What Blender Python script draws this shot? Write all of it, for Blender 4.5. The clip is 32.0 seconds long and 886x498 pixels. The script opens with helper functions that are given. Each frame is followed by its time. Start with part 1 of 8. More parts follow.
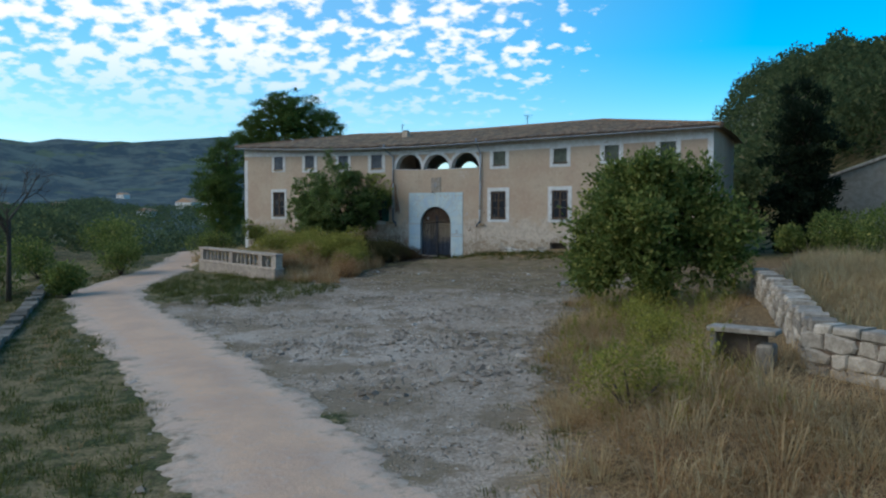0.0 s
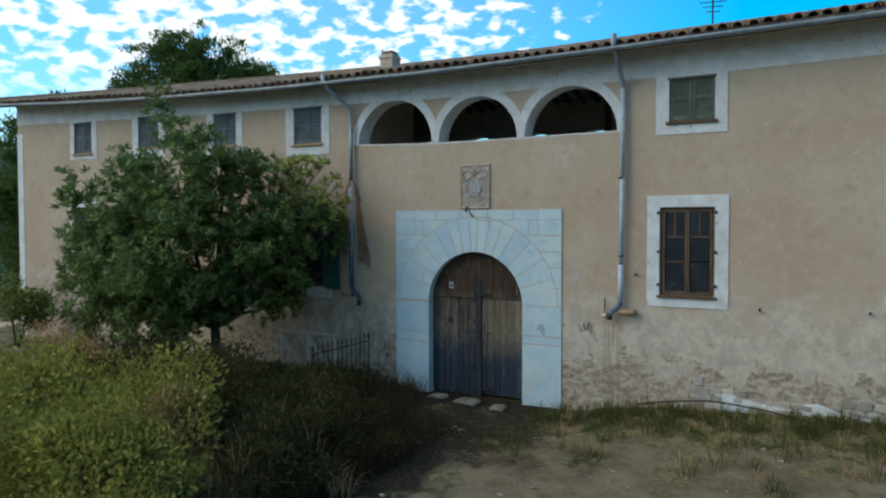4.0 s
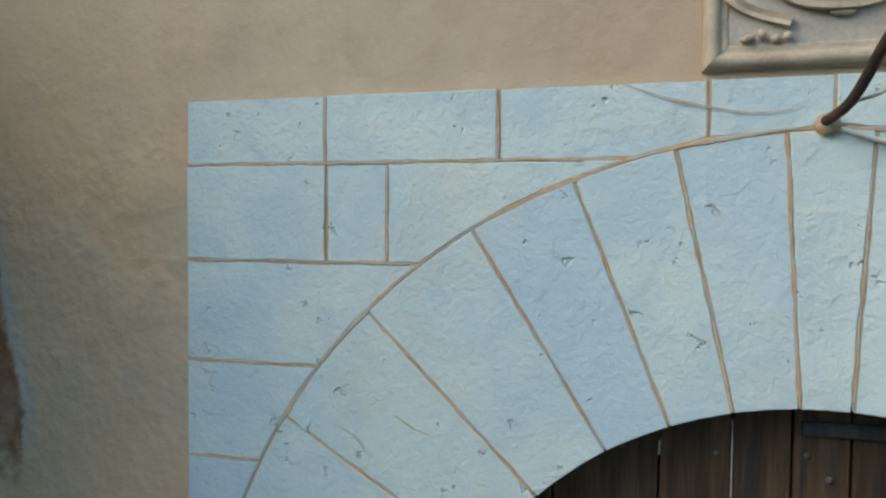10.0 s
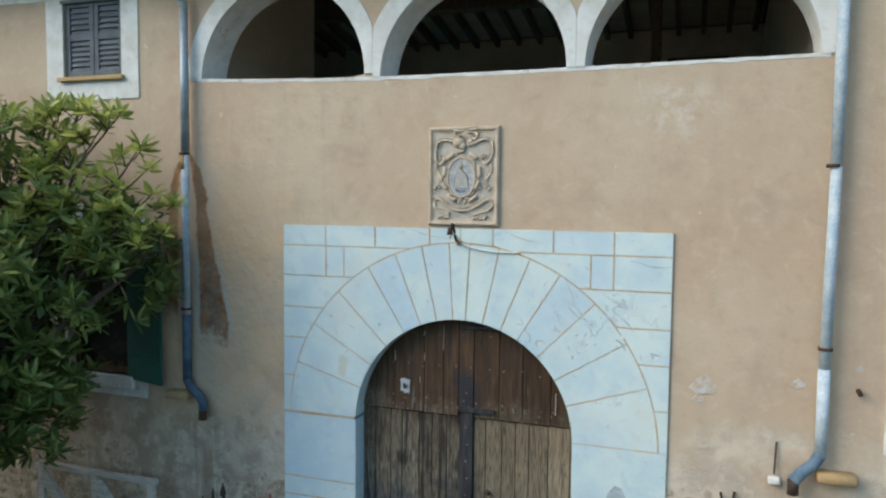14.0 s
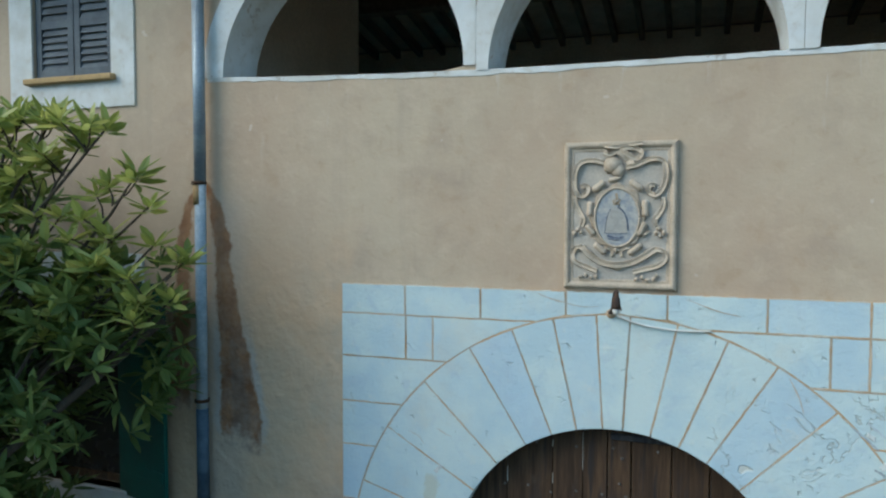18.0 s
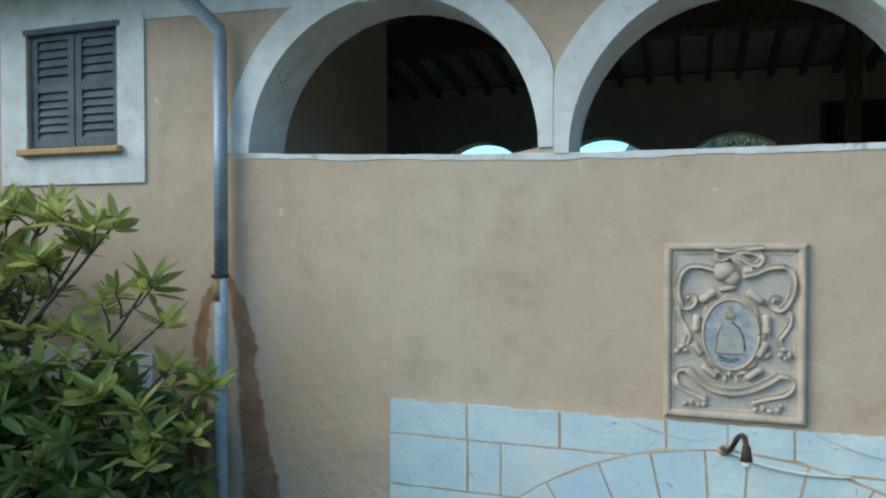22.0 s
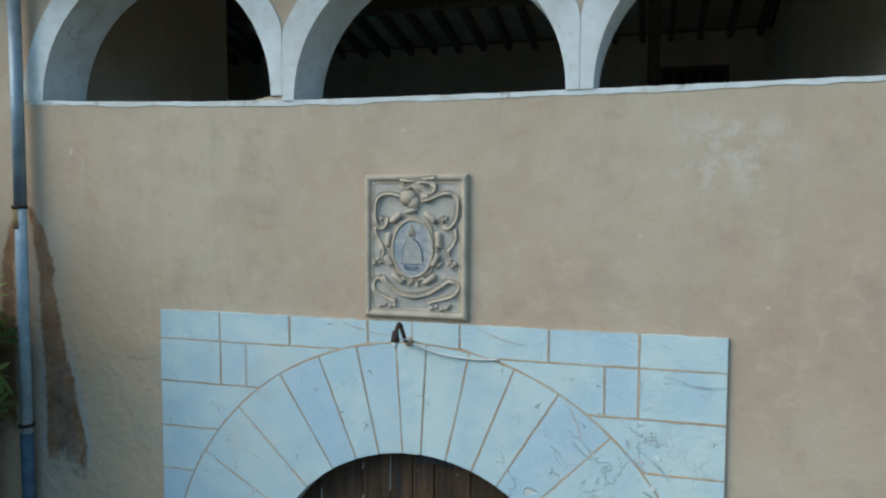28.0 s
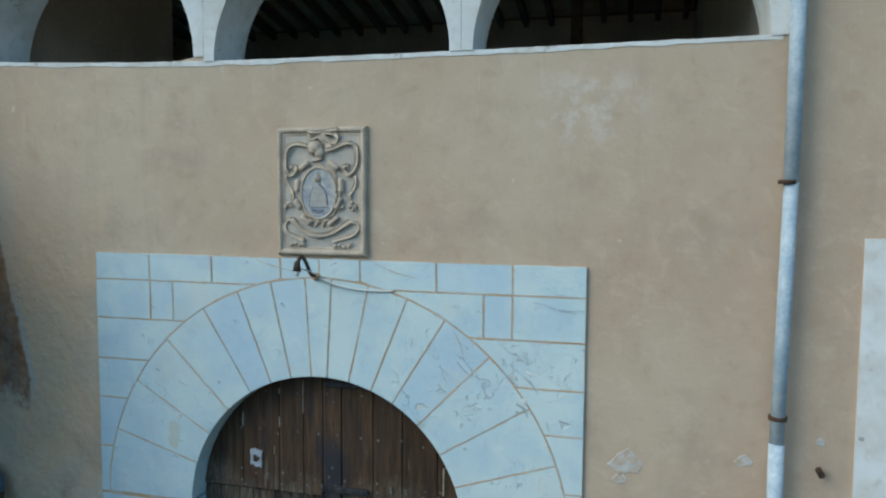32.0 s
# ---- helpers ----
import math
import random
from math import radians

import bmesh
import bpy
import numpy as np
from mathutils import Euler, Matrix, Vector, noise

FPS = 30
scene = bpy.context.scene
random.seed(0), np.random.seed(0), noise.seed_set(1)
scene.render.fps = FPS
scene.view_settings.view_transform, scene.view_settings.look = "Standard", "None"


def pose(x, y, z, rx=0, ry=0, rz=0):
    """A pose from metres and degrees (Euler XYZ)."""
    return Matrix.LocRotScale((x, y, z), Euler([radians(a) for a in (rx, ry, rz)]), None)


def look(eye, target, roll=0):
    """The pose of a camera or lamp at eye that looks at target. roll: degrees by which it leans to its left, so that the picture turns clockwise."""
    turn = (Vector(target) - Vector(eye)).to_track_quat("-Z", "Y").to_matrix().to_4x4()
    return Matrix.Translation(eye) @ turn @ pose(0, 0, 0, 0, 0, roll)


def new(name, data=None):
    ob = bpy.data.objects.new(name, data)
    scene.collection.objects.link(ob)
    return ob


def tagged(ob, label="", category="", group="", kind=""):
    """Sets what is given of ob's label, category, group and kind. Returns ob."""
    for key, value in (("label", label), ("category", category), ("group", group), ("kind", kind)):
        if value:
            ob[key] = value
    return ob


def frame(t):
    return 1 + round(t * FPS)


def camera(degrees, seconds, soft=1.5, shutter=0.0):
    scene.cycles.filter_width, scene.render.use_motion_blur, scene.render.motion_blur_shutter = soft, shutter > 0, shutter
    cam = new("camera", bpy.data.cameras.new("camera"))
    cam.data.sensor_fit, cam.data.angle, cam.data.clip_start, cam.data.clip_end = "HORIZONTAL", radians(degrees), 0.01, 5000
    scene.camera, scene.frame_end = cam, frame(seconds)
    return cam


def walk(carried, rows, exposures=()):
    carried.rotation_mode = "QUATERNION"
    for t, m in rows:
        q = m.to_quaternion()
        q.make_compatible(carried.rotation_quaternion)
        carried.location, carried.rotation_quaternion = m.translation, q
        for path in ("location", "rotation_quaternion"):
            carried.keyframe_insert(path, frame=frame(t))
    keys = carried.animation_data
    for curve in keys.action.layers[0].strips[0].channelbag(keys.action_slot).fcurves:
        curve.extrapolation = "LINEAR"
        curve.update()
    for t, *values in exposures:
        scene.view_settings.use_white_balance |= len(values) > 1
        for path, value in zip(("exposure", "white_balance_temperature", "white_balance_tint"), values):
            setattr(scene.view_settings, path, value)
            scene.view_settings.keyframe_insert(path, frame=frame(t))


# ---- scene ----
cam = camera(63.0, 32.0, 2.2)
PATH = [
    (0, (21.65, -37.984, 2.124), (20.679, -36.238, 2.038), 0.1),
    (0.5, (19.803, -35.022, 2.053), (18.829, -33.277, 1.977), 0.3),
    (1, (17.833, -31.711, 2.091), (16.854, -29.969, 2.017), 0.3),
    (1.5, (15.927, -28.527, 2.131), (14.943, -26.787, 2.058), 0.4),
    (2, (13.789, -24.867, 2.147), (12.808, -23.124, 2.106), 0.6),
    (2.5, (11.754, -21.408, 2.346), (10.776, -19.663, 2.319), 0.5),
    (3, (9.939, -18.43, 2.498), (8.963, -16.684, 2.494), 0.3),
    (3.5, (8.215, -15.79, 3.133), (7.243, -14.044, 3.054), -0.0),
    (4, (6.5, -13.195, 3.355), (5.54, -11.442, 3.288), -0.1),
    (4.5, (4.983, -11.025, 3.459), (4.035, -9.266, 3.383), -0.5),
    (6.5, (0.58, -4.808, 3.182), (0.307, -2.831, 3.045), 1.0),
    (7, (0.145, -3.284, 2.884), (-0.404, -1.364, 2.774), 0.2),
    (7.5, (-0.325, -2.33, 2.705), (-0.869, -0.407, 2.619), 0.6),
    (8, (-0.496, -2.126, 2.699), (-1.067, -0.215, 2.54), 0.7),
    (8.5, (-0.611, -2.101, 2.895), (-1.188, -0.194, 2.732), 0.5),
    (9, (-0.602, -2.017, 3.098), (-1.214, -0.119, 2.948), 0.6),
    (9.5, (-0.57, -1.887, 3.22), (-1.156, 0.022, 3.104), 0.5),
    (10, (-0.47, -2.04, 3.262), (-0.994, -0.111, 3.198), 0.5),
    (10.5, (-0.129, -2.624, 3.247), (-0.713, -0.717, 3.092), 0.3),
    (11, (-0.002, -3.318, 3.052), (-0.485, -1.381, 2.933), 0.3),
    (11.5, (0.543, -4.195, 2.749), (-0.004, -2.279, 2.577), 0.6),
    (12, (0.969, -5.001, 2.569), (0.42, -3.085, 2.401), 0.5),
    (12.5, (1.532, -5.621, 2.526), (0.927, -3.726, 2.323), 0.9),
    (13, (1.788, -6.031, 2.785), (1.181, -4.134, 2.604), 0.6),
    (13.5, (1.971, -6.213, 3.291), (1.333, -4.324, 3.13), 0.7),
    (14, (2.036, -6.335, 3.901), (1.378, -4.451, 3.768), 0.6),
    (14.5, (1.74, -6.509, 4.374), (1.139, -4.604, 4.268), 0.5),
    (16.5, (0.982, -5.409, 4.218), (0.315, -3.525, 4.151), 0.2),
    (17, (0.797, -5.094, 4.16), (0.126, -3.212, 4.08), 0.3),
    (17.5, (0.657, -4.801, 4.185), (-0.01, -2.918, 4.089), 0.1),
    (18, (0.463, -4.541, 4.132), (-0.197, -2.655, 4.036), 0.1),
    (18.5, (0.273, -4.358, 4.122), (-0.382, -2.472, 4.012), -0.1),
    (19, (0.104, -4.278, 4.137), (-0.555, -2.393, 4.021), -0.2),
    (19.5, (-0.045, -4.246, 4.179), (-0.715, -2.364, 4.082), -0.1),
    (20, (-0.181, -4.243, 4.265), (-0.858, -2.362, 4.19), -0.2),
    (20.5, (-0.273, -4.227, 4.367), (-0.958, -2.349, 4.308), -0.2),
    (21, (-0.368, -4.177, 4.517), (-1.061, -2.301, 4.462), -0.4),
    (21.5, (-0.382, -4.098, 4.594), (-1.078, -2.224, 4.559), -0.6),
    (22, (-0.186, -3.953, 4.622), (-0.834, -2.062, 4.581), -0.0),
    (22.5, (-0.013, -3.776, 4.515), (-0.634, -1.876, 4.451), -0.0),
    (23, (0.053, -3.694, 4.404), (-0.56, -1.792, 4.314), -0.1),
    (23.5, (0.089, -3.719, 4.363), (-0.522, -1.817, 4.283), -0.2),
    (24, (0.561, -3.833, 4.444), (-0.045, -1.931, 4.321), -0.0),
    (24.5, (0.982, -4.04, 4.405), (0.402, -2.129, 4.287), 0.0),
    (25, (1.21, -4.127, 4.43), (0.635, -2.216, 4.3), -0.0),
    (25.5, (1.302, -4.186, 4.457), (0.751, -2.268, 4.333), 0.1),
    (27.5, (1.417, -4.283, 4.288), (0.867, -2.365, 4.149), 0.1),
    (28, (1.439, -4.311, 4.397), (0.885, -2.393, 4.271), 0.2),
    (28.5, (1.504, -4.347, 4.54), (0.957, -2.427, 4.421), 0.2),
    (29, (1.591, -4.377, 4.619), (1.04, -2.458, 4.51), 0.2),
    (29.5, (1.713, -4.391, 4.622), (1.15, -2.474, 4.528), 0.4),
    (30, (1.779, -4.498, 4.653), (1.242, -2.574, 4.554), 0.3),
    (30.5, (1.905, -4.563, 4.551), (1.37, -2.638, 4.457), 0.4),
    (31, (1.953, -4.623, 4.451), (1.435, -2.695, 4.331), 0.4),
    (31.5, (2.016, -4.656, 4.262), (1.508, -2.727, 4.125), 0.3),
    (32, (2.123, -4.742, 4.111), (1.625, -2.81, 3.961), 0.4),
]
walk(cam, [(t, look(e, g, r)) for t, e, g, r in PATH],
     exposures=[(0, -0.68, 6200, 12), (2.5, -0.78, 6150, 9), (4.5, -0.36, 6350, 7), (6.5, -0.1, 6350, 10), (8, 0.18, 6700, 12), (9, 0.2, 6950, 12), (10, 0.02, 7100, 12), (10.5, 0.02, 7100, 12), (11.5, 0.2, 7200, 12), (13, 0.4, 7100, 12), (17, 0.08, 6380, 6), (21, 0.2, 6200, 5), (24, 0.02, 6130, 5), (28, 0.0, 6150, 5), (32, -0.04, 6130, 5)])

# ---- light ----
SUN_AZ, SUN_EL = radians(128), radians(36)  # turned left from straight ahead; above the horizon
sun_way = Vector((-math.sin(SUN_AZ) * math.cos(SUN_EL), math.cos(SUN_AZ) * math.cos(SUN_EL), math.sin(SUN_EL)))
sun = new("sun", bpy.data.lights.new("sun", "SUN"))
sun.data.energy, sun.data.angle, sun.data.color = 2.1, radians(45), (1.0, 0.89, 0.70)
sun.matrix_world = look((0, 0, 60), Vector((0, 0, 60)) - sun_way)

world = bpy.data.worlds.new("world")
scene.world = world
world.use_nodes = True


def build_sky(nt):
    n, l = nt.nodes, nt.links
    n.clear()
    out, bg = n.new("ShaderNodeOutputWorld"), n.new("ShaderNodeBackground")
    sky = n.new("ShaderNodeTexSky")
    sky.sky_type, sky.sun_disc, sky.sun_elevation, sky.sun_rotation = "NISHITA", False, SUN_EL, -SUN_AZ
    sky.air_density, sky.dust_density, sky.ozone_density = 1.0, 0.6, 2.0
    hue = n.new("ShaderNodeHueSaturation")
    hue.inputs["Saturation"].default_value, hue.inputs["Value"].default_value = SKY_SAT, 1.75
    hue.inputs["Hue"].default_value = 0.486
    l.new(sky.outputs[0], hue.inputs["Color"])
    tc, sep = n.new("ShaderNodeTexCoord"), n.new("ShaderNodeSeparateXYZ")
    l.new(tc.outputs["Generated"], sep.inputs[0])
    away = n.new("ShaderNodeMapRange"); away.interpolation_type = "SMOOTHSTEP"
    away.inputs["From Min"].default_value, away.inputs["From Max"].default_value = -0.1, 0.5
    away.inputs["To Min"].default_value, away.inputs["To Max"].default_value = 1.05, SKY_SAT
    l.new(sep.outputs[1], away.inputs["Value"])
    l.new(away.outputs[0], hue.inputs["Saturation"])
    lift = n.new("ShaderNodeMapRange"); lift.interpolation_type = "SMOOTHSTEP"
    lift.inputs["From Min"].default_value, lift.inputs["From Max"].default_value = -0.1, 0.5
    lift.inputs["To Min"].default_value, lift.inputs["To Max"].default_value = 1.6, 2.25
    l.new(sep.outputs[1], lift.inputs["Value"])
    l.new(lift.outputs[0], hue.inputs["Value"])
    # cloud layer: directions laid onto a flat sheet
    add = n.new("ShaderNodeMath"); add.operation = "ADD"; add.inputs[1].default_value = 0.32
    l.new(sep.outputs[2], add.inputs[0])
    mx = n.new("ShaderNodeMath"); mx.operation = "MAXIMUM"; mx.inputs[1].default_value = 0.2
    l.new(add.outputs[0], mx.inputs[0])
    comb = n.new("ShaderNodeCombineXYZ")
    for i in (0, 1):
        dv = n.new("ShaderNodeMath"); dv.operation = "DIVIDE"
        l.new(sep.outputs[i], dv.inputs[0]); l.new(mx.outputs[0], dv.inputs[1]); l.new(dv.outputs[0], comb.inputs[i])

    def tex(scale, detail, rough):
        t = n.new("ShaderNodeTexNoise")
        t.inputs["Scale"].default_value, t.inputs["Detail"].default_value, t.inputs["Roughness"].default_value = scale, detail, rough
        l.new(comb.outputs[0], t.inputs["Vector"])
        return t.outputs[0]

    fine, broad = tex(19.0, 4, 0.5), tex(2.2, 3, 0.5)
    # more cloud towards the sun's side
    dot = n.new("ShaderNodeVectorMath"); dot.operation = "DOT_PRODUCT"
    dot.inputs[1].default_value = (-0.74, 0.62, 0.27)
    l.new(tc.outputs["Generated"], dot.inputs[0])

    def mad(a, k, c):
        m = n.new("ShaderNodeMath"); m.operation = "MULTIPLY_ADD"
        m.inputs[1].default_value, m.inputs[2].default_value = k, c
        l.new(a, m.inputs[0])
        return m

    d1 = mad(dot.outputs["Value"], CLOUD_SIDE, CLOUD_BIAS)
    b1 = mad(broad, 0.9, 0.0); l.new(d1.outputs[0], b1.inputs[2])
    f1 = mad(fine, 1.5, 0.0); l.new(b1.outputs[0], f1.inputs[2])
    ramp = n.new("ShaderNodeMapRange"); ramp.interpolation_type = "SMOOTHSTEP"
    ramp.inputs["From Min"].default_value, ramp.inputs["From Max"].default_value = 1.38, 1.62
    l.new(f1.outputs[0], ramp.inputs["Value"])
    up = n.new("ShaderNodeMapRange"); up.interpolation_type = "SMOOTHSTEP"
    up.inputs["From Min"].default_value, up.inputs["From Max"].default_value = 0.09, 0.24
    l.new(sep.outputs[2], up.inputs["Value"])
    mul = n.new("ShaderNodeMath"); mul.operation = "MULTIPLY"
    l.new(ramp.outputs[0], mul.inputs[0]); l.new(up.outputs[0], mul.inputs[1])
    veil = n.new("ShaderNodeMapRange"); veil.interpolation_type = "SMOOTHSTEP"
    veil.inputs["From Min"].default_value, veil.inputs["From Max"].default_value, veil.inputs["To Max"].default_value = 0.7, 1.02, 0.28
    l.new(dot.outputs["Value"], veil.inputs["Value"])
    haze = n.new("ShaderNodeMix"); haze.data_type = "RGBA"
    l.new(veil.outputs[0], haze.inputs[0]); l.new(hue.outputs[0], haze.inputs[6])
    haze.inputs[7].default_value = (7.2, 9.0, 10.4, 1)
    mix = n.new("ShaderNodeMix"); mix.data_type = "RGBA"
    l.new(mul.outputs[0], mix.inputs[0]); l.new(haze.outputs[2], mix.inputs[6])
    mix.inputs[7].default_value = (*CLOUD, 1)
    l.new(mix.outputs[2], bg.inputs[0])
    bg.inputs[1].default_value = SKY
    l.new(bg.outputs[0], out.inputs[0])


SKY, SKY_SAT, CLOUD, CLOUD_SIDE, CLOUD_BIAS = 0.15, 1.75, (11.0, 11.3, 11.6), 2.3, -1.95
build_sky(world.node_tree)

# ---- materials ----


class Nodes:
    """A small kit for node materials laid out in world metres."""

    def __init__(self, name):
        self.m = bpy.data.materials.new(name)
        self.m.use_nodes = True
        self.n, self.l = self.m.node_tree.nodes, self.m.node_tree.links
        self.b = self.n["Principled BSDF"]
        self.geo = self.n.new("ShaderNodeNewGeometry")
        self.pos = self.geo.outputs["Position"]
        self.info = self.n.new("ShaderNodeObjectInfo")

    def link(self, a, i):
        self.l.new(a, i)

    def scaled(self, v, s):
        m = self.n.new("ShaderNodeVectorMath"); m.operation = "MULTIPLY"
        m.inputs[1].default_value = s
        self.link(v, m.inputs[0])
        return m.outputs[0]

    def noise(self, scale, detail=4, rough=0.55, v=None, warp=0.0):
        t = self.n.new("ShaderNodeTexNoise")
        t.inputs["Scale"].default_value, t.inputs["Detail"].default_value = scale, detail
        t.inputs["Roughness"].default_value, t.inputs["Distortion"].default_value = rough, warp
        self.link(v or self.pos, t.inputs["Vector"])
        return t.outputs[0]

    def voronoi(self, scale, feature="F1", v=None):
        t = self.n.new("ShaderNodeTexVoronoi"); t.feature = feature
        t.inputs["Scale"].default_value = scale
        self.link(v or self.pos, t.inputs["Vector"])
        return t

    def map(self, v, a, b, c=0.0, d=1.0, smooth=True):
        m = self.n.new("ShaderNodeMapRange")
        if smooth:
            m.interpolation_type = "SMOOTHSTEP"
        for k, x in zip(("From Min", "From Max", "To Min", "To Max"), (a, b, c, d)):
            m.inputs[k].default_value = x
        self.link(v, m.inputs["Value"])
        return m.outputs[0]

    def math(self, op, a, b=0.0, c=0.0):
        m = self.n.new("ShaderNodeMath"); m.operation = op
        for i, x in enumerate((a, b, c)):
            if isinstance(x, (int, float)):
                m.inputs[i].default_value = x
            else:
                self.link(x, m.inputs[i])
        return m.outputs[0]

    def mix(self, f, a, b, blend="MIX"):
        m = self.n.new("ShaderNodeMix"); m.data_type, m.blend_type = "RGBA", blend
        for i, x in ((0, f), (6, a), (7, b)):
            if isinstance(x, (int, float)):
                m.inputs[i].default_value = x
            elif isinstance(x, tuple):
                m.inputs[i].default_value = (*x, 1)
            else:
                self.link(x, m.inputs[i])
        return m.outputs[2]

    def xyz(self):
        s = self.n.new("ShaderNodeSeparateXYZ")
        self.link(self.pos, s.inputs[0])
        return s.outputs

    def done(self, color, rough=0.9, bump=None, strength=0.3, dist=0.01, metal=0.0, spec=0.3):
        if isinstance(color, tuple):
            self.b.inputs["Base Color"].default_value = (*color, 1)
        else:
            self.link(color, self.b.inputs["Base Color"])
        if isinstance(rough, (int, float)):
            self.b.inputs["Roughness"].default_value = rough
        else:
            self.link(rough, self.b.inputs["Roughness"])
        self.b.inputs["Metallic"].default_value = metal
        self.b.inputs["Specular IOR Level"].default_value = spec
        if bump is not None:
            bp = self.n.new("ShaderNodeBump")
            bp.inputs["Strength"].default_value, bp.inputs["Distance"].default_value = strength, dist
            self.link(bump, bp.inputs["Height"])
            self.link(bp.outputs[0], self.b.inputs["Normal"])
        return self.m


def plain(name, c1, c2, scale=3.0, grain=60.0, rough=0.85, strength=0.35, dist=0.006, metal=0.0, spec=0.3, vary=0.15, stretch=(1, 1, 1)):
    """Two colours in blotches, a fine grain, and a shade of its own for each piece."""
    k = Nodes(name)
    v = k.scaled(k.pos, stretch)
    a, g = k.noise(scale, 6, 0.6, v), k.noise(grain, 3, 0.6, v)
    col = k.mix(k.map(a, 0.35, 0.65), c1, c2)
    tone = k.map(k.info.outputs["Random"], 0, 1, 1 - vary, 1 + vary, False)
    gt = k.map(g, 0.3, 0.7, 0.88, 1.1, False)
    col = k.mix(1.0, col, k.n_tone(tone, gt), "MULTIPLY")
    return k.done(col, rough, k.math("ADD", a, k.math("MULTIPLY", g, 0.5)), strength, dist, metal, spec)


def n_tone(self, a, b):
    c = self.n.new("ShaderNodeCombineColor")
    m = self.math("MULTIPLY", a, b)
    for i in range(3):
        self.link(m, c.inputs[i])
    return c.outputs[0]


Nodes.n_tone = n_tone


def stucco_material():
    k = Nodes("pink_stucco")
    x, y, z = k.xyz()
    big, mid, fine = k.noise(0.45, 5, 0.6), k.noise(2.2, 6, 0.62), k.noise(24, 5, 0.6)
    streak = k.noise(1.3, 5, 0.6, k.scaled(k.pos, (3.0, 1.0, 0.22)))
    col = k.mix(k.map(big, 0.35, 0.65), (0.472, 0.355, 0.257), (0.522, 0.428, 0.316))
    col = k.mix(k.map(mid, 0.5, 0.72, 0, 0.6), col, (0.40, 0.31, 0.235))
    col = k.mix(k.map(streak, 0.54, 0.74, 0, 0.3), col, (0.36, 0.29, 0.23))
    cloud = k.noise(5.5, 6, 0.65, None, 0.4)
    col = k.mix(k.map(cloud, 0.5, 0.7, 0, 0.4), col, (0.60, 0.49, 0.37))
    col = k.mix(k.map(cloud, 0.32, 0.46, 0.4, 0), col, (0.42, 0.305, 0.20))
    # pale lime-washed dabs
    dab = k.map(k.noise(7.5, 2, 0.4), 0.735, 0.77)
    col = k.mix(k.math("MULTIPLY", dab, 0.5), col, (0.66, 0.6, 0.53))
    # grey cement renderings low down and peeled plaster with rubble showing
    edge = k.math("ADD", z, k.map(k.noise(1.1, 5, 0.6), 0.3, 0.7, -0.75, 0.75, False))
    low = k.map(edge, 1.5, 2.2, 1, 0)
    patchy = k.map(k.noise(3.4, 7, 0.68, None, 0.3), 0.4, 0.6)
    old = k.mix(patchy, (0.62, 0.545, 0.44), (0.46, 0.40, 0.325))
    old = k.mix(k.math("MULTIPLY", k.map(x, -1.9, -2.3), k.map(z, 1.95, 1.6)), old, k.mix(patchy, (0.50, 0.42, 0.33), (0.33, 0.265, 0.20)))
    col = k.mix(k.math("MULTIPLY", low, 0.85), col, old)
    e2 = k.math("ADD", z, k.map(k.noise(1.7, 7, 0.62), 0.3, 0.7, -0.62, 0.62, False))
    bare = k.map(e2, 0.80, 0.825, 1, 0)
    rub, rub2 = k.noise(5.0, 5, 0.6, k.scaled(k.pos, (1, 1, 1.6))), k.noise(16, 5, 0.65)
    stone = k.mix(k.map(rub, 0.38, 0.62), (0.30, 0.235, 0.165), (0.50, 0.42, 0.315))
    stone = k.mix(k.map(rub2, 0.5, 0.66, 0, 0.8), stone, (0.58, 0.52, 0.43))
    stone = k.mix(k.map(k.noise(11, 4, 0.6), 0.56, 0.66, 0, 0.7), stone, (0.19, 0.135, 0.09))
    col = k.mix(bare, col, stone)
    # thin pale scabs and small pits higher up
    scab = k.map(k.noise(4.6, 8, 0.74), 0.53, 0.58)
    col = k.mix(k.math("MULTIPLY", k.math("MULTIPLY", scab, low), 0.5), col, (0.62, 0.555, 0.45))
    peel = k.math("MULTIPLY", k.map(k.noise(2.6, 7, 0.7, None, 0.5), 0.58, 0.60), k.map(edge, 0.9, 1.5, 1, 0))
    col = k.mix(k.math("MULTIPLY", peel, 0.75), col, (0.34, 0.24, 0.165))
    pit = k.map(k.noise(9.0, 3, 0.5), 0.755, 0.765)
    col = k.mix(k.math("MULTIPLY", pit, 0.7), col, (0.16, 0.11, 0.08))
    # ochre-brown patch between the pipe and the doorway, brightened against the tree's shade
    ochre_lift = k.math("MULTIPLY", k.map(k.math("ADD", x, k.map(k.noise(1.4, 5, 0.6), 0.3, 0.7, -0.4, 0.4, False)), -1.75, -2.2), k.map(x, -3.9, -3.3))
    ochre_lift = k.math("MULTIPLY", ochre_lift, k.math("MULTIPLY", k.map(z, 1.3, 1.9), k.map(z, 4.3, 3.4)))
    col = k.mix(k.math("MULTIPLY", ochre_lift, k.map(k.noise(3.1, 6, 0.65), 0.3, 0.65, 0.4, 0.85)), col, (0.66, 0.45, 0.285))
    # milky lime smear and runs below the parapet, cool grey wash beside the downpipe
    sm = k.math("SQRT", k.math("ADD", k.math("POWER", k.math("MULTIPLY", k.math("SUBTRACT", x, 1.85), 1.6), 2), k.math("POWER", k.math("MULTIPLY", k.math("SUBTRACT", z, 4.68), 2.2), 2)))
    sm = k.math("MULTIPLY", k.map(sm, 0.25, 0.75, 1, 0), k.map(k.noise(6.5, 6, 0.65), 0.44, 0.62))
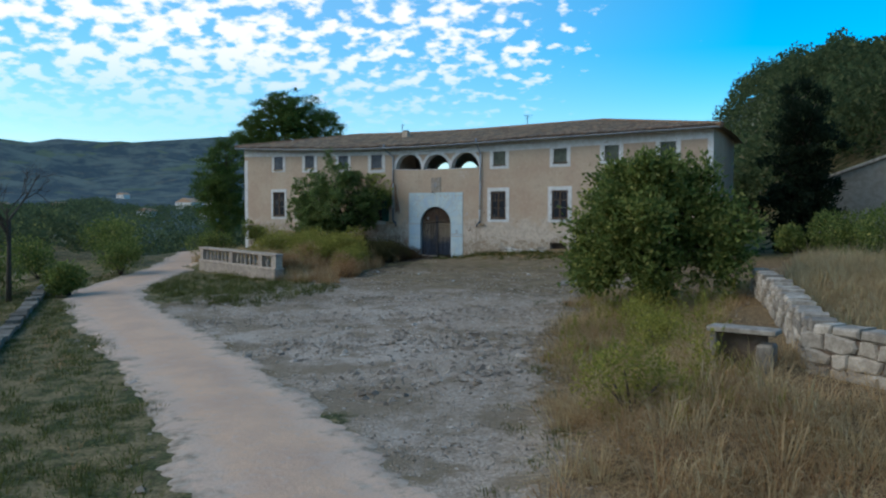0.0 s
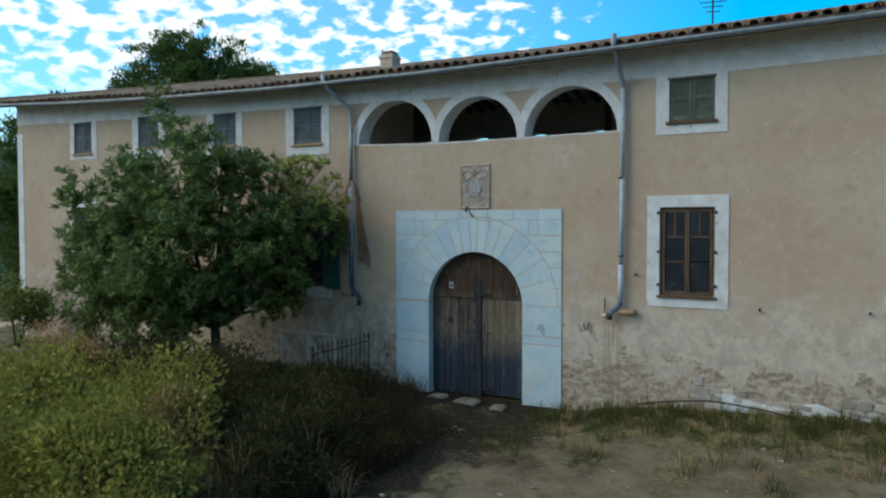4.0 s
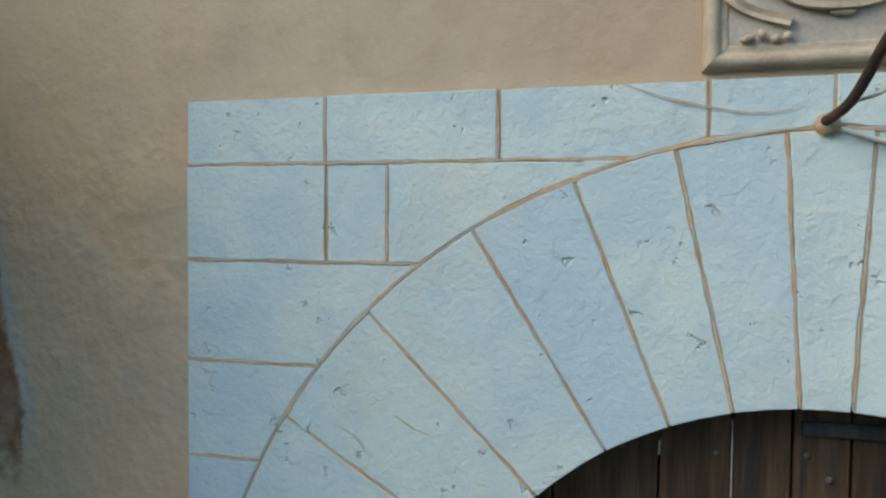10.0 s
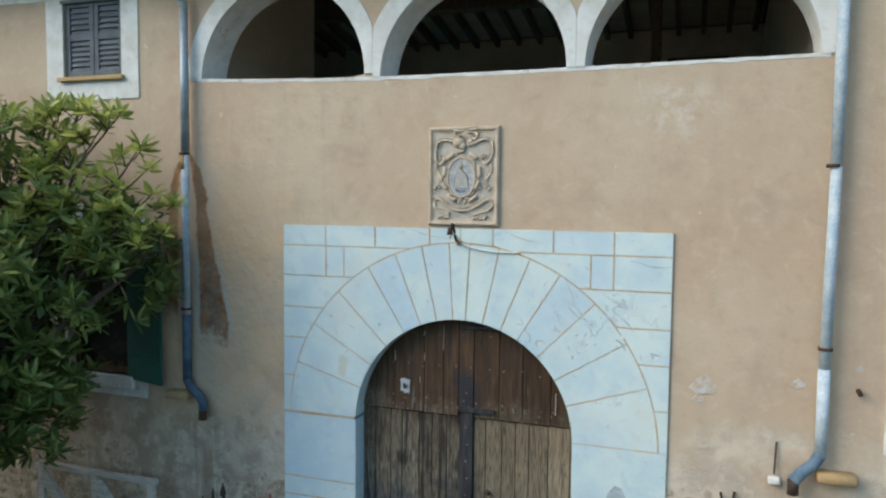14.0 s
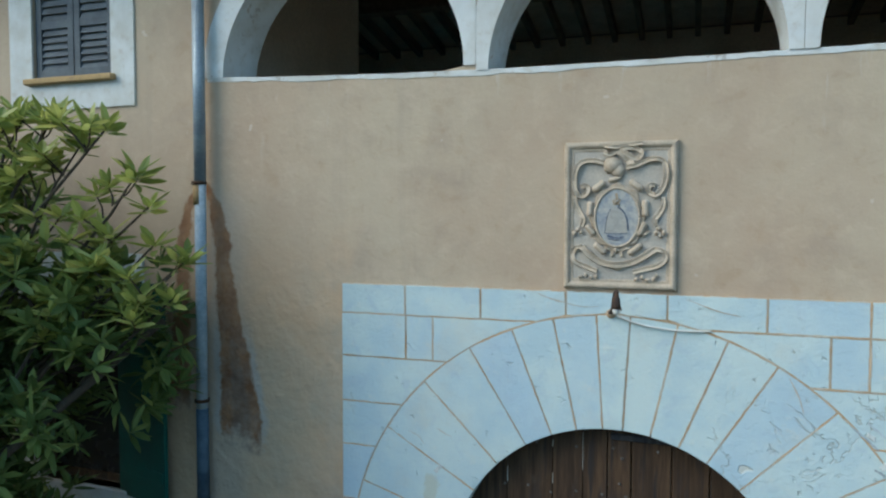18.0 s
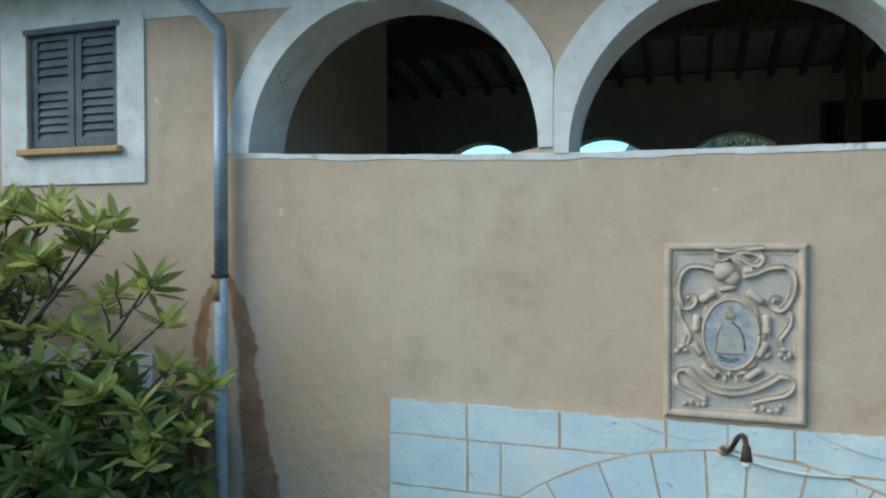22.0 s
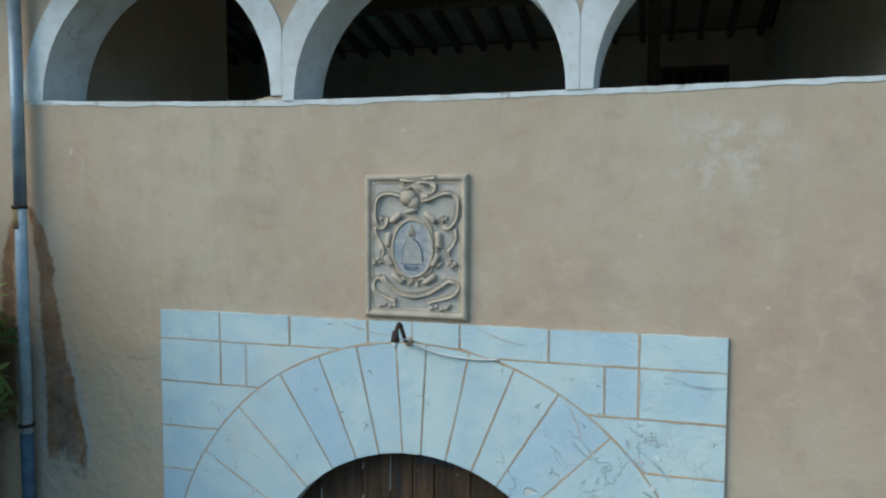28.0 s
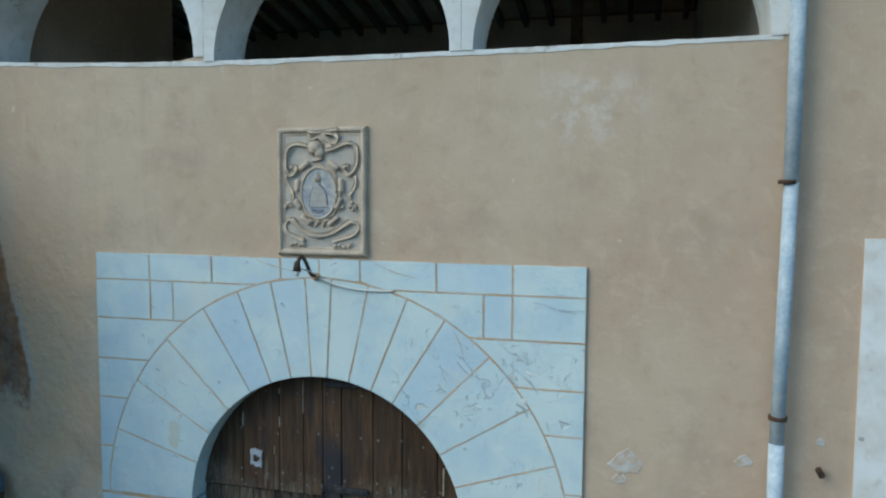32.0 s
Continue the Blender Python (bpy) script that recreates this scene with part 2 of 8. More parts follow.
    col = k.mix(k.math("MULTIPLY", sm, 0.55), col, (0.64, 0.60, 0.54))
    lime = k.math("MULTIPLY", k.map(k.noise(3.4, 5, 0.65, k.scaled(k.pos, (3.2, 1, 0.5))), 0.6, 0.7), k.map(z, 4.3, 4.95))
    col = k.mix(k.math("MULTIPLY", k.math("MULTIPLY", lime, k.map(z, 5.15, 5.05)), 0.4), col, (0.60, 0.56, 0.50))
    wash = k.math("MULTIPLY", k.map(k.math("ABSOLUTE", k.math("ADD", x, 2.88)), 0.08, 0.3, 1, 0), k.math("MULTIPLY", k.map(z, 4.4, 4.1), k.map(z, 1.6, 2.0)))
    col = k.mix(k.math("MULTIPLY", wash, 0.4), col, (0.44, 0.40, 0.35))
    # dark drips under the two spouts
    run = k.noise(6, 5, 0.65, k.scaled(k.pos, (2.2, 1, 0.14)))
    for sx in (-2.85, 2.84):
        near = k.map(k.math("ABSOLUTE", k.math("SUBTRACT", x, sx)), 0.06, 0.26, 1, 0)
        drip = k.math("MULTIPLY", k.math("MULTIPLY", near, k.map(run, 0.42, 0.6)), k.map(z, 1.45, 1.65, 1, 0))
        col = k.mix(k.math("MULTIPLY", drip, 0.6), col, (0.25, 0.185, 0.125))
    # rust-brown water stains that arch out from the downpipe's joint to both sides and widen downwards
    wob = k.map(k.noise(6.0, 6, 0.7), 0.3, 0.7, -0.03, 0.03, False)
    fray = k.map(k.noise(2.6, 5, 0.65), 0.3, 0.7, -0.3, 0.3, False)
    rust = k.mix(k.map(k.noise(5, 6, 0.65), 0.38, 0.62), (0.25, 0.125, 0.065), (0.36, 0.195, 0.10))
    brown = k.mix(k.map(k.noise(5, 6, 0.65), 0.38, 0.62), (0.23, 0.105, 0.048), (0.38, 0.185, 0.085))
    tint = k.mix(k.map(k.math("ADD", z, fray), 2.9, 3.5, 0, 1), brown, rust)
    bow = k.math("POWER", k.map(z, 3.8, 4.36, 0, 1, False), 2.0)
    for side, out_low, out_high, in_low, in_high, z_end in ((1, -2.55, -2.79, -2.90, -2.935, 2.37), (-1, -3.40, -3.29, -3.18, -3.165, 2.6)):
        outer = k.math("ADD", k.map(z, 2.66, 3.7, out_low, out_high, False), k.math("MULTIPLY", bow, -0.19 * side))
        inner = k.math("ADD", k.map(z, 2.9, 3.6, in_low, in_high, False), k.math("MULTIPLY", bow, -0.10 * side))
        d_out = k.math("MULTIPLY", k.math("SUBTRACT", outer, x), side)
        d_in = k.math("MULTIPLY", k.math("SUBTRACT", x, inner), side)
        depth_in = k.math("ADD", k.math("MINIMUM", d_out, d_in), wob)
        ends = k.math("MULTIPLY", k.map(z, 4.34, 4.38, 1, 0), k.map(k.math("ADD", z, k.math("MULTIPLY", wob, 5)), z_end, z_end + 0.2))
        rim = k.math("MULTIPLY", k.map(depth_in, -0.08, -0.02), k.math("MULTIPLY", ends, k.map(z, 3.5, 3.0)))
        col = k.mix(k.math("MULTIPLY", rim, 0.65), col, (0.46, 0.45, 0.43))
        stain = k.math("MULTIPLY", k.map(depth_in, -0.012, 0.018), ends)
        core = k.math("MULTIPLY", k.map(depth_in, 0.07, 0.12, 0, 0.5), k.map(z, 3.4, 3.0))
        col = k.mix(k.math("MULTIPLY", stain, k.map(k.noise(9, 5, 0.6), 0.3, 0.65, 0.72, 0.97)), col, k.mix(core, tint, (0.145, 0.115, 0.095)))
    h = k.math("ADD", k.math("MULTIPLY", mid, 1.6), k.math("MULTIPLY", fine, 0.3))
    h = k.math("ADD", h, k.math("MULTIPLY", big, 2.0))
    h = k.math("SUBTRACT", h, k.math("MULTIPLY", bare, k.map(rub, 0.35, 0.65, 1.8, 0.4)))
    h = k.math("ADD", h, k.math("MULTIPLY", k.map(k.noise(9, 3, 0.5), 0.45, 0.8), k.math("MULTIPLY", ochre_lift, 0.35)))
    h = k.math("ADD", h, k.math("SUBTRACT", k.math("MULTIPLY", k.math("MULTIPLY", scab, low), 0.5), k.math("MULTIPLY", peel, 0.9)))
    lumps = k.math("MULTIPLY", k.map(k.noise(4.2, 3, 0.5), 0.35, 0.75), k.math("MULTIPLY", k.map(x, -1.3, -2.0), k.map(z, 3.9, 3.2)))
    h = k.math("ADD", h, k.math("MULTIPLY", lumps, 0.8))
    return k.done(col, 0.93, h, 0.5, 0.028)


def ground_material():
    k = Nodes("ground_earth")
    at = {}
    for key in ("gravel", "green", "litter", "straw"):
        a = k.n.new("ShaderNodeAttribute"); a.attribute_name = key
        at[key] = a.outputs["Fac"]
    big, mid, fine, tiny = k.noise(0.35, 5), k.noise(1.7, 6, 0.65), k.noise(14, 5, 0.65), k.noise(60, 3)
    pebble = k.voronoi(28)
    col = k.mix(k.map(mid, 0.35, 0.65), (0.14, 0.105, 0.06), (0.25, 0.195, 0.115))
    col = k.mix(k.map(fine, 0.5, 0.7, 0, 0.6), col, (0.28, 0.25, 0.20))
    dry = k.mix(k.map(fine, 0.35, 0.65), (0.14, 0.115, 0.055), (0.29, 0.225, 0.115))
    turf = k.mix(k.map(mid, 0.4, 0.62), dry, k.mix(k.map(fine, 0.4, 0.6), (0.034, 0.044, 0.016), (0.085, 0.10, 0.036)))
    gm = k.map(k.math("ADD", at["green"], k.map(k.noise(1.2, 6, 0.65), 0.3, 0.7, -0.45, 0.45, False)), 0.35, 0.65)
    grav = k.mix(pebble.outputs["Color"], (0.27, 0.22, 0.165), (0.53, 0.45, 0.355))
    grav = k.mix(k.map(fine, 0.48, 0.66), grav, (0.25, 0.20, 0.145))
    grav = k.mix(k.map(mid, 0.5, 0.68, 0, 0.75), grav, (0.19, 0.15, 0.095))
    grav = k.mix(k.map(big, 0.54, 0.64, 0, 0.6), grav, (0.50, 0.43, 0.35))
    grav = k.mix(k.map(k.noise(0.6, 6, 0.6, None, 0.3), 0.5, 0.6, 0, 0.75), grav, (0.20, 0.155, 0.095))
    rm = k.map(k.math("ADD", at["gravel"], k.map(k.noise(0.9, 6, 0.65), 0.3, 0.7, -0.5, 0.5, False)), 0.3, 0.7)
    col = k.mix(rm, col, grav)
    col = k.mix(gm, col, turf)
    st = k.map(k.math("ADD", at["straw"], k.map(k.noise(1.9, 6, 0.65), 0.3, 0.7, -0.4, 0.4, False)), 0.35, 0.7)
    col = k.mix(st, col, k.mix(k.map(fine, 0.38, 0.62), (0.09, 0.062, 0.032), (0.30, 0.21, 0.11)))
    # darker brown ground under the tree and about the doorstep
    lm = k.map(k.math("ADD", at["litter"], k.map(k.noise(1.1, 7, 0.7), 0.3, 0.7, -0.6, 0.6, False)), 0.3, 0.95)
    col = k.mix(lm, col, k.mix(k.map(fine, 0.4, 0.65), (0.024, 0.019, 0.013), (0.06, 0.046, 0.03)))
    # beyond the yard: scrub and woods on the slopes, distance haze painted in as blue
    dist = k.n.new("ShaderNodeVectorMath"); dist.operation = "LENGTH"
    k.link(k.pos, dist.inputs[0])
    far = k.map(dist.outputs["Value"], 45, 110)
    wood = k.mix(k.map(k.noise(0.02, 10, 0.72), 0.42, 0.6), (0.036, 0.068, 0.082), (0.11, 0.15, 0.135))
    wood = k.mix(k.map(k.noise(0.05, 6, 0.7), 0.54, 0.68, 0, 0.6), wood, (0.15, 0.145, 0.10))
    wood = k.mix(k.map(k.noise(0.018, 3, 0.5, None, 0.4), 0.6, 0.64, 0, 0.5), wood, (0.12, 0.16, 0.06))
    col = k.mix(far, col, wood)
    h = k.math("ADD", k.math("MULTIPLY", fine, 0.8), k.math("MULTIPLY", pebble.outputs["Distance"], k.math("MULTIPLY", rm, -0.8)))
    return k.done(col, 0.95, k.math("ADD", h, k.math("MULTIPLY", tiny, 0.3)), 0.7, 0.03, spec=0.15)


def leaf_material(name, c1, c2, c3, rough=0.5, spec=0.35, clump=0.45):
    """Leaf colours that vary from leaf to leaf, with some light passing through."""
    k = Nodes(name)
    r = k.geo.outputs["Random Per Island"]
    col = k.mix(k.map(r, 0.0, 0.75, 0, 1, False), c1, c2)
    col = k.mix(k.map(r, 0.82, 1.0, 0, 1, False), col, c3)
    col = k.mix(k.map(k.noise(0.9, 4, 0.6), 0.4, 0.6, 0.0, clump), col, c1)
    k.done(col, rough, spec=spec)
    tr, ad = k.n.new("ShaderNodeBsdfTranslucent"), k.n.new("ShaderNodeMixShader")
    ad.inputs[0].default_value = 0.45
    k.link(col, tr.inputs[0])
    k.link(k.b.outputs[0], ad.inputs[1]); k.link(tr.outputs[0], ad.inputs[2])
    k.link(ad.outputs[0], k.n["Material Output"].inputs[0])
    return k.m


STUCCO = stucco_material()


def whitewash_material():
    k = Nodes("worn_whitewash")
    a, b, c = k.noise(3.5, 6, 0.6), k.noise(14, 5, 0.6), k.noise(60, 3)
    col = k.mix(k.map(a, 0.35, 0.65), (0.72, 0.74, 0.73), (0.60, 0.60, 0.56))
    col = k.mix(k.map(k.noise(1.1, 5, 0.6), 0.5, 0.7, 0, 0.5), col, (0.62, 0.68, 0.70))
    col = k.mix(k.map(b, 0.55, 0.72, 0, 0.4), col, (0.52, 0.47, 0.40))
    chip = k.map(k.noise(2.8, 8, 0.72, None, 0.4), 0.615, 0.635)
    col = k.mix(k.math("MULTIPLY", chip, 0.75), col, k.mix(k.map(b, 0.4, 0.6), (0.47, 0.37, 0.26), (0.40, 0.38, 0.35)))
    pit = k.map(k.noise(11, 2), 0.75, 0.765)
    col = k.mix(k.math("MULTIPLY", pit, 0.6), col, (0.20, 0.17, 0.14))
    h = k.math("SUBTRACT", k.math("ADD", k.math("MULTIPLY", b, 0.7), k.math("MULTIPLY", a, 0.8)), k.math("ADD", k.math("MULTIPLY", chip, 0.5), pit))
    return k.done(col, 0.9, k.math("ADD", h, k.math("MULTIPLY", c, 0.15)), 0.45, 0.01)


WHITE = whitewash_material()


def portal_material():
    k = Nodes("bluish_limewashed_stone")
    a, b, c = k.noise(2.2, 6, 0.6), k.noise(11, 6, 0.65), k.noise(38, 4, 0.6)
    col = k.mix(k.map(a, 0.35, 0.65), (0.58, 0.69, 0.68), (0.47, 0.61, 0.66))
    tone = k.info.outputs["Random"]
    col = k.mix(k.map(tone, 0.7, 1.0, 0, 0.45), col, (0.40, 0.55, 0.68))
    col = k.mix(k.map(b, 0.58, 0.75, 0, 0.5), col, (0.66, 0.69, 0.64))
    pit = k.map(k.noise(15, 4, 0.6), 0.66, 0.73)
    col = k.mix(k.math("MULTIPLY", pit, 0.15), col, (0.38, 0.42, 0.42))
    crack = k.map(k.math("ABSOLUTE", k.math("SUBTRACT", k.noise(1.9, 5, 0.6, None, 0.8), 0.5)), 0.0, 0.009, 1, 0)
    crack = k.math("MULTIPLY", crack, k.map(k.noise(0.9, 2), 0.56, 0.64))
    col = k.mix(k.math("MULTIPLY", crack, 0.35), col, (0.40, 0.36, 0.29))
    soil = k.map(k.noise(1.3, 6, 0.65), 0.52, 0.7, 0, 0.45)
    col = k.mix(soil, col, (0.60, 0.60, 0.53))
    chip = k.map(k.noise(3.3, 3, 0.5), 0.73, 0.75)
    col = k.mix(k.math("MULTIPLY", chip, 0.6), col, (0.60, 0.57, 0.47))
    px, py, pz = k.xyz()
    blot = k.math("SQRT", k.math("ADD", k.math("POWER", k.math("ADD", px, 1.20), 2), k.math("POWER", k.math("MULTIPLY", k.math("SUBTRACT", pz, 2.27), 0.55), 2)))
    col = k.mix(k.map(k.math("ADD", blot, k.map(b, 0.3, 0.7, -0.03, 0.03, False)), 0.035, 0.06, 0.55, 0), col, (0.52, 0.52, 0.40))
    ring = k.map(k.noise(4.8, 5, 0.6, None, 0.6), 0.56, 0.66, 0, 0.35)
    col = k.mix(ring, col, (0.42, 0.53, 0.62))
    h = k.math("ADD", k.math("MULTIPLY", b, 0.9), k.math("MULTIPLY", c, 0.5))
    h = k.math("SUBTRACT", h, k.math("ADD", k.math("MULTIPLY", pit, 1.0), k.math("MULTIPLY", k.math("ADD", crack, chip), 0.7)))
    return k.done(col, 0.85, h, 0.65, 0.016)


PORTAL = portal_material()
MORTAR = plain("ochre_lime_mortar", (0.52, 0.35, 0.20), (0.50, 0.45, 0.37), 6, 40, 0.95, 0.6, 0.006)
FILLER = plain("mottled_filler", (0.50, 0.50, 0.48), (0.46, 0.37, 0.28), 16, 30, 0.95, 0.6, 0.01, vary=0.1)
GREYSMEAR = plain("grey_smear", (0.36, 0.43, 0.47), (0.46, 0.54, 0.58), 9, 40, 0.9)
CHIPSTONE = plain("pale_broken_limestone", (0.66, 0.70, 0.68), (0.58, 0.63, 0.62), 20, 60, 0.9, 0.6, 0.006)
CREST = plain("carved_sandstone", (0.54, 0.45, 0.35), (0.42, 0.355, 0.275), 7, 80, 0.92, 0.6, 0.004, vary=0.08)
CREST_BACK = plain("sandstone_ground", (0.53, 0.48, 0.41), (0.44, 0.41, 0.365), 6, 60, 0.9)
TILE_BLUE = plain("glazed_blue_tile", (0.50, 0.49, 0.45), (0.30, 0.33, 0.37), 22, 60, 0.4, 0.1, 0.002, spec=0.5)
FILLERTILE = plain("glazed_cream_tile", (0.50, 0.475, 0.42), (0.42, 0.41, 0.38), 14, 60, 0.4, 0.1, 0.002)
BLUE_DARK = plain("cobalt_paint", (0.06, 0.08, 0.13), (0.16, 0.18, 0.22), 40, 60, 0.3)
RUBBLE = plain("rubble_stone", (0.36, 0.32, 0.26), (0.46, 0.42, 0.35), 4, 50, 0.95, 0.7, 0.012, vary=0.3)
GREYRUBBLE = plain("grey_rubble_stone", (0.15, 0.145, 0.135), (0.36, 0.345, 0.315), 7, 40, 0.95, 0.8, 0.015, vary=0.4)
BROWNSTONE = plain("brown_rubble_stone", (0.17, 0.13, 0.09), (0.27, 0.215, 0.155), 5, 40, 0.95, 0.8, 0.015, vary=0.3)
LIME = plain("limestone_blocks", (0.24, 0.21, 0.165), (0.40, 0.36, 0.295), 5, 40, 0.95, 0.8, 0.015, vary=0.4)
ROOFTILE = plain("clay_roof_tile", (0.40, 0.24, 0.14), (0.30, 0.22, 0.15), 3.5, 40, 0.9, 0.5, 0.006, vary=0.4)
ROOFBED = plain("tile_bed", (0.20, 0.15, 0.11), (0.14, 0.11, 0.09), 3, 30, 0.95)
ZINC = plain("weathered_zinc", (0.34, 0.40, 0.44), (0.24, 0.29, 0.34), 5, 50, 0.5, 0.15, 0.003, 0.3, vary=0.08)
PIPE_BLUE = plain("dark_blue_painted_pipe", (0.045, 0.075, 0.11), (0.09, 0.14, 0.19), 6, 50, 0.6, 0.15, 0.003)
PIPE_MID = plain("slate_blue_painted_pipe", (0.10, 0.17, 0.24), (0.17, 0.25, 0.32), 6, 40, 0.7, 0.15, 0.003)
PIPE_PALE = plain("pale_blue_painted_pipe", (0.34, 0.44, 0.52), (0.48, 0.56, 0.61), 5, 40, 0.75, 0.15, 0.003, vary=0.05)
IRON = plain("rusty_iron", (0.035, 0.03, 0.028), (0.09, 0.05, 0.03), 9, 60, 0.8, 0.3, 0.002, 0.2)
BRICK = plain("ochre_brick", (0.48, 0.33, 0.16), (0.40, 0.28, 0.15), 8, 60, 0.9)
DARKWOOD = plain("dark_rafter_wood", (0.11, 0.082, 0.06), (0.17, 0.125, 0.09), 4, 60, 0.85, stretch=(4, 0.5, 4))
INNER = plain("dim_plaster", (0.74, 0.63, 0.50), (0.64, 0.54, 0.42), 1.5, 30, 0.95)
BOARD = plain("ceiling_boards", (0.42, 0.34, 0.26), (0.34, 0.28, 0.21), 3, 30, 0.9)
FRAMEWOOD = plain("bare_brown_wood", (0.17, 0.105, 0.058), (0.075, 0.05, 0.032), 5, 60, 0.75, stretch=(5, 1, 0.6))
SHUTTER = plain("faded_green_shutter", (0.08, 0.10, 0.078), (0.125, 0.143, 0.11), 3, 60, 0.7, 0.3, 0.003, vary=0.12)
SHUTTER_GREY = plain("grey_blue_shutter", (0.125, 0.15, 0.17), (0.08, 0.10, 0.12), 3, 60, 0.7, 0.3, 0.003, vary=0.12)
BRIGHTGREEN = plain("green_painted_shutter", (0.008, 0.10, 0.075), (0.012, 0.075, 0.06), 3, 50, 0.6, vary=0.05)
BALU = plain("weathered_stone", (0.47, 0.40, 0.32), (0.33, 0.285, 0.24), 5, 50, 0.95, 0.6, 0.008)


def road_material():
    k = Nodes("pale_dirt_road")
    e = k.n.new("ShaderNodeAttribute"); e.attribute_name = "edge"
    a, b, c = k.noise(0.8, 6, 0.6), k.noise(6, 6, 0.65), k.noise(32, 4, 0.65)
    col = k.mix(k.map(a, 0.35, 0.65), (0.66, 0.45, 0.30), (0.56, 0.385, 0.27))
    rut = k.map(k.math("ADD", e.outputs["Fac"], k.map(k.noise(1.6, 5, 0.6), 0.3, 0.7, -0.2, 0.2, False)), 0.35, 0.6)
    col = k.mix(k.math("MULTIPLY", rut, 0.45), col, (0.62, 0.49, 0.385))
    col = k.mix(k.map(b, 0.5, 0.7, 0, 0.6), col, (0.52, 0.44, 0.37))
    col = k.mix(k.map(c, 0.5, 0.75, 0, 0.5), col, (0.27, 0.22, 0.18))
    rag = k.math("ADD", e.outputs["Fac"], k.map(k.noise(2.4, 6, 0.7), 0.3, 0.7, -0.45, 0.45, False))
    col = k.mix(k.map(rag, 0.6, 1.15), col, k.mix(k.map(b, 0.4, 0.6), (0.27, 0.22, 0.16), (0.42, 0.36, 0.28)))
    return k.done(col, 0.95, k.math("ADD", b, k.math("MULTIPLY", c, 0.6)), 0.6, 0.025, spec=0.15)


ROADM = road_material()
MOSSY = plain("mossy_dark_stone", (0.13, 0.115, 0.085), (0.20, 0.18, 0.145), 4, 40, 0.95, 0.6, 0.01, vary=0.25)
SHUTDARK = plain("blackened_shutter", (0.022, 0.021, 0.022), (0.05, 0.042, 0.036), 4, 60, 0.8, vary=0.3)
REDPAINT = plain("faded_red_paint", (0.42, 0.06, 0.05), (0.35, 0.08, 0.06), 9, 60, 0.8)
BARK = plain("grey_bark", (0.10, 0.08, 0.06), (0.06, 0.05, 0.04), 8, 40, 0.95, 0.8, 0.02, stretch=(3, 3, 0.7))
PALEWOOD = plain("weathered_pallet_wood", (0.60, 0.56, 0.49), (0.44, 0.40, 0.34), 5, 50, 0.85, stretch=(1, 1, 5))
GROUND = ground_material()
LAUREL = leaf_material("laurel_leaves", (0.085, 0.135, 0.045), (0.21, 0.295, 0.09), (0.46, 0.53, 0.17), 0.42, 0.35, 0.4)
# brighter laurel for the sprigs, with the tips' highlights put into its colour
LITLAUREL = leaf_material("highlit_laurel_leaves", (0.24, 0.30, 0.08), (0.44, 0.50, 0.14), (0.64, 0.64, 0.22), 0.34, 0.5, 0.25)
CAROB = leaf_material("carob_leaves", (0.08, 0.12, 0.03), (0.23, 0.28, 0.07), (0.48, 0.44, 0.13), 0.55, 0.18)
CYPRESS = leaf_material("cypress_leaves", (0.014, 0.026, 0.015), (0.028, 0.045, 0.022), (0.045, 0.06, 0.028), 0.7, 0.1)
PINE = leaf_material("pine_needles", (0.06, 0.11, 0.03), (0.13, 0.20, 0.045), (0.22, 0.28, 0.075), 0.6, 0.2)
WOODS = leaf_material("far_woods", (0.055, 0.08, 0.035), (0.115, 0.15, 0.06), (0.22, 0.23, 0.10), 0.8, 0.1, 0.4)
GROVE = leaf_material("olive_groves", (0.06, 0.09, 0.045), (0.13, 0.165, 0.08), (0.23, 0.25, 0.09), 0.8, 0.1, 0.6)
DRY = leaf_material("dry_grass_blades", (0.34, 0.23, 0.115), (0.66, 0.49, 0.26), (0.78, 0.64, 0.38), 0.8, 0.1, 0.5)
RUSSET = leaf_material("russet_grass_blades", (0.30, 0.175, 0.085), (0.62, 0.40, 0.20), (0.76, 0.58, 0.32), 0.8, 0.1, 0.5)
WEED = leaf_material("weed_leaves", (0.17, 0.17, 0.038), (0.42, 0.40, 0.085), (0.66, 0.58, 0.14), 0.7, 0.15, 0.5)
DEADSTEM = leaf_material("dead_brown_stems", (0.036, 0.028, 0.018), (0.10, 0.07, 0.042), (0.075, 0.075, 0.03), 0.9, 0.1)
BRAMBLE = leaf_material("bramble_leaves", (0.045, 0.047, 0.02), (0.10, 0.098, 0.038), (0.18, 0.145, 0.065), 0.8, 0.1)
STRAW = leaf_material("pale_straw_blades", (0.42, 0.31, 0.16), (0.70, 0.56, 0.32), (0.36, 0.31, 0.13), 0.8, 0.1)
TURF = leaf_material("green_grass_blades", (0.07, 0.085, 0.024), (0.14, 0.16, 0.044), (0.30, 0.25, 0.10), 0.7, 0.15, 0.5)


def glass_material():
    k = Nodes("dusty_window_glass")
    n = k.noise(3, 5)
    k.done(k.mix(n, (0.012, 0.014, 0.018), (0.03, 0.033, 0.038)), k.map(n, 0.3, 0.7, 0.05, 0.3), spec=0.6)
    return k.m


GLASS = glass_material()


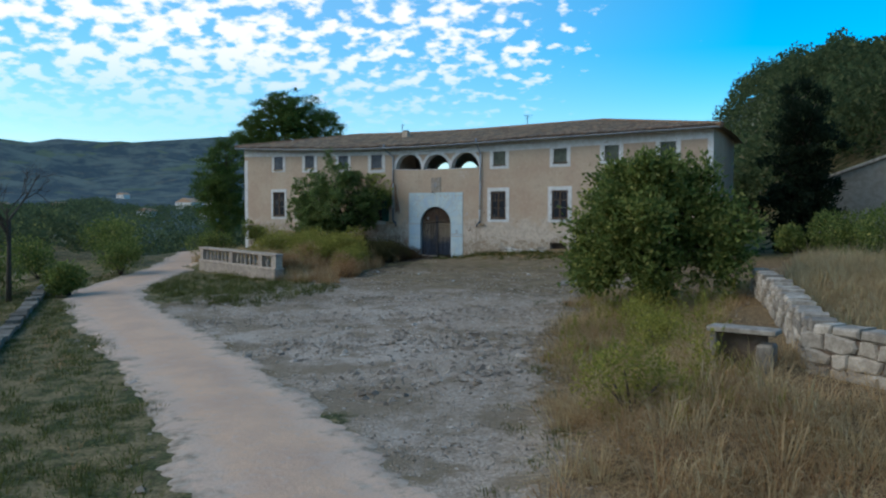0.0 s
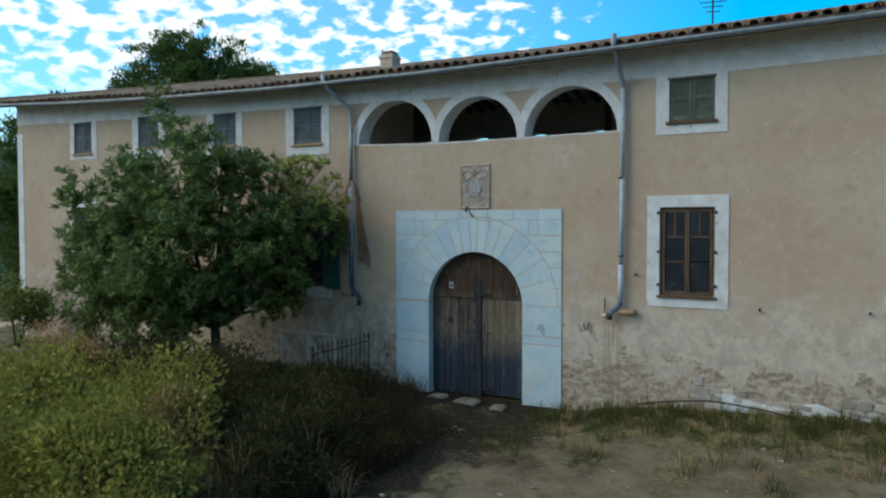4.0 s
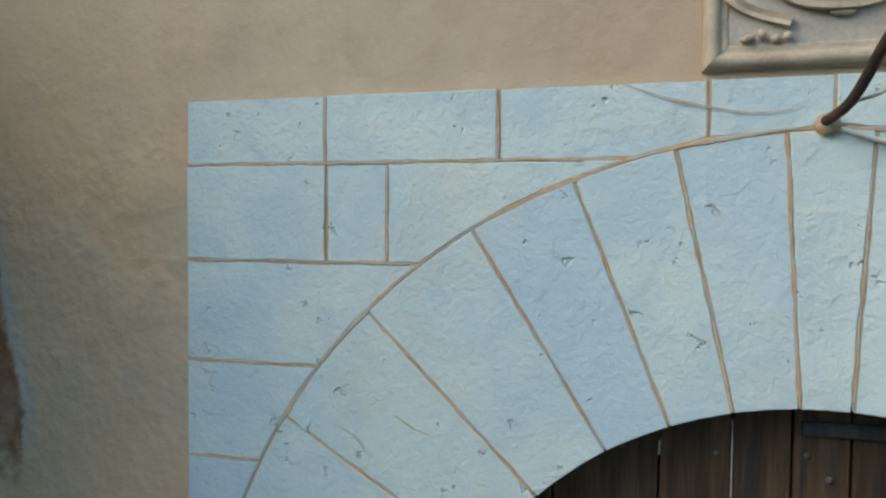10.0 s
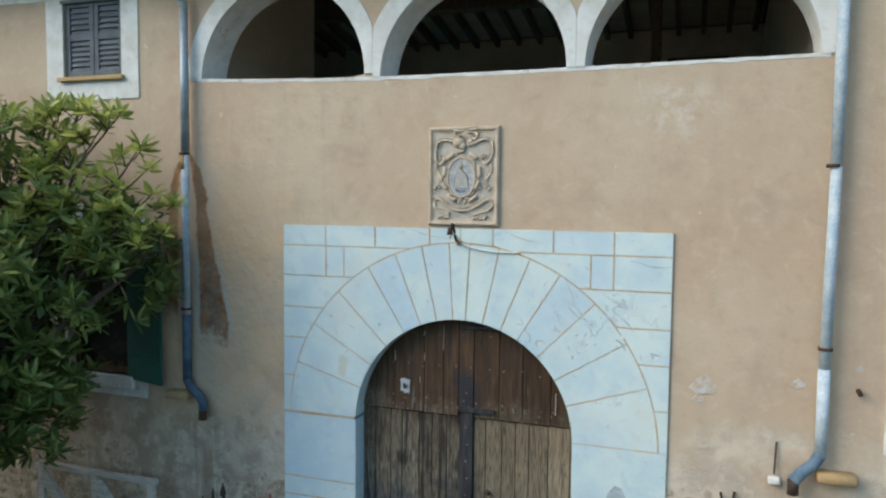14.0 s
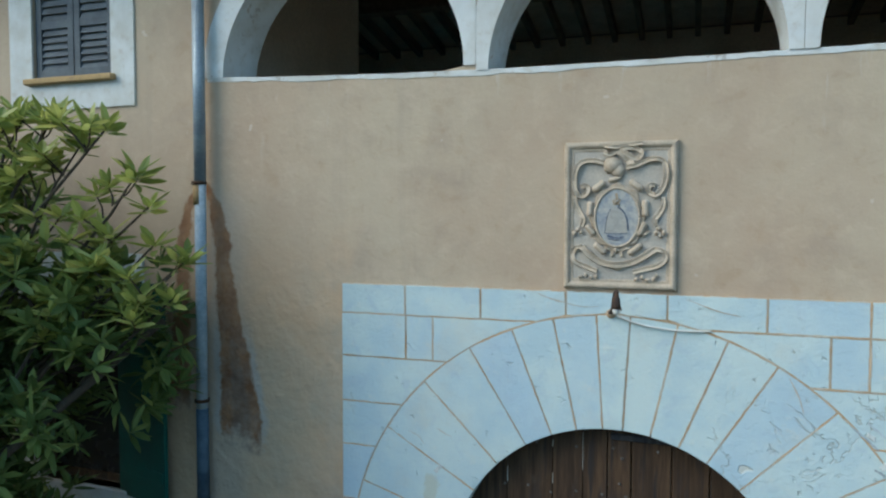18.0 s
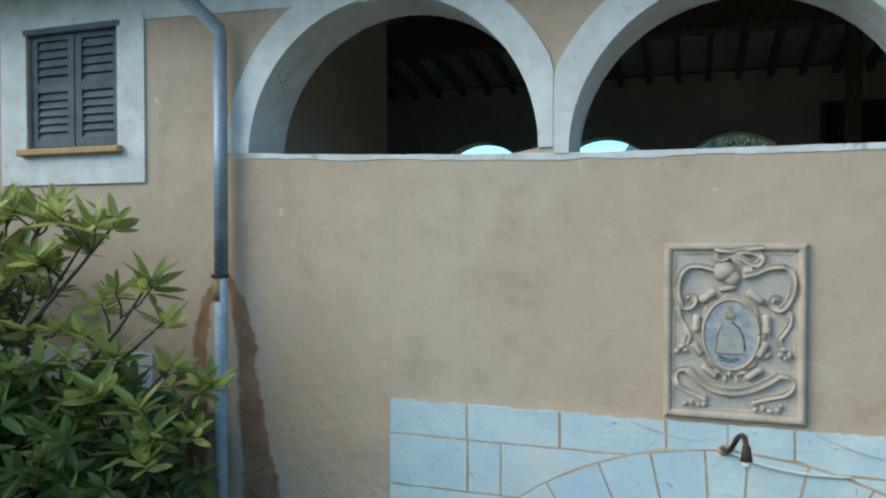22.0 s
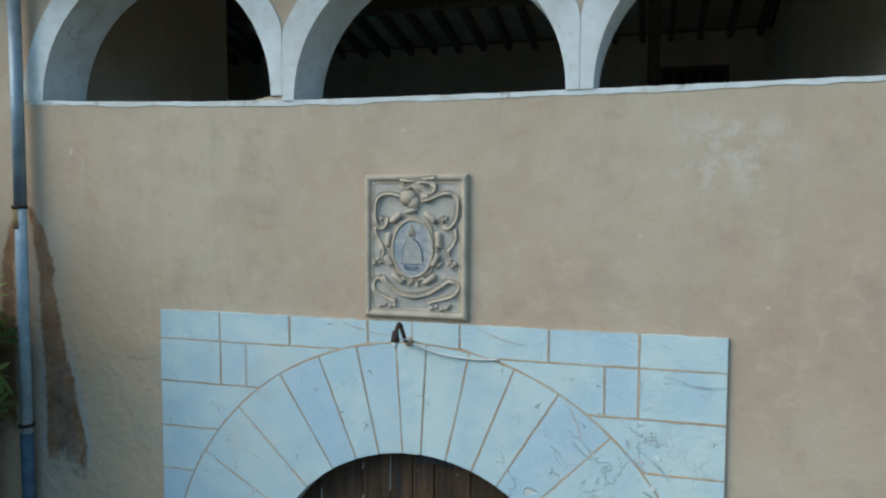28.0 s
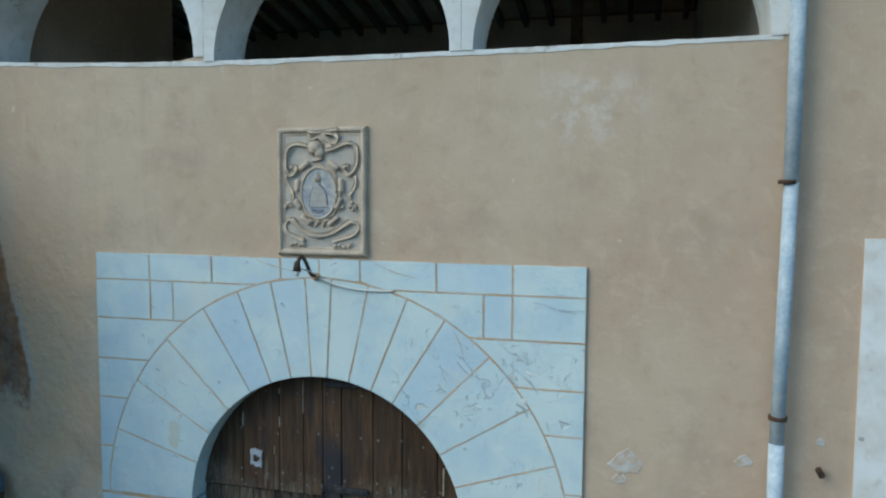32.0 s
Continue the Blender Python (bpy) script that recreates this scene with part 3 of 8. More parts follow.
def door_material():
    k = Nodes("weathered_door_planks")
    v = k.scaled(k.pos, (9, 9, 0.6))
    z = k.xyz()[2]
    g, f, b = k.noise(3.0, 7, 0.65, v), k.noise(14, 5, 0.6, v), k.noise(1.6, 5, 0.6)
    col = k.mix(k.map(g, 0.3, 0.7), (0.036, 0.022, 0.014), (0.092, 0.054, 0.030))
    # bleached lower boards, turning blue-black towards the foot
    e = k.math("ADD", z, k.map(b, 0.3, 0.7, -0.5, 0.5, False))
    grey = k.mix(k.map(f, 0.36, 0.64), (0.085, 0.072, 0.052), (0.26, 0.225, 0.165))
    col = k.mix(k.map(e, 1.25, 2.05, 0.8, 0), col, grey)
    col = k.mix(k.map(k.math("ADD", e, k.map(g, 0.3, 0.7, -0.35, 0.35, False)), 0.45, 1.25, 0.95, 0), col, k.mix(f, (0.014, 0.024, 0.040), (0.044, 0.064, 0.095)))
    x = k.xyz()[0]
    mid = k.math("ADD", k.math("ABSOLUTE", k.math("SUBTRACT", x, 0.03)), k.map(k.noise(3, 5, 0.65, k.scaled(k.pos, (2, 2, 0.7))), 0.3, 0.7, -0.1, 0.1, False))
    col = k.mix(k.math("MULTIPLY", k.map(mid, 0.06, 0.16, 0.9, 0), k.map(z, 2.15, 2.4, 1, 0)), col, (0.022, 0.025, 0.032))
    soot = k.map(k.noise(3.0, 6, 0.6, k.scaled(k.pos, (7, 7, 0.35))), 0.54, 0.66, 0, 0.85)
    col = k.mix(soot, col, (0.022, 0.021, 0.022))
    bleach = k.math("MULTIPLY", k.map(k.noise(4.0, 5, 0.6, k.scaled(k.pos, (6, 6, 0.5))), 0.6, 0.72, 0, 0.5), k.map(z, 2.4, 1.9))
    col = k.mix(bleach, col, (0.27, 0.25, 0.21))
    spot = k.math("SQRT", k.math("ADD", k.math("POWER", k.math("ADD", x, 0.62), 2), k.math("POWER", k.math("SUBTRACT", z, 1.36), 2)))
    col = k.mix(k.map(k.math("ADD", spot, k.map(f, 0.3, 0.7, -0.05, 0.05, False)), 0.04, 0.11, 0.85, 0), col, (0.03, 0.026, 0.024))
    col = k.mix(k.map(k.noise(2.2, 6, 0.65, k.scaled(k.pos, (4, 4, 0.8))), 0.56, 0.68, 0, 0.6), col, (0.045, 0.036, 0.032))
    # the wicket's boards are paler and drier than the fixed leaf
    dry = k.math("MULTIPLY", k.map(x, 0.09, 0.11), k.math("MULTIPLY", k.map(z, 1.88, 1.8), k.map(z, 0.55, 1.15)))
    col = k.mix(k.math("MULTIPLY", dry, k.map(f, 0.3, 0.62, 0.15, 0.75)), col, (0.27, 0.22, 0.15))
    tone = k.map(k.info.outputs["Random"], 0, 1, 0.75, 1.25, False)
    col = k.mix(1.0, col, k.n_tone(tone, k.map(f, 0.3, 0.7, 0.8, 1.15, False)), "MULTIPLY")
    return k.done(col, 0.85, k.math("ADD", g, f), 0.5, 0.006)


DOORWOOD = door_material()
DOORDARK = plain("blackened_door_wood", (0.02, 0.022, 0.027), (0.05, 0.048, 0.05), 4, 50, 0.8, stretch=(6, 6, 0.6))

# ---- mesh helpers ----
from mathutils.geometry import tessellate_polygon

rng = np.random.default_rng(7)
PI = math.pi


def mesh(name, verts, faces, mat, parent=None, smooth=False):
    me = bpy.data.meshes.new(name)
    me.from_pydata([tuple(v) for v in verts], [], faces)
    if mat:
        me.materials.append(mat)
    if smooth:
        me.shade_smooth()
    ob = new(name, me)
    if parent:
        ob.parent = parent
    return ob


def part(name, bm, mat, parent, label=""):
    """Links verts and faces as one mesh object under a thing or a part."""
    ob = mesh(name, bm[0], bm[1], mat, parent, len(bm) > 2)
    if label:
        ob["label"] = label
    return ob


def empty(name, at=(0, 0, 0)):
    ob = new(name)
    ob.location = at
    ob.empty_display_size = 0.1
    return ob


def joined(*ms):
    V, F = [], []
    for m in ms:
        o = len(V)
        V += [tuple(v) for v in m[0]]
        F += [tuple(i + o for i in f) for f in m[1]]
    return V, F


def box(x0, x1, y0, y1, z0, z1, b=0.0):
    """A box whose edges are eased by b."""
    if b <= 0:
        V = [(x, y, z) for x in (x0, x1) for y in (y0, y1) for z in (z0, z1)]
        return V, [(0, 1, 3, 2), (4, 6, 7, 5), (0, 4, 5, 1), (2, 3, 7, 6), (0, 2, 6, 4), (1, 5, 7, 3)]
    bm = bmesh.new()
    bmesh.ops.create_cube(bm, size=1)
    for v in bm.verts:
        v.co = Vector(((x0 + x1) / 2 + v.co.x * (x1 - x0), (y0 + y1) / 2 + v.co.y * (y1 - y0), (z0 + z1) / 2 + v.co.z * (z1 - z0)))
    bmesh.ops.bevel(bm, geom=bm.edges[:], offset=b, segments=1, affect="EDGES")
    bm.verts.index_update()
    V, F = [tuple(v.co) for v in bm.verts], [tuple(v.index for v in f.verts) for f in bm.faces]
    bm.free()
    return V, F


def moved(m, mat):
    return [tuple(mat @ Vector(v)) for v in m[0]], m[1]


def prism(poly, y0, y1, b=0.0):
    """A polygon (x, z), counter-clockwise seen from the front, pushed back from y0 to y1, with its front edge eased by b."""
    n = len(poly)
    c = np.mean(poly, axis=0)
    P = np.array(poly, float)
    V, F = [], []
    if b > 0:
        Q = []
        for i in range(n):
            e0, e1 = P[i] - P[i - 1], P[(i + 1) % n] - P[i]
            a0, a1 = np.array((-e0[1], e0[0])) / (np.linalg.norm(e0) + 1e-9), np.array((-e1[1], e1[0])) / (np.linalg.norm(e1) + 1e-9)
            d = a0 + a1
            d = d / max(0.5, (np.linalg.norm(d) ** 2) / 2)
            Q.append(P[i] + d * b)
        V += [(q[0], y0, q[1]) for q in Q]
        V += [(p[0], y0 + b, p[1]) for p in P]
        V += [(p[0], y1, p[1]) for p in P]
        F.append(tuple(range(n)))
        for k in (0, n):
            F += [(k + i, k + n + i, k + n + (i + 1) % n, k + (i + 1) % n) for i in range(n)]
        F.append(tuple(reversed(range(2 * n, 3 * n))))
    else:
        V += [(p[0], y0, p[1]) for p in P] + [(p[0], y1, p[1]) for p in P]
        F.append(tuple(range(n)))
        F += [(i, n + i, n + (i + 1) % n, (i + 1) % n) for i in range(n)]
        F.append(tuple(reversed(range(n, 2 * n))))
    return V, F


def holed(outer, holes, y0, y1):
    """A slab with openings that go through it; polygons in (x, z)."""
    loops = [outer, *holes]
    pts = [p for lp in loops for p in lp]
    tris = tessellate_polygon([[Vector((p[0], p[1], 0)) for p in lp] for lp in loops])
    n = len(pts)
    V = [(p[0], y0, p[1]) for p in pts] + [(p[0], y1, p[1]) for p in pts]
    F = []
    for t in tris:
        a, b, c = (Vector((pts[i][0], pts[i][1], 0)) for i in t)
        if (b - a).cross(c - a).z < 0:
            t = (t[0], t[2], t[1])
        F += [tuple(t), (t[0] + n, t[2] + n, t[1] + n)]
    o = 0
    for lp in loops:
        m = len(lp)
        F += [(o + i, o + (i + 1) % m, o + (i + 1) % m + n, o + i + n) for i in range(m)]
        o += m
    return V, F


def tube(points, radii, sides=8, cap=True):
    P = [Vector(p) for p in points]
    if isinstance(radii, (int, float)):
        radii = [radii] * len(P)
    V, F = [], []
    ref = Vector((0, 0, 1))
    for i, p in enumerate(P):
        d = (P[min(i + 1, len(P) - 1)] - P[max(i - 1, 0)]).normalized()
        if abs(d.dot(ref)) > 0.95:
            ref = Vector((1, 0.1, 0))
        s = d.cross(ref).normalized()
        u = s.cross(d)
        for k in range(sides):
            a = 2 * PI * k / sides
            V.append(tuple(p + (s * math.cos(a) + u * math.sin(a)) * radii[i]))
    for i in range(len(P) - 1):
        for k in range(sides):
            k2 = (k + 1) % sides
            F.append((i * sides + k, i * sides + k2, (i + 1) * sides + k2, (i + 1) * sides + k))
    if cap:
        F.append(tuple(reversed(range(sides))))
        F.append(tuple(range((len(P) - 1) * sides, len(P) * sides)))
    return V, F, True


def arc(cx, cz, r, a0, a1, n=24):
    return [(cx + r * math.cos(radians(a0 + (a1 - a0) * i / n)), cz + r * math.sin(radians(a0 + (a1 - a0) * i / n))) for i in range(n + 1)]


def rect(x0, x1, z0, z1):
    return [(x0, z0), (x1, z0), (x1, z1), (x0, z1)]


def smooth(x, a, b):
    t = np.clip((np.asarray(x, float) - a) / (b - a), 0, 1)
    return t * t * (3 - 2 * t)


# ---- ground ----
WALL_A, WALL_B = (7.0, -30.9), (-10.0, -18.0)  # low wall along the track


def waves(x, y):
    return (np.sin(x * 0.9 + 1.3 * np.sin(y * 0.7)) * np.cos(y * 1.1 + 0.6 * x) * 0.5 + np.sin(x * 2.7 + y * 1.9) * 0.25 + np.cos(x * 0.31 - y * 0.43) * 0.6)


def height(x, y):
    x, y = np.asarray(x, float), np.asarray(y, float)
    z = 0.044 * np.clip(y, -26.8, 0) + 0.01 * np.clip(y + 26.8, -40, 0)
    z = z + 0.22 * smooth(x, 2, 7) * np.exp(np.clip(y, -40, 0) / 5)
    z = z - 0.2 * smooth(x, -3.2, -1.8) * smooth(x, 3.4, 1.9) * smooth(y, -3.5, -0.8)
    # raised bed behind the balustrade
    front = -13.85 + x * -0.29
    bed = smooth(y - front, -0.05, 0.12) * smooth(x, 0.5, -0.4) * smooth(y, 0.3, -1.5) * smooth(x, -9.5, -7)
    z = z + bed * np.clip(-0.08 - z, 0, 1) * 0.95
    # bank on the east side
    z = z + 0.85 * smooth(x, 17.0, 20.5) * smooth(y, -34, -27) * smooth(y, -2, -10)
    # falls away beyond the track and past the house
    s = (x - WALL_A[0]) * -0.592 + (y - WALL_A[1]) * -0.806
    z = z - np.minimum(5, 0.13 * np.clip(s - 0.6, 0, None))
    z = z - np.minimum(5, 0.10 * np.clip(-x - 17, 0, None)) * smooth(s, 2, -6)
    # wooded hill behind
    hill = 30 * (1 - np.exp(-0.5 * np.clip(y - 3, 0, None) / 30))
    z = z + hill * smooth(x - 22.5 + 0.218 * (y + 37), 0, 17) * smooth(y, 6, 14)
    # valley floor and mountains
    r = np.hypot(x, y)
    z = z + 0.022 * np.clip(r - 70, 0, 500) * smooth(x, 20, -20)
    a = np.arctan2(x, y)
    ridge = 1 + 0.10 * np.sin(a * 9 + 0.6) + 0.06 * np.sin(a * 23 + 1) + 0.03 * np.sin(a * 51)
    fold = 1 + 0.22 * np.sin(a * 31 + r * 0.004) * smooth(r, 500, 900)
    z = z + 158 * ridge * fold * smooth(r, 480, 1750) * (0.25 + 0.75 * smooth(np.abs(a), 0.55, 0.78))
    return z


def axis(lo, hi, step, far, grow=1.16):
    c = list(np.arange(lo, hi + 1e-6, step))
    d, a = step, hi
    while a < far:
        d *= grow
        a += d
        c.append(a)
    d, a = step, lo
    while a > -far:
        d *= grow
        a -= d
        c.insert(0, a)
    return np.array(c)




def spline(pts, n):
    P = [Vector(p) for p in pts]
    out = []
    for i in range(len(P) - 1):
        p0, p1, p2, p3 = P[max(i - 1, 0)], P[i], P[i + 1], P[min(i + 2, len(P) - 1)]
        for k in range(n):
            t = k / n
            out.append(0.5 * ((2 * p1) + (p2 - p0) * t + (2 * p0 - 5 * p1 + 4 * p2 - p3) * t * t + (3 * p1 - p0 - 3 * p2 + p3) * t ** 3))
    return out + [P[-1]]


track = spline([(34, -38.11), (25, -35.23), (17.4, -32.14), (13.4, -29.46), (7.4, -25.96), (1.0, -22.66), (-3.9, -19.47), (-6.6, -15.86), (-9.5, -11.33), (-15, -5), (-24, 5)], 40)
TP = np.array([(p.x, p.y) for p in track[::7]])
TD = np.gradient(TP, axis=0)
TD /= np.linalg.norm(TD, axis=1, keepdims=True)


def off_track(x, y):
    """Signed distance from the middle of the track, positive on its valley side."""
    x, y = np.asarray(x, float), np.asarray(y, float)
    out = np.empty(x.size)
    q = np.stack([x.reshape(-1), y.reshape(-1)], 1)
    for i in range(0, len(q), 20000):
        d = q[i:i + 20000, None] - TP[None]
        r = np.hypot(d[..., 0], d[..., 1])
        k = r.argmin(1)
        j = np.arange(len(k))
        cr = TD[k, 0] * d[j, k, 1] - TD[k, 1] * d[j, k, 0]
        out[i:i + 20000] = np.where(cr > 0, 1, -1) * r[j, k]
    return out.reshape(x.shape)


gx, gy = axis(-18, 28, 0.4, 3200), axis(-42, 2, 0.4, 3200)
X, Y = np.meshgrid(gx, gy, indexing="ij")
Z = height(X, Y) + 0.018 * waves(X * 3, Y * 3) * smooth(np.hypot(X, Y), 200, 60)
nx, ny = X.shape
idx = np.arange(nx * ny).reshape(nx, ny)
quads = np.stack([idx[:-1, :-1], idx[1:, :-1], idx[1:, 1:], idx[:-1, 1:]], -1).reshape(-1, 4)
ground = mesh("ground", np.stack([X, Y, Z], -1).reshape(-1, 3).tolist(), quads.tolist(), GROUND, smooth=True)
tagged(ground, "dry stony yard of grey gravel, earth and thin grass", "ground", kind="structure")
# how gravelly and how grassy the yard is
near_house = smooth(Y, -7, -2)
side = off_track(X, Y)
yard = smooth(side, -0.6, -2.0) * smooth(X, -1, 3) * smooth(X, 21, 18) * smooth(Y, -46, -40) * smooth(Y, -6, -12)
grav = np.clip(yard * (0.25 + 0.72 * smooth(Y, -11, -18) * (1 - 0.65 * smooth(X - 0.45 * (Y + 20), 12.5, 15.5) * smooth(Y, -26, -20))), 0, 1)
green = np.clip(0.95 - 1.1 * yard - 0.62 * smooth(X, 0.8, 2.2) * smooth(X, 18, 15) * smooth(Y, -14, -8) * smooth(Y, -0.6, -2.2), 0.05, 1)
# where the ground is mixed to dark brown
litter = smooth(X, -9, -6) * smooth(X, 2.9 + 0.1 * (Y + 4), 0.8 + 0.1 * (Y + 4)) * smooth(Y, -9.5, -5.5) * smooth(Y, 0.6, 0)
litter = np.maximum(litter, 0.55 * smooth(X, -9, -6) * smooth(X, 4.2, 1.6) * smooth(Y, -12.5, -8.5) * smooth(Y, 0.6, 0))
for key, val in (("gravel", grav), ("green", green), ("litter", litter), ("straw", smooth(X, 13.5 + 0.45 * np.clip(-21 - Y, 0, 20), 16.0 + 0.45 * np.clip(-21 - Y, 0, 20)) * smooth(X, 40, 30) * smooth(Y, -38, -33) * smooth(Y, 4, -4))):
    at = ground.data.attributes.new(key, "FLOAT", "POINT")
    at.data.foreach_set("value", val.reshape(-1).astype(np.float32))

# ---- dirt track ----


V, F = [], []
m = 13
for i, p in enumerate(track):
    d = (track[min(i + 1, len(track) - 1)] - track[max(i - 1, 0)]).normalized()
    s = Vector((-d.y, d.x))
    w = 1.38 + 0.10 * math.sin(i * 0.31) + 0.06 * math.sin(i * 0.83) + 0.05 * math.sin(i * 2.1)
    for j in range(m):
        u = -1 + 2 * j / (m - 1)
        q = p + s * (u * w)
        z = float(height(q.x, q.y)) + 0.05 - 0.055 * abs(u) ** 8 - 0.025 * math.exp(-((abs(u) - 0.55) / 0.2) ** 2) + 0.006 * float(waves(q.x * 4, q.y * 4))
        V.append((q.x, q.y, z))
for i in range(len(track) - 1):
    for j in range(m - 1):
        a = i * m + j
        F.append((a, a + 1, a + m + 1, a + m))
road = mesh("road", V, F, ROADM, smooth=True)
at = road.data.attributes.new("edge", "FLOAT", "POINT")
at.data.foreach_set("value", np.tile(np.abs(np.linspace(-1, 1, m)), len(track)).astype(np.float32))
tagged(road, "pale pinkish dirt track with worn wheel ruts", "road", kind="structure")

# ---- the house: walls ----
XL, XR = -15.5, 15.85


def eave(x):
    return 6.32 + 0.0022 * min(0.0, x) ** 2 + 0.012 * max(0.0, x)


PITCH, RIDGE_Y, BACK_Y, WT = 0.255, 4.9, 7.1, 0.41  # roof slope, ridge line, back wall, thickness of the front wall


def roof_z(x, y):
    return eave(x) + 0.16 + PITCH * (y + 0.5)


DOOR_C, DOOR_R = 1.74, 1.06
# centre, radius and springing height of the gallery arches, whose parapet has sagged
ARCHES = [(-1.911, 0.932, 5.10), (0.061, 0.882, 5.062), (2.006, 0.914, 5.062)]


def parapet(x):
    return 5.055 + (0.0092 if x < 0 else 0.0018) * x * x


def gallery_arch(c, r, z0, n=28):
    return [(x, max(z, parapet(x))) for x, z in arc(c, z0, r, 0, 180, n)]


# surround x0 x1 z0 z1, opening x0 x1 z0 z1, kind
WINDOWS = [
    (3.61, 4.81, 4.94, 6.0, 3.84, 4.605, 5.16, 5.92, "green"),
    (7.28, 8.47, 4.94, 6.02, 7.50, 8.26, 5.17, 5.93, "green"),
    (10.11, 11.36, 5.0, 6.08, 10.36, 11.13, 5.23, 5.97, "green"),
    (13.03, 14.29, 5.05, 6.12, 13.26, 14.05, 5.28, 6.02, "green"),
    (3.47, 4.85, 1.89, 3.87, 3.69, 4.625, 2.08, 3.66, "brown"),
    (7.19, 8.56, 1.89, 3.87, 7.42, 8.34, 2.08, 3.66, "brown"),
    (10.01, 11.43, 1.90, 3.87, 10.26, 11.19, 2.09, 3.66, "broken"),
    (12.88, 14.30, 1.90, 3.87, 13.14, 14.05, 2.09, 3.66, "broken"),
    (-4.92, -3.645, 4.97, 6.12, -4.68, -3.87, 5.22, 6.06, "grey"),
    (-7.50, -6.30, 5.05, 6.18, -7.27, -6.50, 5.32, 6.11, "grey"),
    (-10.29, -9.05, 5.15, 6.32, -10.05, -9.28, 5.42, 6.24, "grey"),
    (-12.96, -11.77, 5.23, 6.42, -12.77, -11.99, 5.39, 6.26, "grey"),
    (-13.06, -11.68, 2.02, 4.07, -12.88, -11.86, 2.23, 3.87, "brown"),
    (-4.96, -3.60, 1.70, 3.82, -4.72, -3.86, 1.93, 3.60, "open"),
]
VENTS = [(7.33, 8.28, 0.40, 0.76), (10.16, 11.12, 0.38, 0.76), (13.00, 13.95, 0.36, 0.80)]


def ccw_hole(p):
    return list(reversed(p))


outline = [(XL, -0.9), (XR, -0.9)] + [(x, eave(x) + 0.12) for x in np.linspace(XR, XL, 25)]
holes = [ccw_hole(rect(*w[4:8])) for w in WINDOWS] + [ccw_hole(rect(*v)) for v in VENTS]
holes.append(ccw_hole([(-DOOR_R - 0.06, -0.26), (DOOR_R + 0.06, -0.26)] + arc(0, DOOR_C, DOOR_R + 0.06, 0, 180, 32)))
holes += [ccw_hole(gallery_arch(c, r, z0) + [(c - r + 2 * r * k / 10, parapet(c - r + 2 * r * k / 10)) for k in range(1, 10)]) for c, r, z0 in ARCHES]
wall = mesh("wall_front", *holed(outline, holes, 0.0, WT), STUCCO)
tagged(wall, "faded pink stucco facade, stained and peeling to rubble at its foot", "wall", kind="structure")
DEPTH = BACK_Y + 0.4
for nm, x0, x1 in (("wall_west", XL, XL + 0.5), ("wall_east", XR - 0.5, XR)):
    ob = mesh(nm, *box(x0, x1, WT + 0.003, DEPTH, -0.9, 6.75), STUCCO)
    tagged(ob, "pink stucco side wall of the house", "wall", kind="structure")
BACK_ARCHES = [(-3.36, 0.82), (-1.44, 0.82), (0.42, 0.82)]
ob = mesh("wall_back", *holed(rect(XL + 0.5, XR - 0.5, -0.9, 6.93), [ccw_hole([(c - r, 4.95), (c + r, 4.95)] + arc(c, 5.25, r, 0, 180, 24)) for c, r in BACK_ARCHES], BACK_Y, DEPTH - 0.02), INNER)
tagged(ob, "shaded plaster rear wall with three open arches behind the gallery", "wall", kind="structure")


def cross_wall(name, x0, x1, profile, label):
    """A wall that runs back into the house; profile in (y, z)."""
    V, F = prism(profile, x0, x1)
    ob = mesh(name, [(b, a, c) for a, b, c in V], [tuple(reversed(f)) for f in F], INNER)
    return tagged(ob, label, "wall", kind="structure")


YF = WT + 0.003
cross_wall("wall_gallery_east", 3.0, 3.35, [(YF, 3.9), (BACK_Y - 0.003, 3.9), (BACK_Y - 0.003, 6.75), (RIDGE_Y, 7.6), (YF, 6.5)], "dim plastered end wall of the arcaded gallery")
cross_wall("wall_gallery_west", -3.45, -3.1, [(YF, 3.9), (2.8, 3.9), (2.8, 7.0), (YF, 6.5)], "dim plastered end wall of the gallery, ending in a corner pier")
cross_wall("wall_gallery_far", -7.35, -7.0, [(2.45, 3.9), (BACK_Y - 0.003, 3.9), (BACK_Y - 0.003, 6.75), (RIDGE_Y, 7.6), (2.45, 6.98)], "dark far wall of the rooms behind the gallery")
tagged(mesh("wall_gallery_return", *box(-6.99, -3.453, 2.45, 2.8, 3.9, 6.97), INNER), "dim plaster wall beside the gallery's corner pier", "wall", kind="structure")
tagged(mesh("floor", *box(-6.997, 2.997, WT + 0.003, BACK_Y - 0.003, 3.9, 4.1), INNER), "pale bare floor of the upper gallery", "floor", kind="structure")
# the doorway's inner shade is drawn as near-black planks
back_door = empty("gallery_door", (0, 0, 0))
tagged(back_door, "dark doorway in the gallery's back wall, filled with near-black planks", "door", kind="structure")
part("frame", holed(rect(1.48, 2.47, 4.11, 6.42), [ccw_hole(rect(1.53, 2.42, 4.12, 6.37))], BACK_Y - 0.05, BACK_Y - 0.003), DARKWOOD, back_door)
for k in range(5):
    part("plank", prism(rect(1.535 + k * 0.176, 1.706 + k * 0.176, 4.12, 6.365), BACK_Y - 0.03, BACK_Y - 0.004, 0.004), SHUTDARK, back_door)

# gallery ceiling: boards on rafters that fall to both sides of a ridge beam, in one mesh


def under(y):
    return 7.42 - (0.21 * (4.65 - y) if y < 4.65 else 0.19 * (y - 4.65))


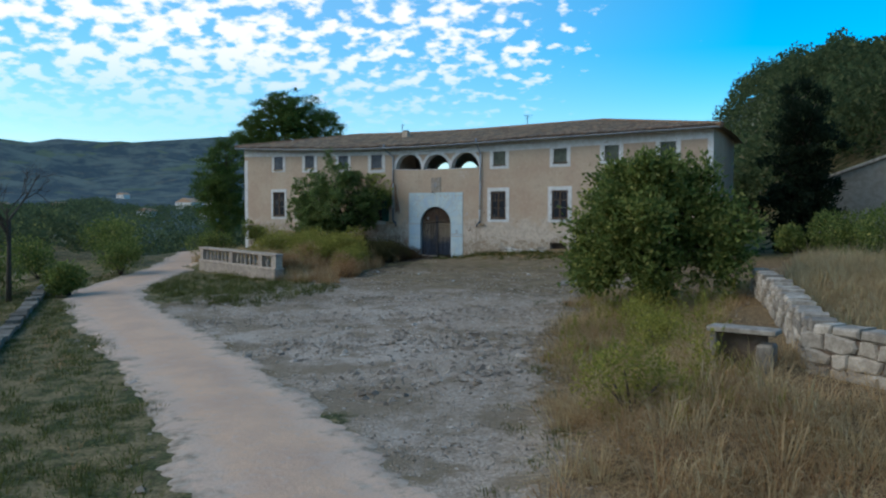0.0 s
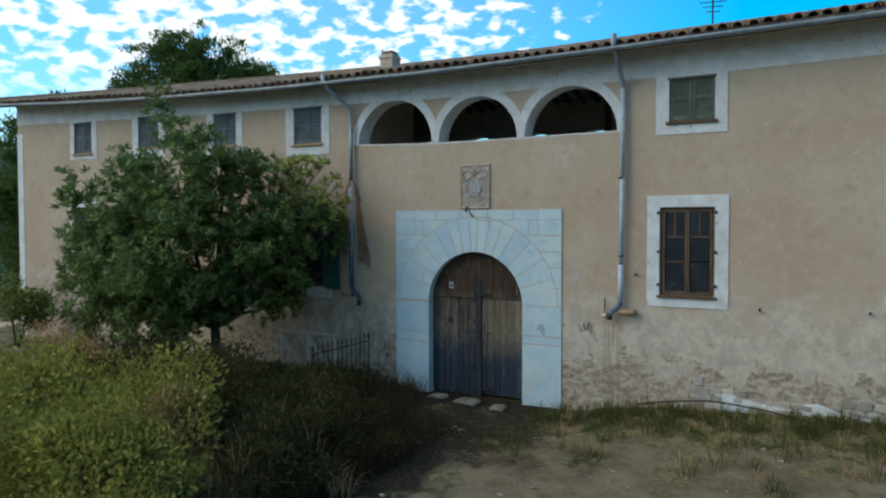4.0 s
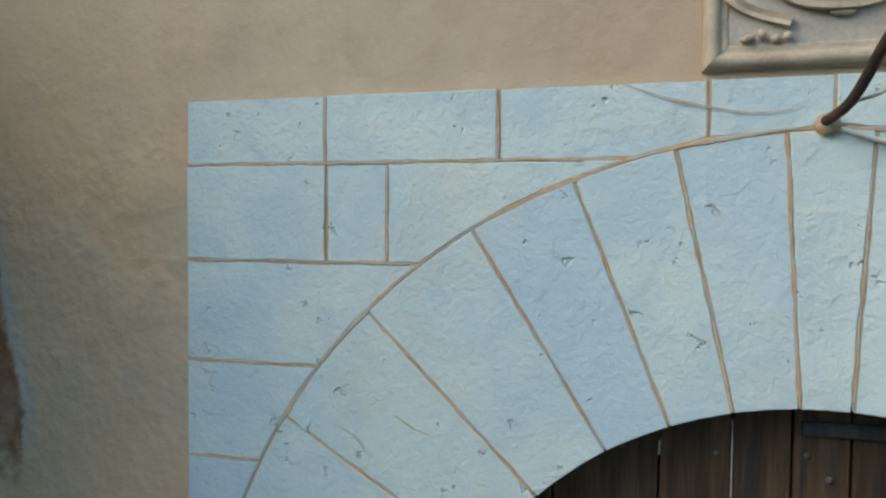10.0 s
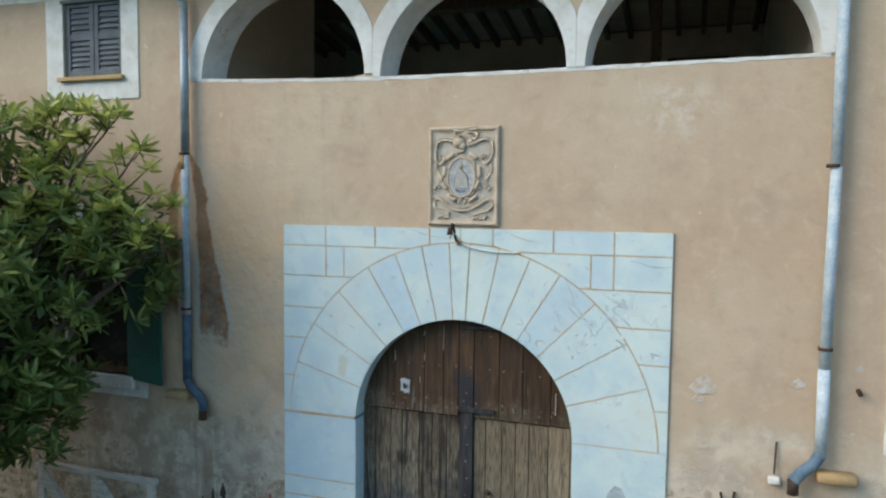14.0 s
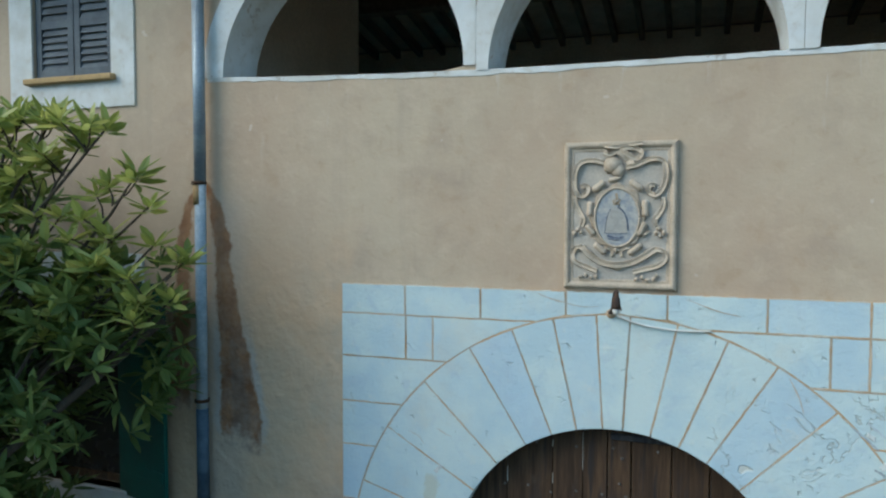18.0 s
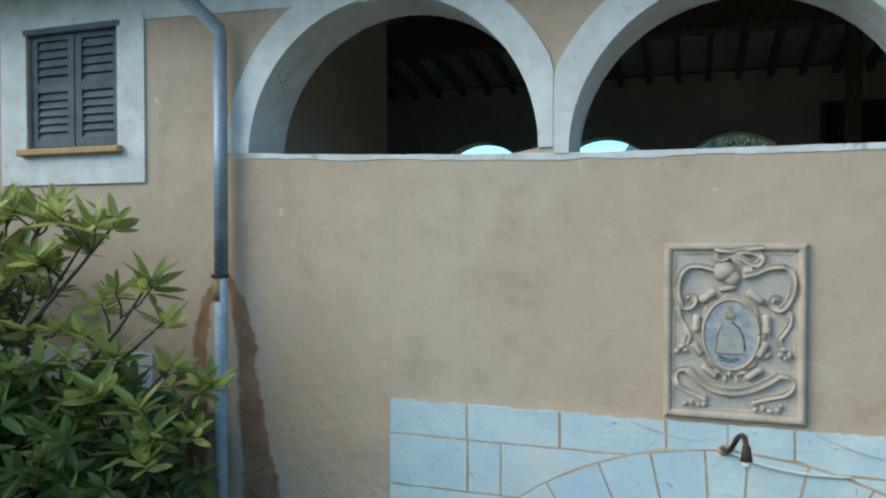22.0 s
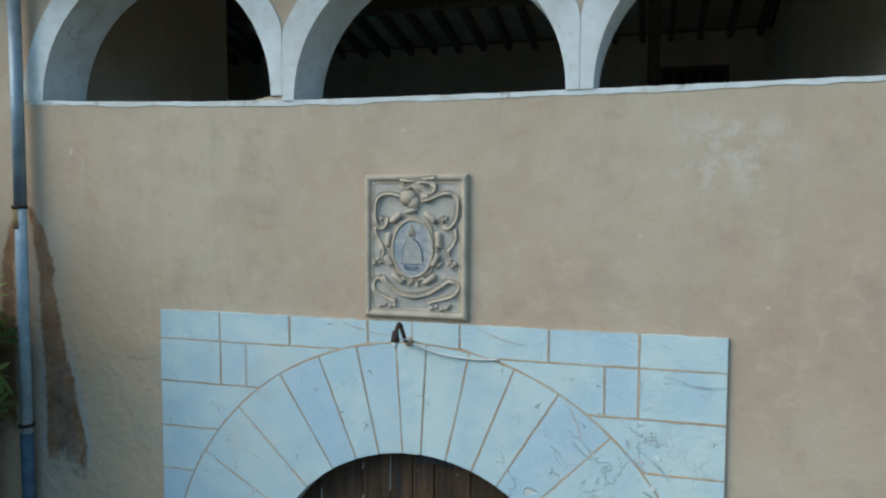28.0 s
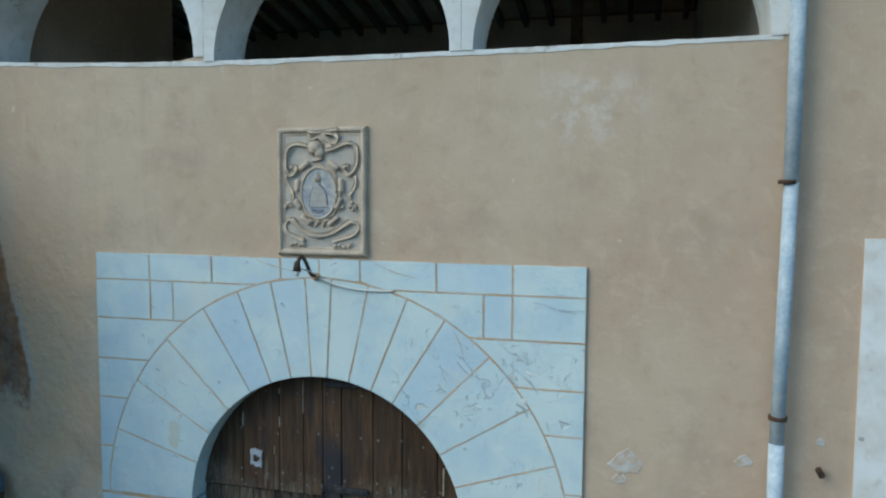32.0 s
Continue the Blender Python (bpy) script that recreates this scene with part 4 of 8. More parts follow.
ceil = []
for y0, y1 in ((WT + 0.003, 4.65), (4.65, BACK_Y - 0.003)):
    cv = [(-6.99, y0, under(y0)), (2.99, y0, under(y0)), (2.99, y1, under(y1)), (-6.99, y1, under(y1))]
    cv += [(x, y, z + 0.04) for x, y, z in cv]
    ceil.append((cv, [(0, 3, 2, 1), (4, 5, 6, 7), (0, 1, 5, 4), (1, 2, 6, 5), (2, 3, 7, 6), (3, 0, 4, 7)]))
tagged(mesh("ceiling", *joined(*ceil), BOARD), "dusty boarded ceiling of the gallery", "ceiling", kind="structure")
for i in range(25):
    x = -6.85 + i * 0.405
    for y0, y1 in ((0.52, 4.62), (4.68, BACK_Y - 0.01)):
        if y0 < 1 and x < -3.0:
            continue
        b = box(x - 0.04, x + 0.04, y0, y1, 0, 0.15)
        V = [(vx, vy, under(vy) - 0.152 + vz) for vx, vy, vz in b[0]]
        tagged(mesh("roof_beam", V, b[1], DARKWOOD), "dark wooden rafter under the gallery roof", "beam", "gallery rafters", "structure")
tagged(mesh("ridge_beam", *box(-6.98, 2.98, 4.52, 4.78, 6.86, 7.26, 0.02), DARKWOOD), "heavy dark ridge beam of the gallery", "beam", kind="structure")
tagged(mesh("roof_post", *box(1.35, 1.49, 4.58, 4.72, 4.1, 6.86, 0.01), DARKWOOD), "dark timber post under the gallery's ridge beam", "post", kind="structure")

# ---- white trims ----
band = [(XL, 6.40), (-8, 6.15), (-3.4, 6.05), (-1, 5.975), (5, 5.96), (XR, 6.10)] + [(x, eave(x) + 0.1) for x in np.linspace(XR, XL, 20)]
tagged(mesh("trim_band", *prism(band, -0.010, 0.0), WHITE), "whitewashed band under the eaves", "trim", kind="structure")
for nm, x0, x1 in (("trim_corner", XL - 0.012, XL + 0.27), ("trim_corner", XR - 0.27, XR + 0.012)):
    tagged(mesh(nm, *prism(rect(x0, x1, -0.6, 6.12), -0.013, 0.0, 0.004), WHITE), "whitewashed corner strip of the facade", "trim", kind="structure")
mids = [-3.03, -0.9, 1.018, 3.02]
for i, (c, r, z0) in enumerate(ARCHES):
    out = [(min(max(x, mids[i] + 0.0015), mids[i + 1] - 0.0015), max(z, parapet(x))) for x, z in arc(c, z0, r + 0.175, 0, 180, 40)]
    inn = gallery_arch(c, r - 0.004, z0, 40)
    V = [(x, -0.014, z) for x, z in out] + [(x, -0.014, z) for x, z in inn] + [(x, 0.0, z) for x, z in out] + [(x, WT - 0.002, z) for x, z in inn]
    n = len(out)
    F = []
    for k in range(n - 1):
        F += [(k, k + 1, n + k + 1, n + k), (n + k, n + k + 1, 3 * n + k + 1, 3 * n + k), (k + 1, k, 2 * n + k, 2 * n + k + 1)]
    tagged(mesh("trim_arch", V, F, WHITE), "whitewashed round arch of the open gallery", "arch", "gallery arches", "structure")
xs = [-2.98 + 5.96 * k / 90 for k in range(91)]
tagged(mesh("trim_parapet", *prism([(x, parapet(x) - 0.022 - 0.020 * abs(noise.noise(Vector((x * 2.3, 0.7, 1.1)))) + float(rng.uniform(-0.005, 0.005))) for x in xs] + [(x, parapet(x) + 0.006 + float(rng.uniform(-0.002, 0.002))) for x in reversed(xs)], -0.005, WT - 0.02, 0.001), WHITE), "whitewashed sill of the gallery parapet", "sill", kind="structure")

# ---- roof ----
ex0, ex1, rx0, rx1 = XL - 0.45, XR + 0.45, -9.2, 8.8


def hip(y):
    t = (y + 0.5) / (RIDGE_Y + 0.5)
    return ex0 + (rx0 - ex0) * t, ex1 + (rx1 - ex1) * t


V, F = [], []
rows_y = np.linspace(-0.5, RIDGE_Y, 10)
for y in rows_y:
    a, b = hip(y)
    for k in range(25):
        x = a + (b - a) * k / 24
        V.append((x, y, roof_z(x, y) - 0.02 * math.sin(x * 0.7)))
for i in range(9):
    for k in range(24):
        F.append((i * 25 + k, i * 25 + k + 1, (i + 1) * 25 + k + 1, (i + 1) * 25 + k))
n0 = len(V)
V += [(x, y, z - 0.12) for x, y, z in V]
F += [tuple(reversed([i + n0 for i in f])) for f in F[:]]
F += [(k + 1, k, k + n0, k + 1 + n0) for k in range(24)]
V += [(ex0, -0.5, roof_z(ex0, -0.5)), (rx0, RIDGE_Y, roof_z(rx0, RIDGE_Y)), (ex0, RIDGE_Y, roof_z(ex0, -0.5)), (ex1, -0.5, roof_z(ex1, -0.5)), (rx1, RIDGE_Y, roof_z(rx1, RIDGE_Y)), (ex1, RIDGE_Y, roof_z(ex1, -0.5))]
F += [(2 * n0, 2 * n0 + 1, 2 * n0 + 2), (2 * n0 + 3, 2 * n0 + 5, 2 * n0 + 4)]
q = len(V)
BE = BACK_Y + 0.9
V += [(rx0, RIDGE_Y, roof_z(rx0, RIDGE_Y)), (rx1, RIDGE_Y, roof_z(rx1, RIDGE_Y)), (ex1, BE, roof_z(0, -0.3)), (ex0, BE, roof_z(0, -0.3)), (ex0, RIDGE_Y, roof_z(ex0, -0.5)), (ex1, RIDGE_Y, roof_z(ex1, -0.5))]
F += [(q, q + 1, q + 2, q + 3), (q, q + 3, q + 4), (q + 1, q + 5, q + 2)]
roof = mesh("roof", V, F, ROOFBED)
tagged(roof, "shallow roof of weathered clay barrel tiles", "roof", kind="structure")
# cream soffit boards under the overhang
V = []
for k in range(33):
    x = ex0 + 0.1 + (ex1 - ex0 - 0.2) * k / 32
    V += [(x, -0.47, eave(x) + 0.035), (x, -0.002, eave(x) + 0.105)]
tagged(mesh("trim_soffit", V, [(2 * k, 2 * k + 1, 2 * k + 3, 2 * k + 2) for k in range(32)], CREST), "sloping plastered soffit under the eaves", "trim", kind="structure")


# ---- gutter and downpipes ----
def half_gutter(x0, x1, n=40):
    V, F = [], []
    for i in range(n + 1):
        x = x0 + (x1 - x0) * i / n
        z = eave(x) + 0.10 + 0.004 * math.sin(x * 1.7)
        for r in (0.07, 0.064):
            for k in range(9):
                a = PI + PI * k / 8
                V.append((x, -0.585 + r * math.cos(a), z + r * math.sin(a)))
    for i in range(n):
        for o in (0, 9):
            for k in range(8):
                a, b = i * 18 + o + k, (i + 1) * 18 + o + k
                F.append((a, a + 1, b + 1, b))
        for k in (0, 8):
            a, b = i * 18 + k, (i + 1) * 18 + k
            F.append((a, b, b + 9, a + 9))
    return V, F, True


gutter = empty("gutter", (0, 0, 0))
tagged(gutter, "half-round zinc gutter along the eaves", "gutter")
part("channel", half_gutter(ex0 + 0.1, ex1 - 0.1), ZINC, gutter)
for k in range(30):
    x = ex0 + 0.5 + k * 1.08
    z = eave(x) + 0.10
    part("gutter_bracket", tube([(x, -0.585 + 0.078 * math.cos(a), z + 0.078 * math.sin(a)) for a in np.linspace(PI, 2 * PI, 9)], 0.012, 5), ZINC, gutter)


def downpipe(label, top, bend, low, out, bands, blue, lamp_side, mid, foot, bend_mat):
    ob = empty("downpipe", (low[0], -0.09, low[1]))
    tagged(ob, label, "downpipe")
    y = -0.09

    def add(name, m, mat, lab=""):
        o = part(name, (m[0], m[1], True), mat, ob, lab)
        o.matrix_parent_inverse = Matrix.Translation((-low[0], 0.09, -low[1]))
        return o

    r = 0.044
    add("neck", tube([(top[0], -0.585, top[1] + 0.06), (top[0], -0.57, top[1] - 0.14), (top[0] * 0.8 + bend[0] * 0.2, -0.5, top[1] - 0.26), (bend[0], y, bend[1] + 0.06), (bend[0], y, bend[1] - 0.04)], [r * 1.25, r * 1.1, r, r, r], 12), ZINC)
    add("upper_tube", tube([(bend[0], y, bend[1]), (bend[0], y, bands[0])], r, 14), PIPE_PALE if lamp_side > 0 else ZINC)
    add("middle_tube", tube([(bend[0], y, bands[0]), (low[0], y, blue)], r * 0.94, 14), mid)
    add("lower_tube", tube([(low[0], y, blue), (low[0], y, low[1])], r * 1.04, 14), foot, "blue-painted lower tube")
    e = Vector((out[0] - low[0], 0, 0)).normalized()
    add("elbow", tube([(low[0], y, low[1] + 0.02), (low[0] + e.x * 0.05, y, low[1] - 0.07), (out[0] - e.x * 0.06, y - 0.01, low[1] - 0.14), (out[0], y - 0.02, low[1] - 0.21), (out[0], y - 0.02, out[1] + 0.1)], r * 1.08, 12), bend_mat)
    add("spout", tube([(out[0], y - 0.02, out[1] + 0.12), (out[0], y - 0.03, out[1])], r * 1.0, 12), IRON, "dark iron spout")
    if lamp_side < 0:
        add("rusty_joint", tube([(low[0], y, bands[0] - 0.16), (low[0], y, bands[0])], r * 1.03, 14), BRICK, "rust-brown joint")
    for b in bands:
        add("clamp", tube([(low[0], y, b - 0.012), (low[0], y, b + 0.012)], r * 1.25, 12), IRON)
    bk = box(low[0] - 0.02 if lamp_side > 0 else low[0] - 0.26, low[0] + 0.26 if lamp_side > 0 else low[0] + 0.02, -0.14, -0.002, low[1] - 0.20, low[1] - 0.12, 0.012)
    add("brick_rest", bk, BRICK, "ochre brick that carries the elbow")
    return ob


downpipe("grey zinc downpipe painted pale blue below, beside the gallery", (3.0, 6.62), (3.04, 5.82), (3.02, 1.92), (2.83, 1.60), [4.2, 2.78], 2.62, 1, PIPE_PALE, PIPE_PALE, PIPE_MID)
downpipe("pale zinc downpipe with a rusty joint and dark blue foot", (-3.36, 6.56), (-2.99, 5.84), (-3.0, 1.97), (-2.79, 1.58), [4.36, 2.74], 2.68, -1, PIPE_PALE, PIPE_BLUE, PIPE_BLUE)

# ---- portal ----
portal = empty("portal", (0, 0, 0))
tagged(portal, "bluish limewashed stone doorway with a round arch", "doorway", kind="structure")
RO = 1.795
PX, PT = 1.865, 3.65
G = 0.0044


def rough(poly, step=0.035, amp=0.0022):
    """The same outline with its edges broken up, as worn stone has them."""
    out = []
    for (x0, z0), (x1, z1) in zip(poly, poly[1:] + poly[:1]):
        n = max(1, int(math.hypot(x1 - x0, z1 - z0) / step))
        for k in range(n):
            a = amp if 0 < k else amp * 0.4
            if (min(abs(x0), abs(x1)) > PX - 0.001 or min(z0, z1) > PT - 0.001):
                a = 0.0004
            out.append((x0 + (x1 - x0) * k / n + float(rng.uniform(-a, a)), z0 + (z1 - z0) * k / n + float(rng.uniform(-a, a))))
    return out


part("mortar_bed", prism([(-PX, -0.35), (-DOOR_R - 0.02, -0.35), (-DOOR_R - 0.02, DOOR_C)] + [p for p in reversed(arc(0, DOOR_C, DOOR_R + 0.02, 0, 180, 30))][1:-1] + [(DOOR_R + 0.02, DOOR_C), (DOOR_R + 0.02, -0.35), (PX, -0.35), (PX, PT), (-PX, PT)], -0.0215, -0.001), MORTAR, portal, "orange lime mortar in the joints")
angles = [1.5, 19.5, 32.8, 46.5, 59.0, 68.6, 78.0, 87.0, 93.5, 102.3, 111.2, 121.3, 134.2, 148.0, 162.0, 178.6]
for a0, a1 in zip(angles[:-1], angles[1:]):
    ga, gi = math.degrees(G / RO), math.degrees(G / DOOR_R)
    poly = arc(0, DOOR_C, DOOR_R, a0 + gi, a1 - gi, 6)
    poly = list(reversed(poly)) + arc(0, DOOR_C - 0.02, RO - G, a0 + ga, a1 - ga, 6)
    part("voussoir", prism(rough(poly), -0.0235 + float(rng.uniform(-0.002, 0.002)), 0.27, 0.003), PORTAL, portal)


def spandrel(x0, x1, z0, z1, side):
    """A course stone outside the arch."""
    pts_in = []
    for k in range(9):
        z = z0 + (z1 - z0) * k / 8
        d = (RO + G) ** 2 - (z - DOOR_C + 0.02) ** 2
        lim = math.sqrt(d) if d > 0 else 0
        pts_in.append((max(x0, lim), z))
    if pts_in[0][0] > x1 - 0.02:
        pts_in = [p for p in pts_in if p[0] < x1 - 0.01]
        if len(pts_in) < 2:
            return
    poly = [(x1, pts_in[0][1]), (x1, z1)] + list(reversed(pts_in))
    if side < 0:
        poly = [(-x, z) for x, z in reversed(poly)]
    keep = [poly[0]]
    for p in poly[1:]:
        if abs(p[0] - keep[-1][0]) + abs(p[1] - keep[-1][1]) > 0.004:
            keep.append(p)
    part("stone", prism(rough(keep), -0.0235 + float(rng.uniform(-0.002, 0.002)), -0.002, 0.003), PORTAL, portal)


for side in (-1, 1):
    cuts = [0.0, 0.31, 0.86, 1.385, PX] if side > 0 else [0.0, 0.30, 0.86, 1.39, PX]
    for a, b in zip(cuts[:-1], cuts[1:]):
        spandrel(a + G, b - (G if b < PX else 0), 3.447 + G, PT, side)
    for a, b in ((0.0, 1.19), (1.19, 1.385), (1.385, PX)):
        spandrel(a + G, b - (G if b < PX else 0), 3.148 + G, 3.447 - G, side)
    for z0, z1 in ((2.828, 3.148), (2.52, 2.828), (2.13, 2.52), (1.76, 2.13)):
        spandrel(0.5, PX, z0 + G, z1 - G, side)
    for z0, z1 in ((1.09, 1.75), (0.90, 1.09), (-0.3, 0.90)) if side < 0 else ((1.18, 1.77), (1.02, 1.18), (-0.3, 1.02)):
        p = rect(DOOR_R, PX, z0 + G, z1 - G)
        if side < 0:
            p = [(-x, z) for x, z in reversed(p)]
        part("jamb_stone", prism(rough(p), -0.0235 + float(rng.uniform(-0.002, 0.002)), 0.27, 0.004), PORTAL, portal)



def seam(pts, w0, w1, seed):
    """Mortar that squeezed out along a joint, wide here and thin there, with a broken edge."""
    P, n = [], 0
    for (x0, z0), (x1, z1) in zip(pts, pts[1:]):
        m = max(1, int(math.hypot(x1 - x0, z1 - z0) / 0.014))
        P += [(x0 + (x1 - x0) * k / m, z0 + (z1 - z0) * k / m) for k in range(m)]
    P.append(pts[-1])
    V, F = [], []
    for i, (x, z) in enumerate(P):
        a, b = P[max(i - 1, 0)], P[min(i + 1, len(P) - 1)]
        d = Vector((b[0] - a[0], b[1] - a[1])).normalized()
        g = min(1.0, max(0.0, 0.35 + 1.1 * noise.noise(Vector((x * 5.5 + seed, z * 5.5, 2.0))) + 0.5 * noise.noise(Vector((x * 17 + seed, z * 17, 5.0)))))
        w = (w0 + (w1 - w0) * g) * 0.5
        wl, wr = w * float(rng.uniform(0.65, 1.35)), w * float(rng.uniform(0.65, 1.35))
        off = 0.004 * noise.noise(Vector((x * 7, z * 7, seed)))
        nx_, nz_ = -d.y, d.x
        for u, yy in ((off + wl, -0.0205), (off + wl * 0.6, -0.0248 - 0.001 * g), (off - wr * 0.6, -0.0248 - 0.001 * g), (off - wr, -0.0205)):
            V.append((x + nx_ * u, yy, z + nz_ * u))
    for i in range(len(P) - 1):
        for k in range(3):
            F.append((i * 4 + k, i * 4 + k + 1, i * 4 + k + 5, i * 4 + k + 4))
    part("mortar_seam", (V, F), MORTAR, portal)


for n, a in enumerate(angles[1:-1]):
    ca, sa = math.cos(radians(a)), math.sin(radians(a))
    seam([(DOOR_R * ca * 1.003, DOOR_C + DOOR_R * sa * 1.003), ((RO - 0.01) * ca, DOOR_C - 0.02 + (RO - 0.01) * sa)], 0.002, 0.013, n * 3.1)
seam(arc(0, DOOR_C - 0.02, RO, 20, 160, 60), 0.004, 0.024, 51.0)
seam(arc(0, DOOR_C - 0.02, RO, 160, 179, 10), 0.003, 0.014, 57.0)
seam(arc(0, DOOR_C - 0.02, RO, 1, 20, 10), 0.003, 0.014, 59.0)
for side in (-1, 1):
    for z, x0 in ((3.447, 0.62), (3.148, 1.12), (2.828, 1.44), (2.52, 1.64), (2.13, 1.76)):
        seam([(side * x0, z), (side * (PX - 0.004), z)], 0.002, 0.017, z * 9 + side)
    for x, z0, z1 in ((0.305, 3.50, PT), (0.86, 3.45, PT), (1.388, 3.15, PT), (1.19, 3.15, 3.447)):
        seam([(side * x, z0 + 0.004), (side * x, z1 - 0.004)], 0.002, 0.013, x * 7 + side)
    for z in ((1.09, 0.90, 1.75) if side < 0 else (1.18, 1.02, 1.77)):
        seam([(side * (DOOR_R + 0.01), z), (side * (PX - 0.01), z)], 0.002, 0.010, z * 5 + side)


def scar(pts, w, y, mat, label):
    """A thin crack or a gouged line on a stone's face."""
    P = spline([(x, z, 0) for x, z in pts], 5)
    V, F = [], []
    for i, p in enumerate(P):
        d = (P[min(i + 1, len(P) - 1)] - P[max(i - 1, 0)]).normalized()
        ww = w * (0.35 + 0.65 * math.sin(PI * (i + 0.5) / len(P))) * float(rng.uniform(0.6, 1.4)) * 0.5
        V += [(p.x - d.y * ww, y, p.y + d.x * ww), (p.x + d.y * ww, y, p.y - d.x * ww)]
    F = [(2 * i, 2 * i + 1, 2 * i + 3, 2 * i + 2) for i in range(len(P) - 1)]
    part("crack", (V, F), mat, portal, label)


for pts, w in (([(1.52, 3.405), (1.60, 3.395), (1.66, 3.372), (1.75, 3.36), (1.86, 3.365)], 0.010), ([(-0.52, 3.648), (-0.42, 3.61), (-0.33, 3.585), (-0.2, 3.56), (-0.1, 3.565)], 0.006), ([(0.42, 3.63), (0.55, 3.58), (0.62, 3.56), (0.72, 3.54)], 0.006), ([(-1.36, 2.66), (-1.29, 2.63), (-1.25, 2.58)], 0.0035), ([(-1.16, 2.70), (-1.10, 2.665), (-1.05, 2.65)], 0.0045),
               ([(1.30, 2.95), (1.36, 2.90), (1.44, 2.83)], 0.012), ([(1.38, 2.98), (1.45, 2.92), (1.52, 2.86), (1.56, 2.80)], 0.014), ([(1.42, 2.72), (1.47, 2.69), (1.50, 2.63)], 0.016), ([(1.62, 2.62), (1.64, 2.55)], 0.012), ([(0.98, 3.2), (1.03, 3.1), (1.06, 3.0)], 0.006)):
    scar(pts, w, -0.0292, GREYSMEAR if w > 0.009 else FILLER, "thin worn crack in the stone")
for c, rx, rz, rot in (((-1.455, 2.655), 0.022, 0.026, 0.4), ((-1.15, 2.42), 0.016, 0.042, -0.7), ((1.47, 2.74), 0.03, 0.02, 0.6), ((1.40, 2.90), 0.03, 0.016, -0.7), ((1.50, 2.93), 0.026, 0.014, -0.8)):
    q = []
    for k in range(11):
        a = 2 * PI * k / 11
        r = 1 + 0.28 * math.sin(k * 2.3 + c[0] * 7)
        u, v = rx * r * math.cos(a), rz * r * math.sin(a)
        q.append((c[0] + u * math.cos(rot) - v * math.sin(rot), c[1] + u * math.sin(rot) + v * math.cos(rot)))
    part("chip", prism(q, -0.0275, -0.02, 0.004), PORTAL if c[0] < -1.3 else CHIPSTONE, portal, "pale broken chip in the stone")

# ---- door ----
door = empty("door_1", (0, 0.2, 0))
tagged(door, "weathered studded plank door, closed, bleached grey below", "door", kind="structure")
DY = 0.14


def door_part(name, m, mat, label=""):
    o = part(name, m, mat, door, label)
    o.matrix_parent_inverse = Matrix.Translation((0, -0.2, 0))
    return o


def plank(x0, x1, z0, z1, y, name="plank", mat=None):
    r = DOOR_R - 0.002
    if z0 > DOOR_C:
        edge = math.sqrt(r * r - (z0 - DOOR_C) ** 2) - 0.002
        x0, x1 = max(x0, -edge), min(x1, edge)
    top = []
    for k in range(15):
        x = x1 + (x0 - x1) * k / 14
        lim = DOOR_C + math.sqrt(max(0.0, r * r - x * x)) if abs(x) < r else DOOR_C
        top.append((x, max(z0 + 0.003, min(z1, lim))))
    if top[0][1] - z0 < 0.02 and top[-1][1] - z0 < 0.02:
        return
    door_part(name, prism([(x0, z0), (x1, z0)] + top, y, y + 0.05, 0.004), mat or DOORWOOD)


def run(x0, x1, ws, z0, z1, y):
    s = (x1 - x0) / sum(ws)
    x = x0
    for w in ws:
        plank(x + 0.003, x + w * s - 0.003, z0, z1, y + float(rng.uniform(-0.003, 0.003)))
        x += w * s


run(-DOOR_R, -0.04, [0.9, 1.1, 0.8, 1.2, 0.9, 1.0, 0.9], -0.17, 1.84, DY + 0.02)
run(0.10, 1.02, [0.75, 1.0, 0.85, 0.8, 1.15, 1.3], -0.13, 1.835, DY + 0.015)
run(-DOOR_R, -0.05, [0.345, 0.306, 0.197, 0.155], 1.85, 3.0, DY)
run(0.10, DOOR_R, [0.24, 0.22, 0.26, 0.22], 1.85, 3.0, DY + 0.004)
plank(-0.036, 0.095, -0.21, 1.90, DY - 0.012, "stile", DOORDARK)
plank(-0.046, 0.095, 1.91, 3.0, DY - 0.004, "stile")
plank(1.024, 1.055, -0.21, 1.95, DY + 0.01, "stile")
for x0, x1, z0, z1 in ((-0.03, 0.34, 2.695, 2.735), (-0.045, 0.312, 1.895, 1.94), (-0.02, 0.33, -0.035, 0.0)):
    door_part("crossbar", box(x0, x1, DY - 0.03, DY + 0.02, z0, z1, 0.006), DOORDARK)
# daylight through slits between the boards, drawn as pale slivers
for x, z0, z1, w in ((-0.404, 2.60, 2.65, 0.004), (-0.404, 2.35, 2.43, 0.002), (-0.207, 2.47, 2.72, 0.002), (-0.71, 2.33, 2.44, 0.0022), (-0.448, 2.13, 2.20, 0.002), (0.88, 1.95, 2.16, 0.0045)):
    door_part("pale_edge", prism([(x - w, z0), (x + w * 0.6, z0 + 0.01), (x + w, z1), (x - w * 0.5, z1 - 0.006)], DY - 0.005, DY + 0.004), PALEWOOD, "pale sliver painted as daylight through a slit between two boards")
studs = []
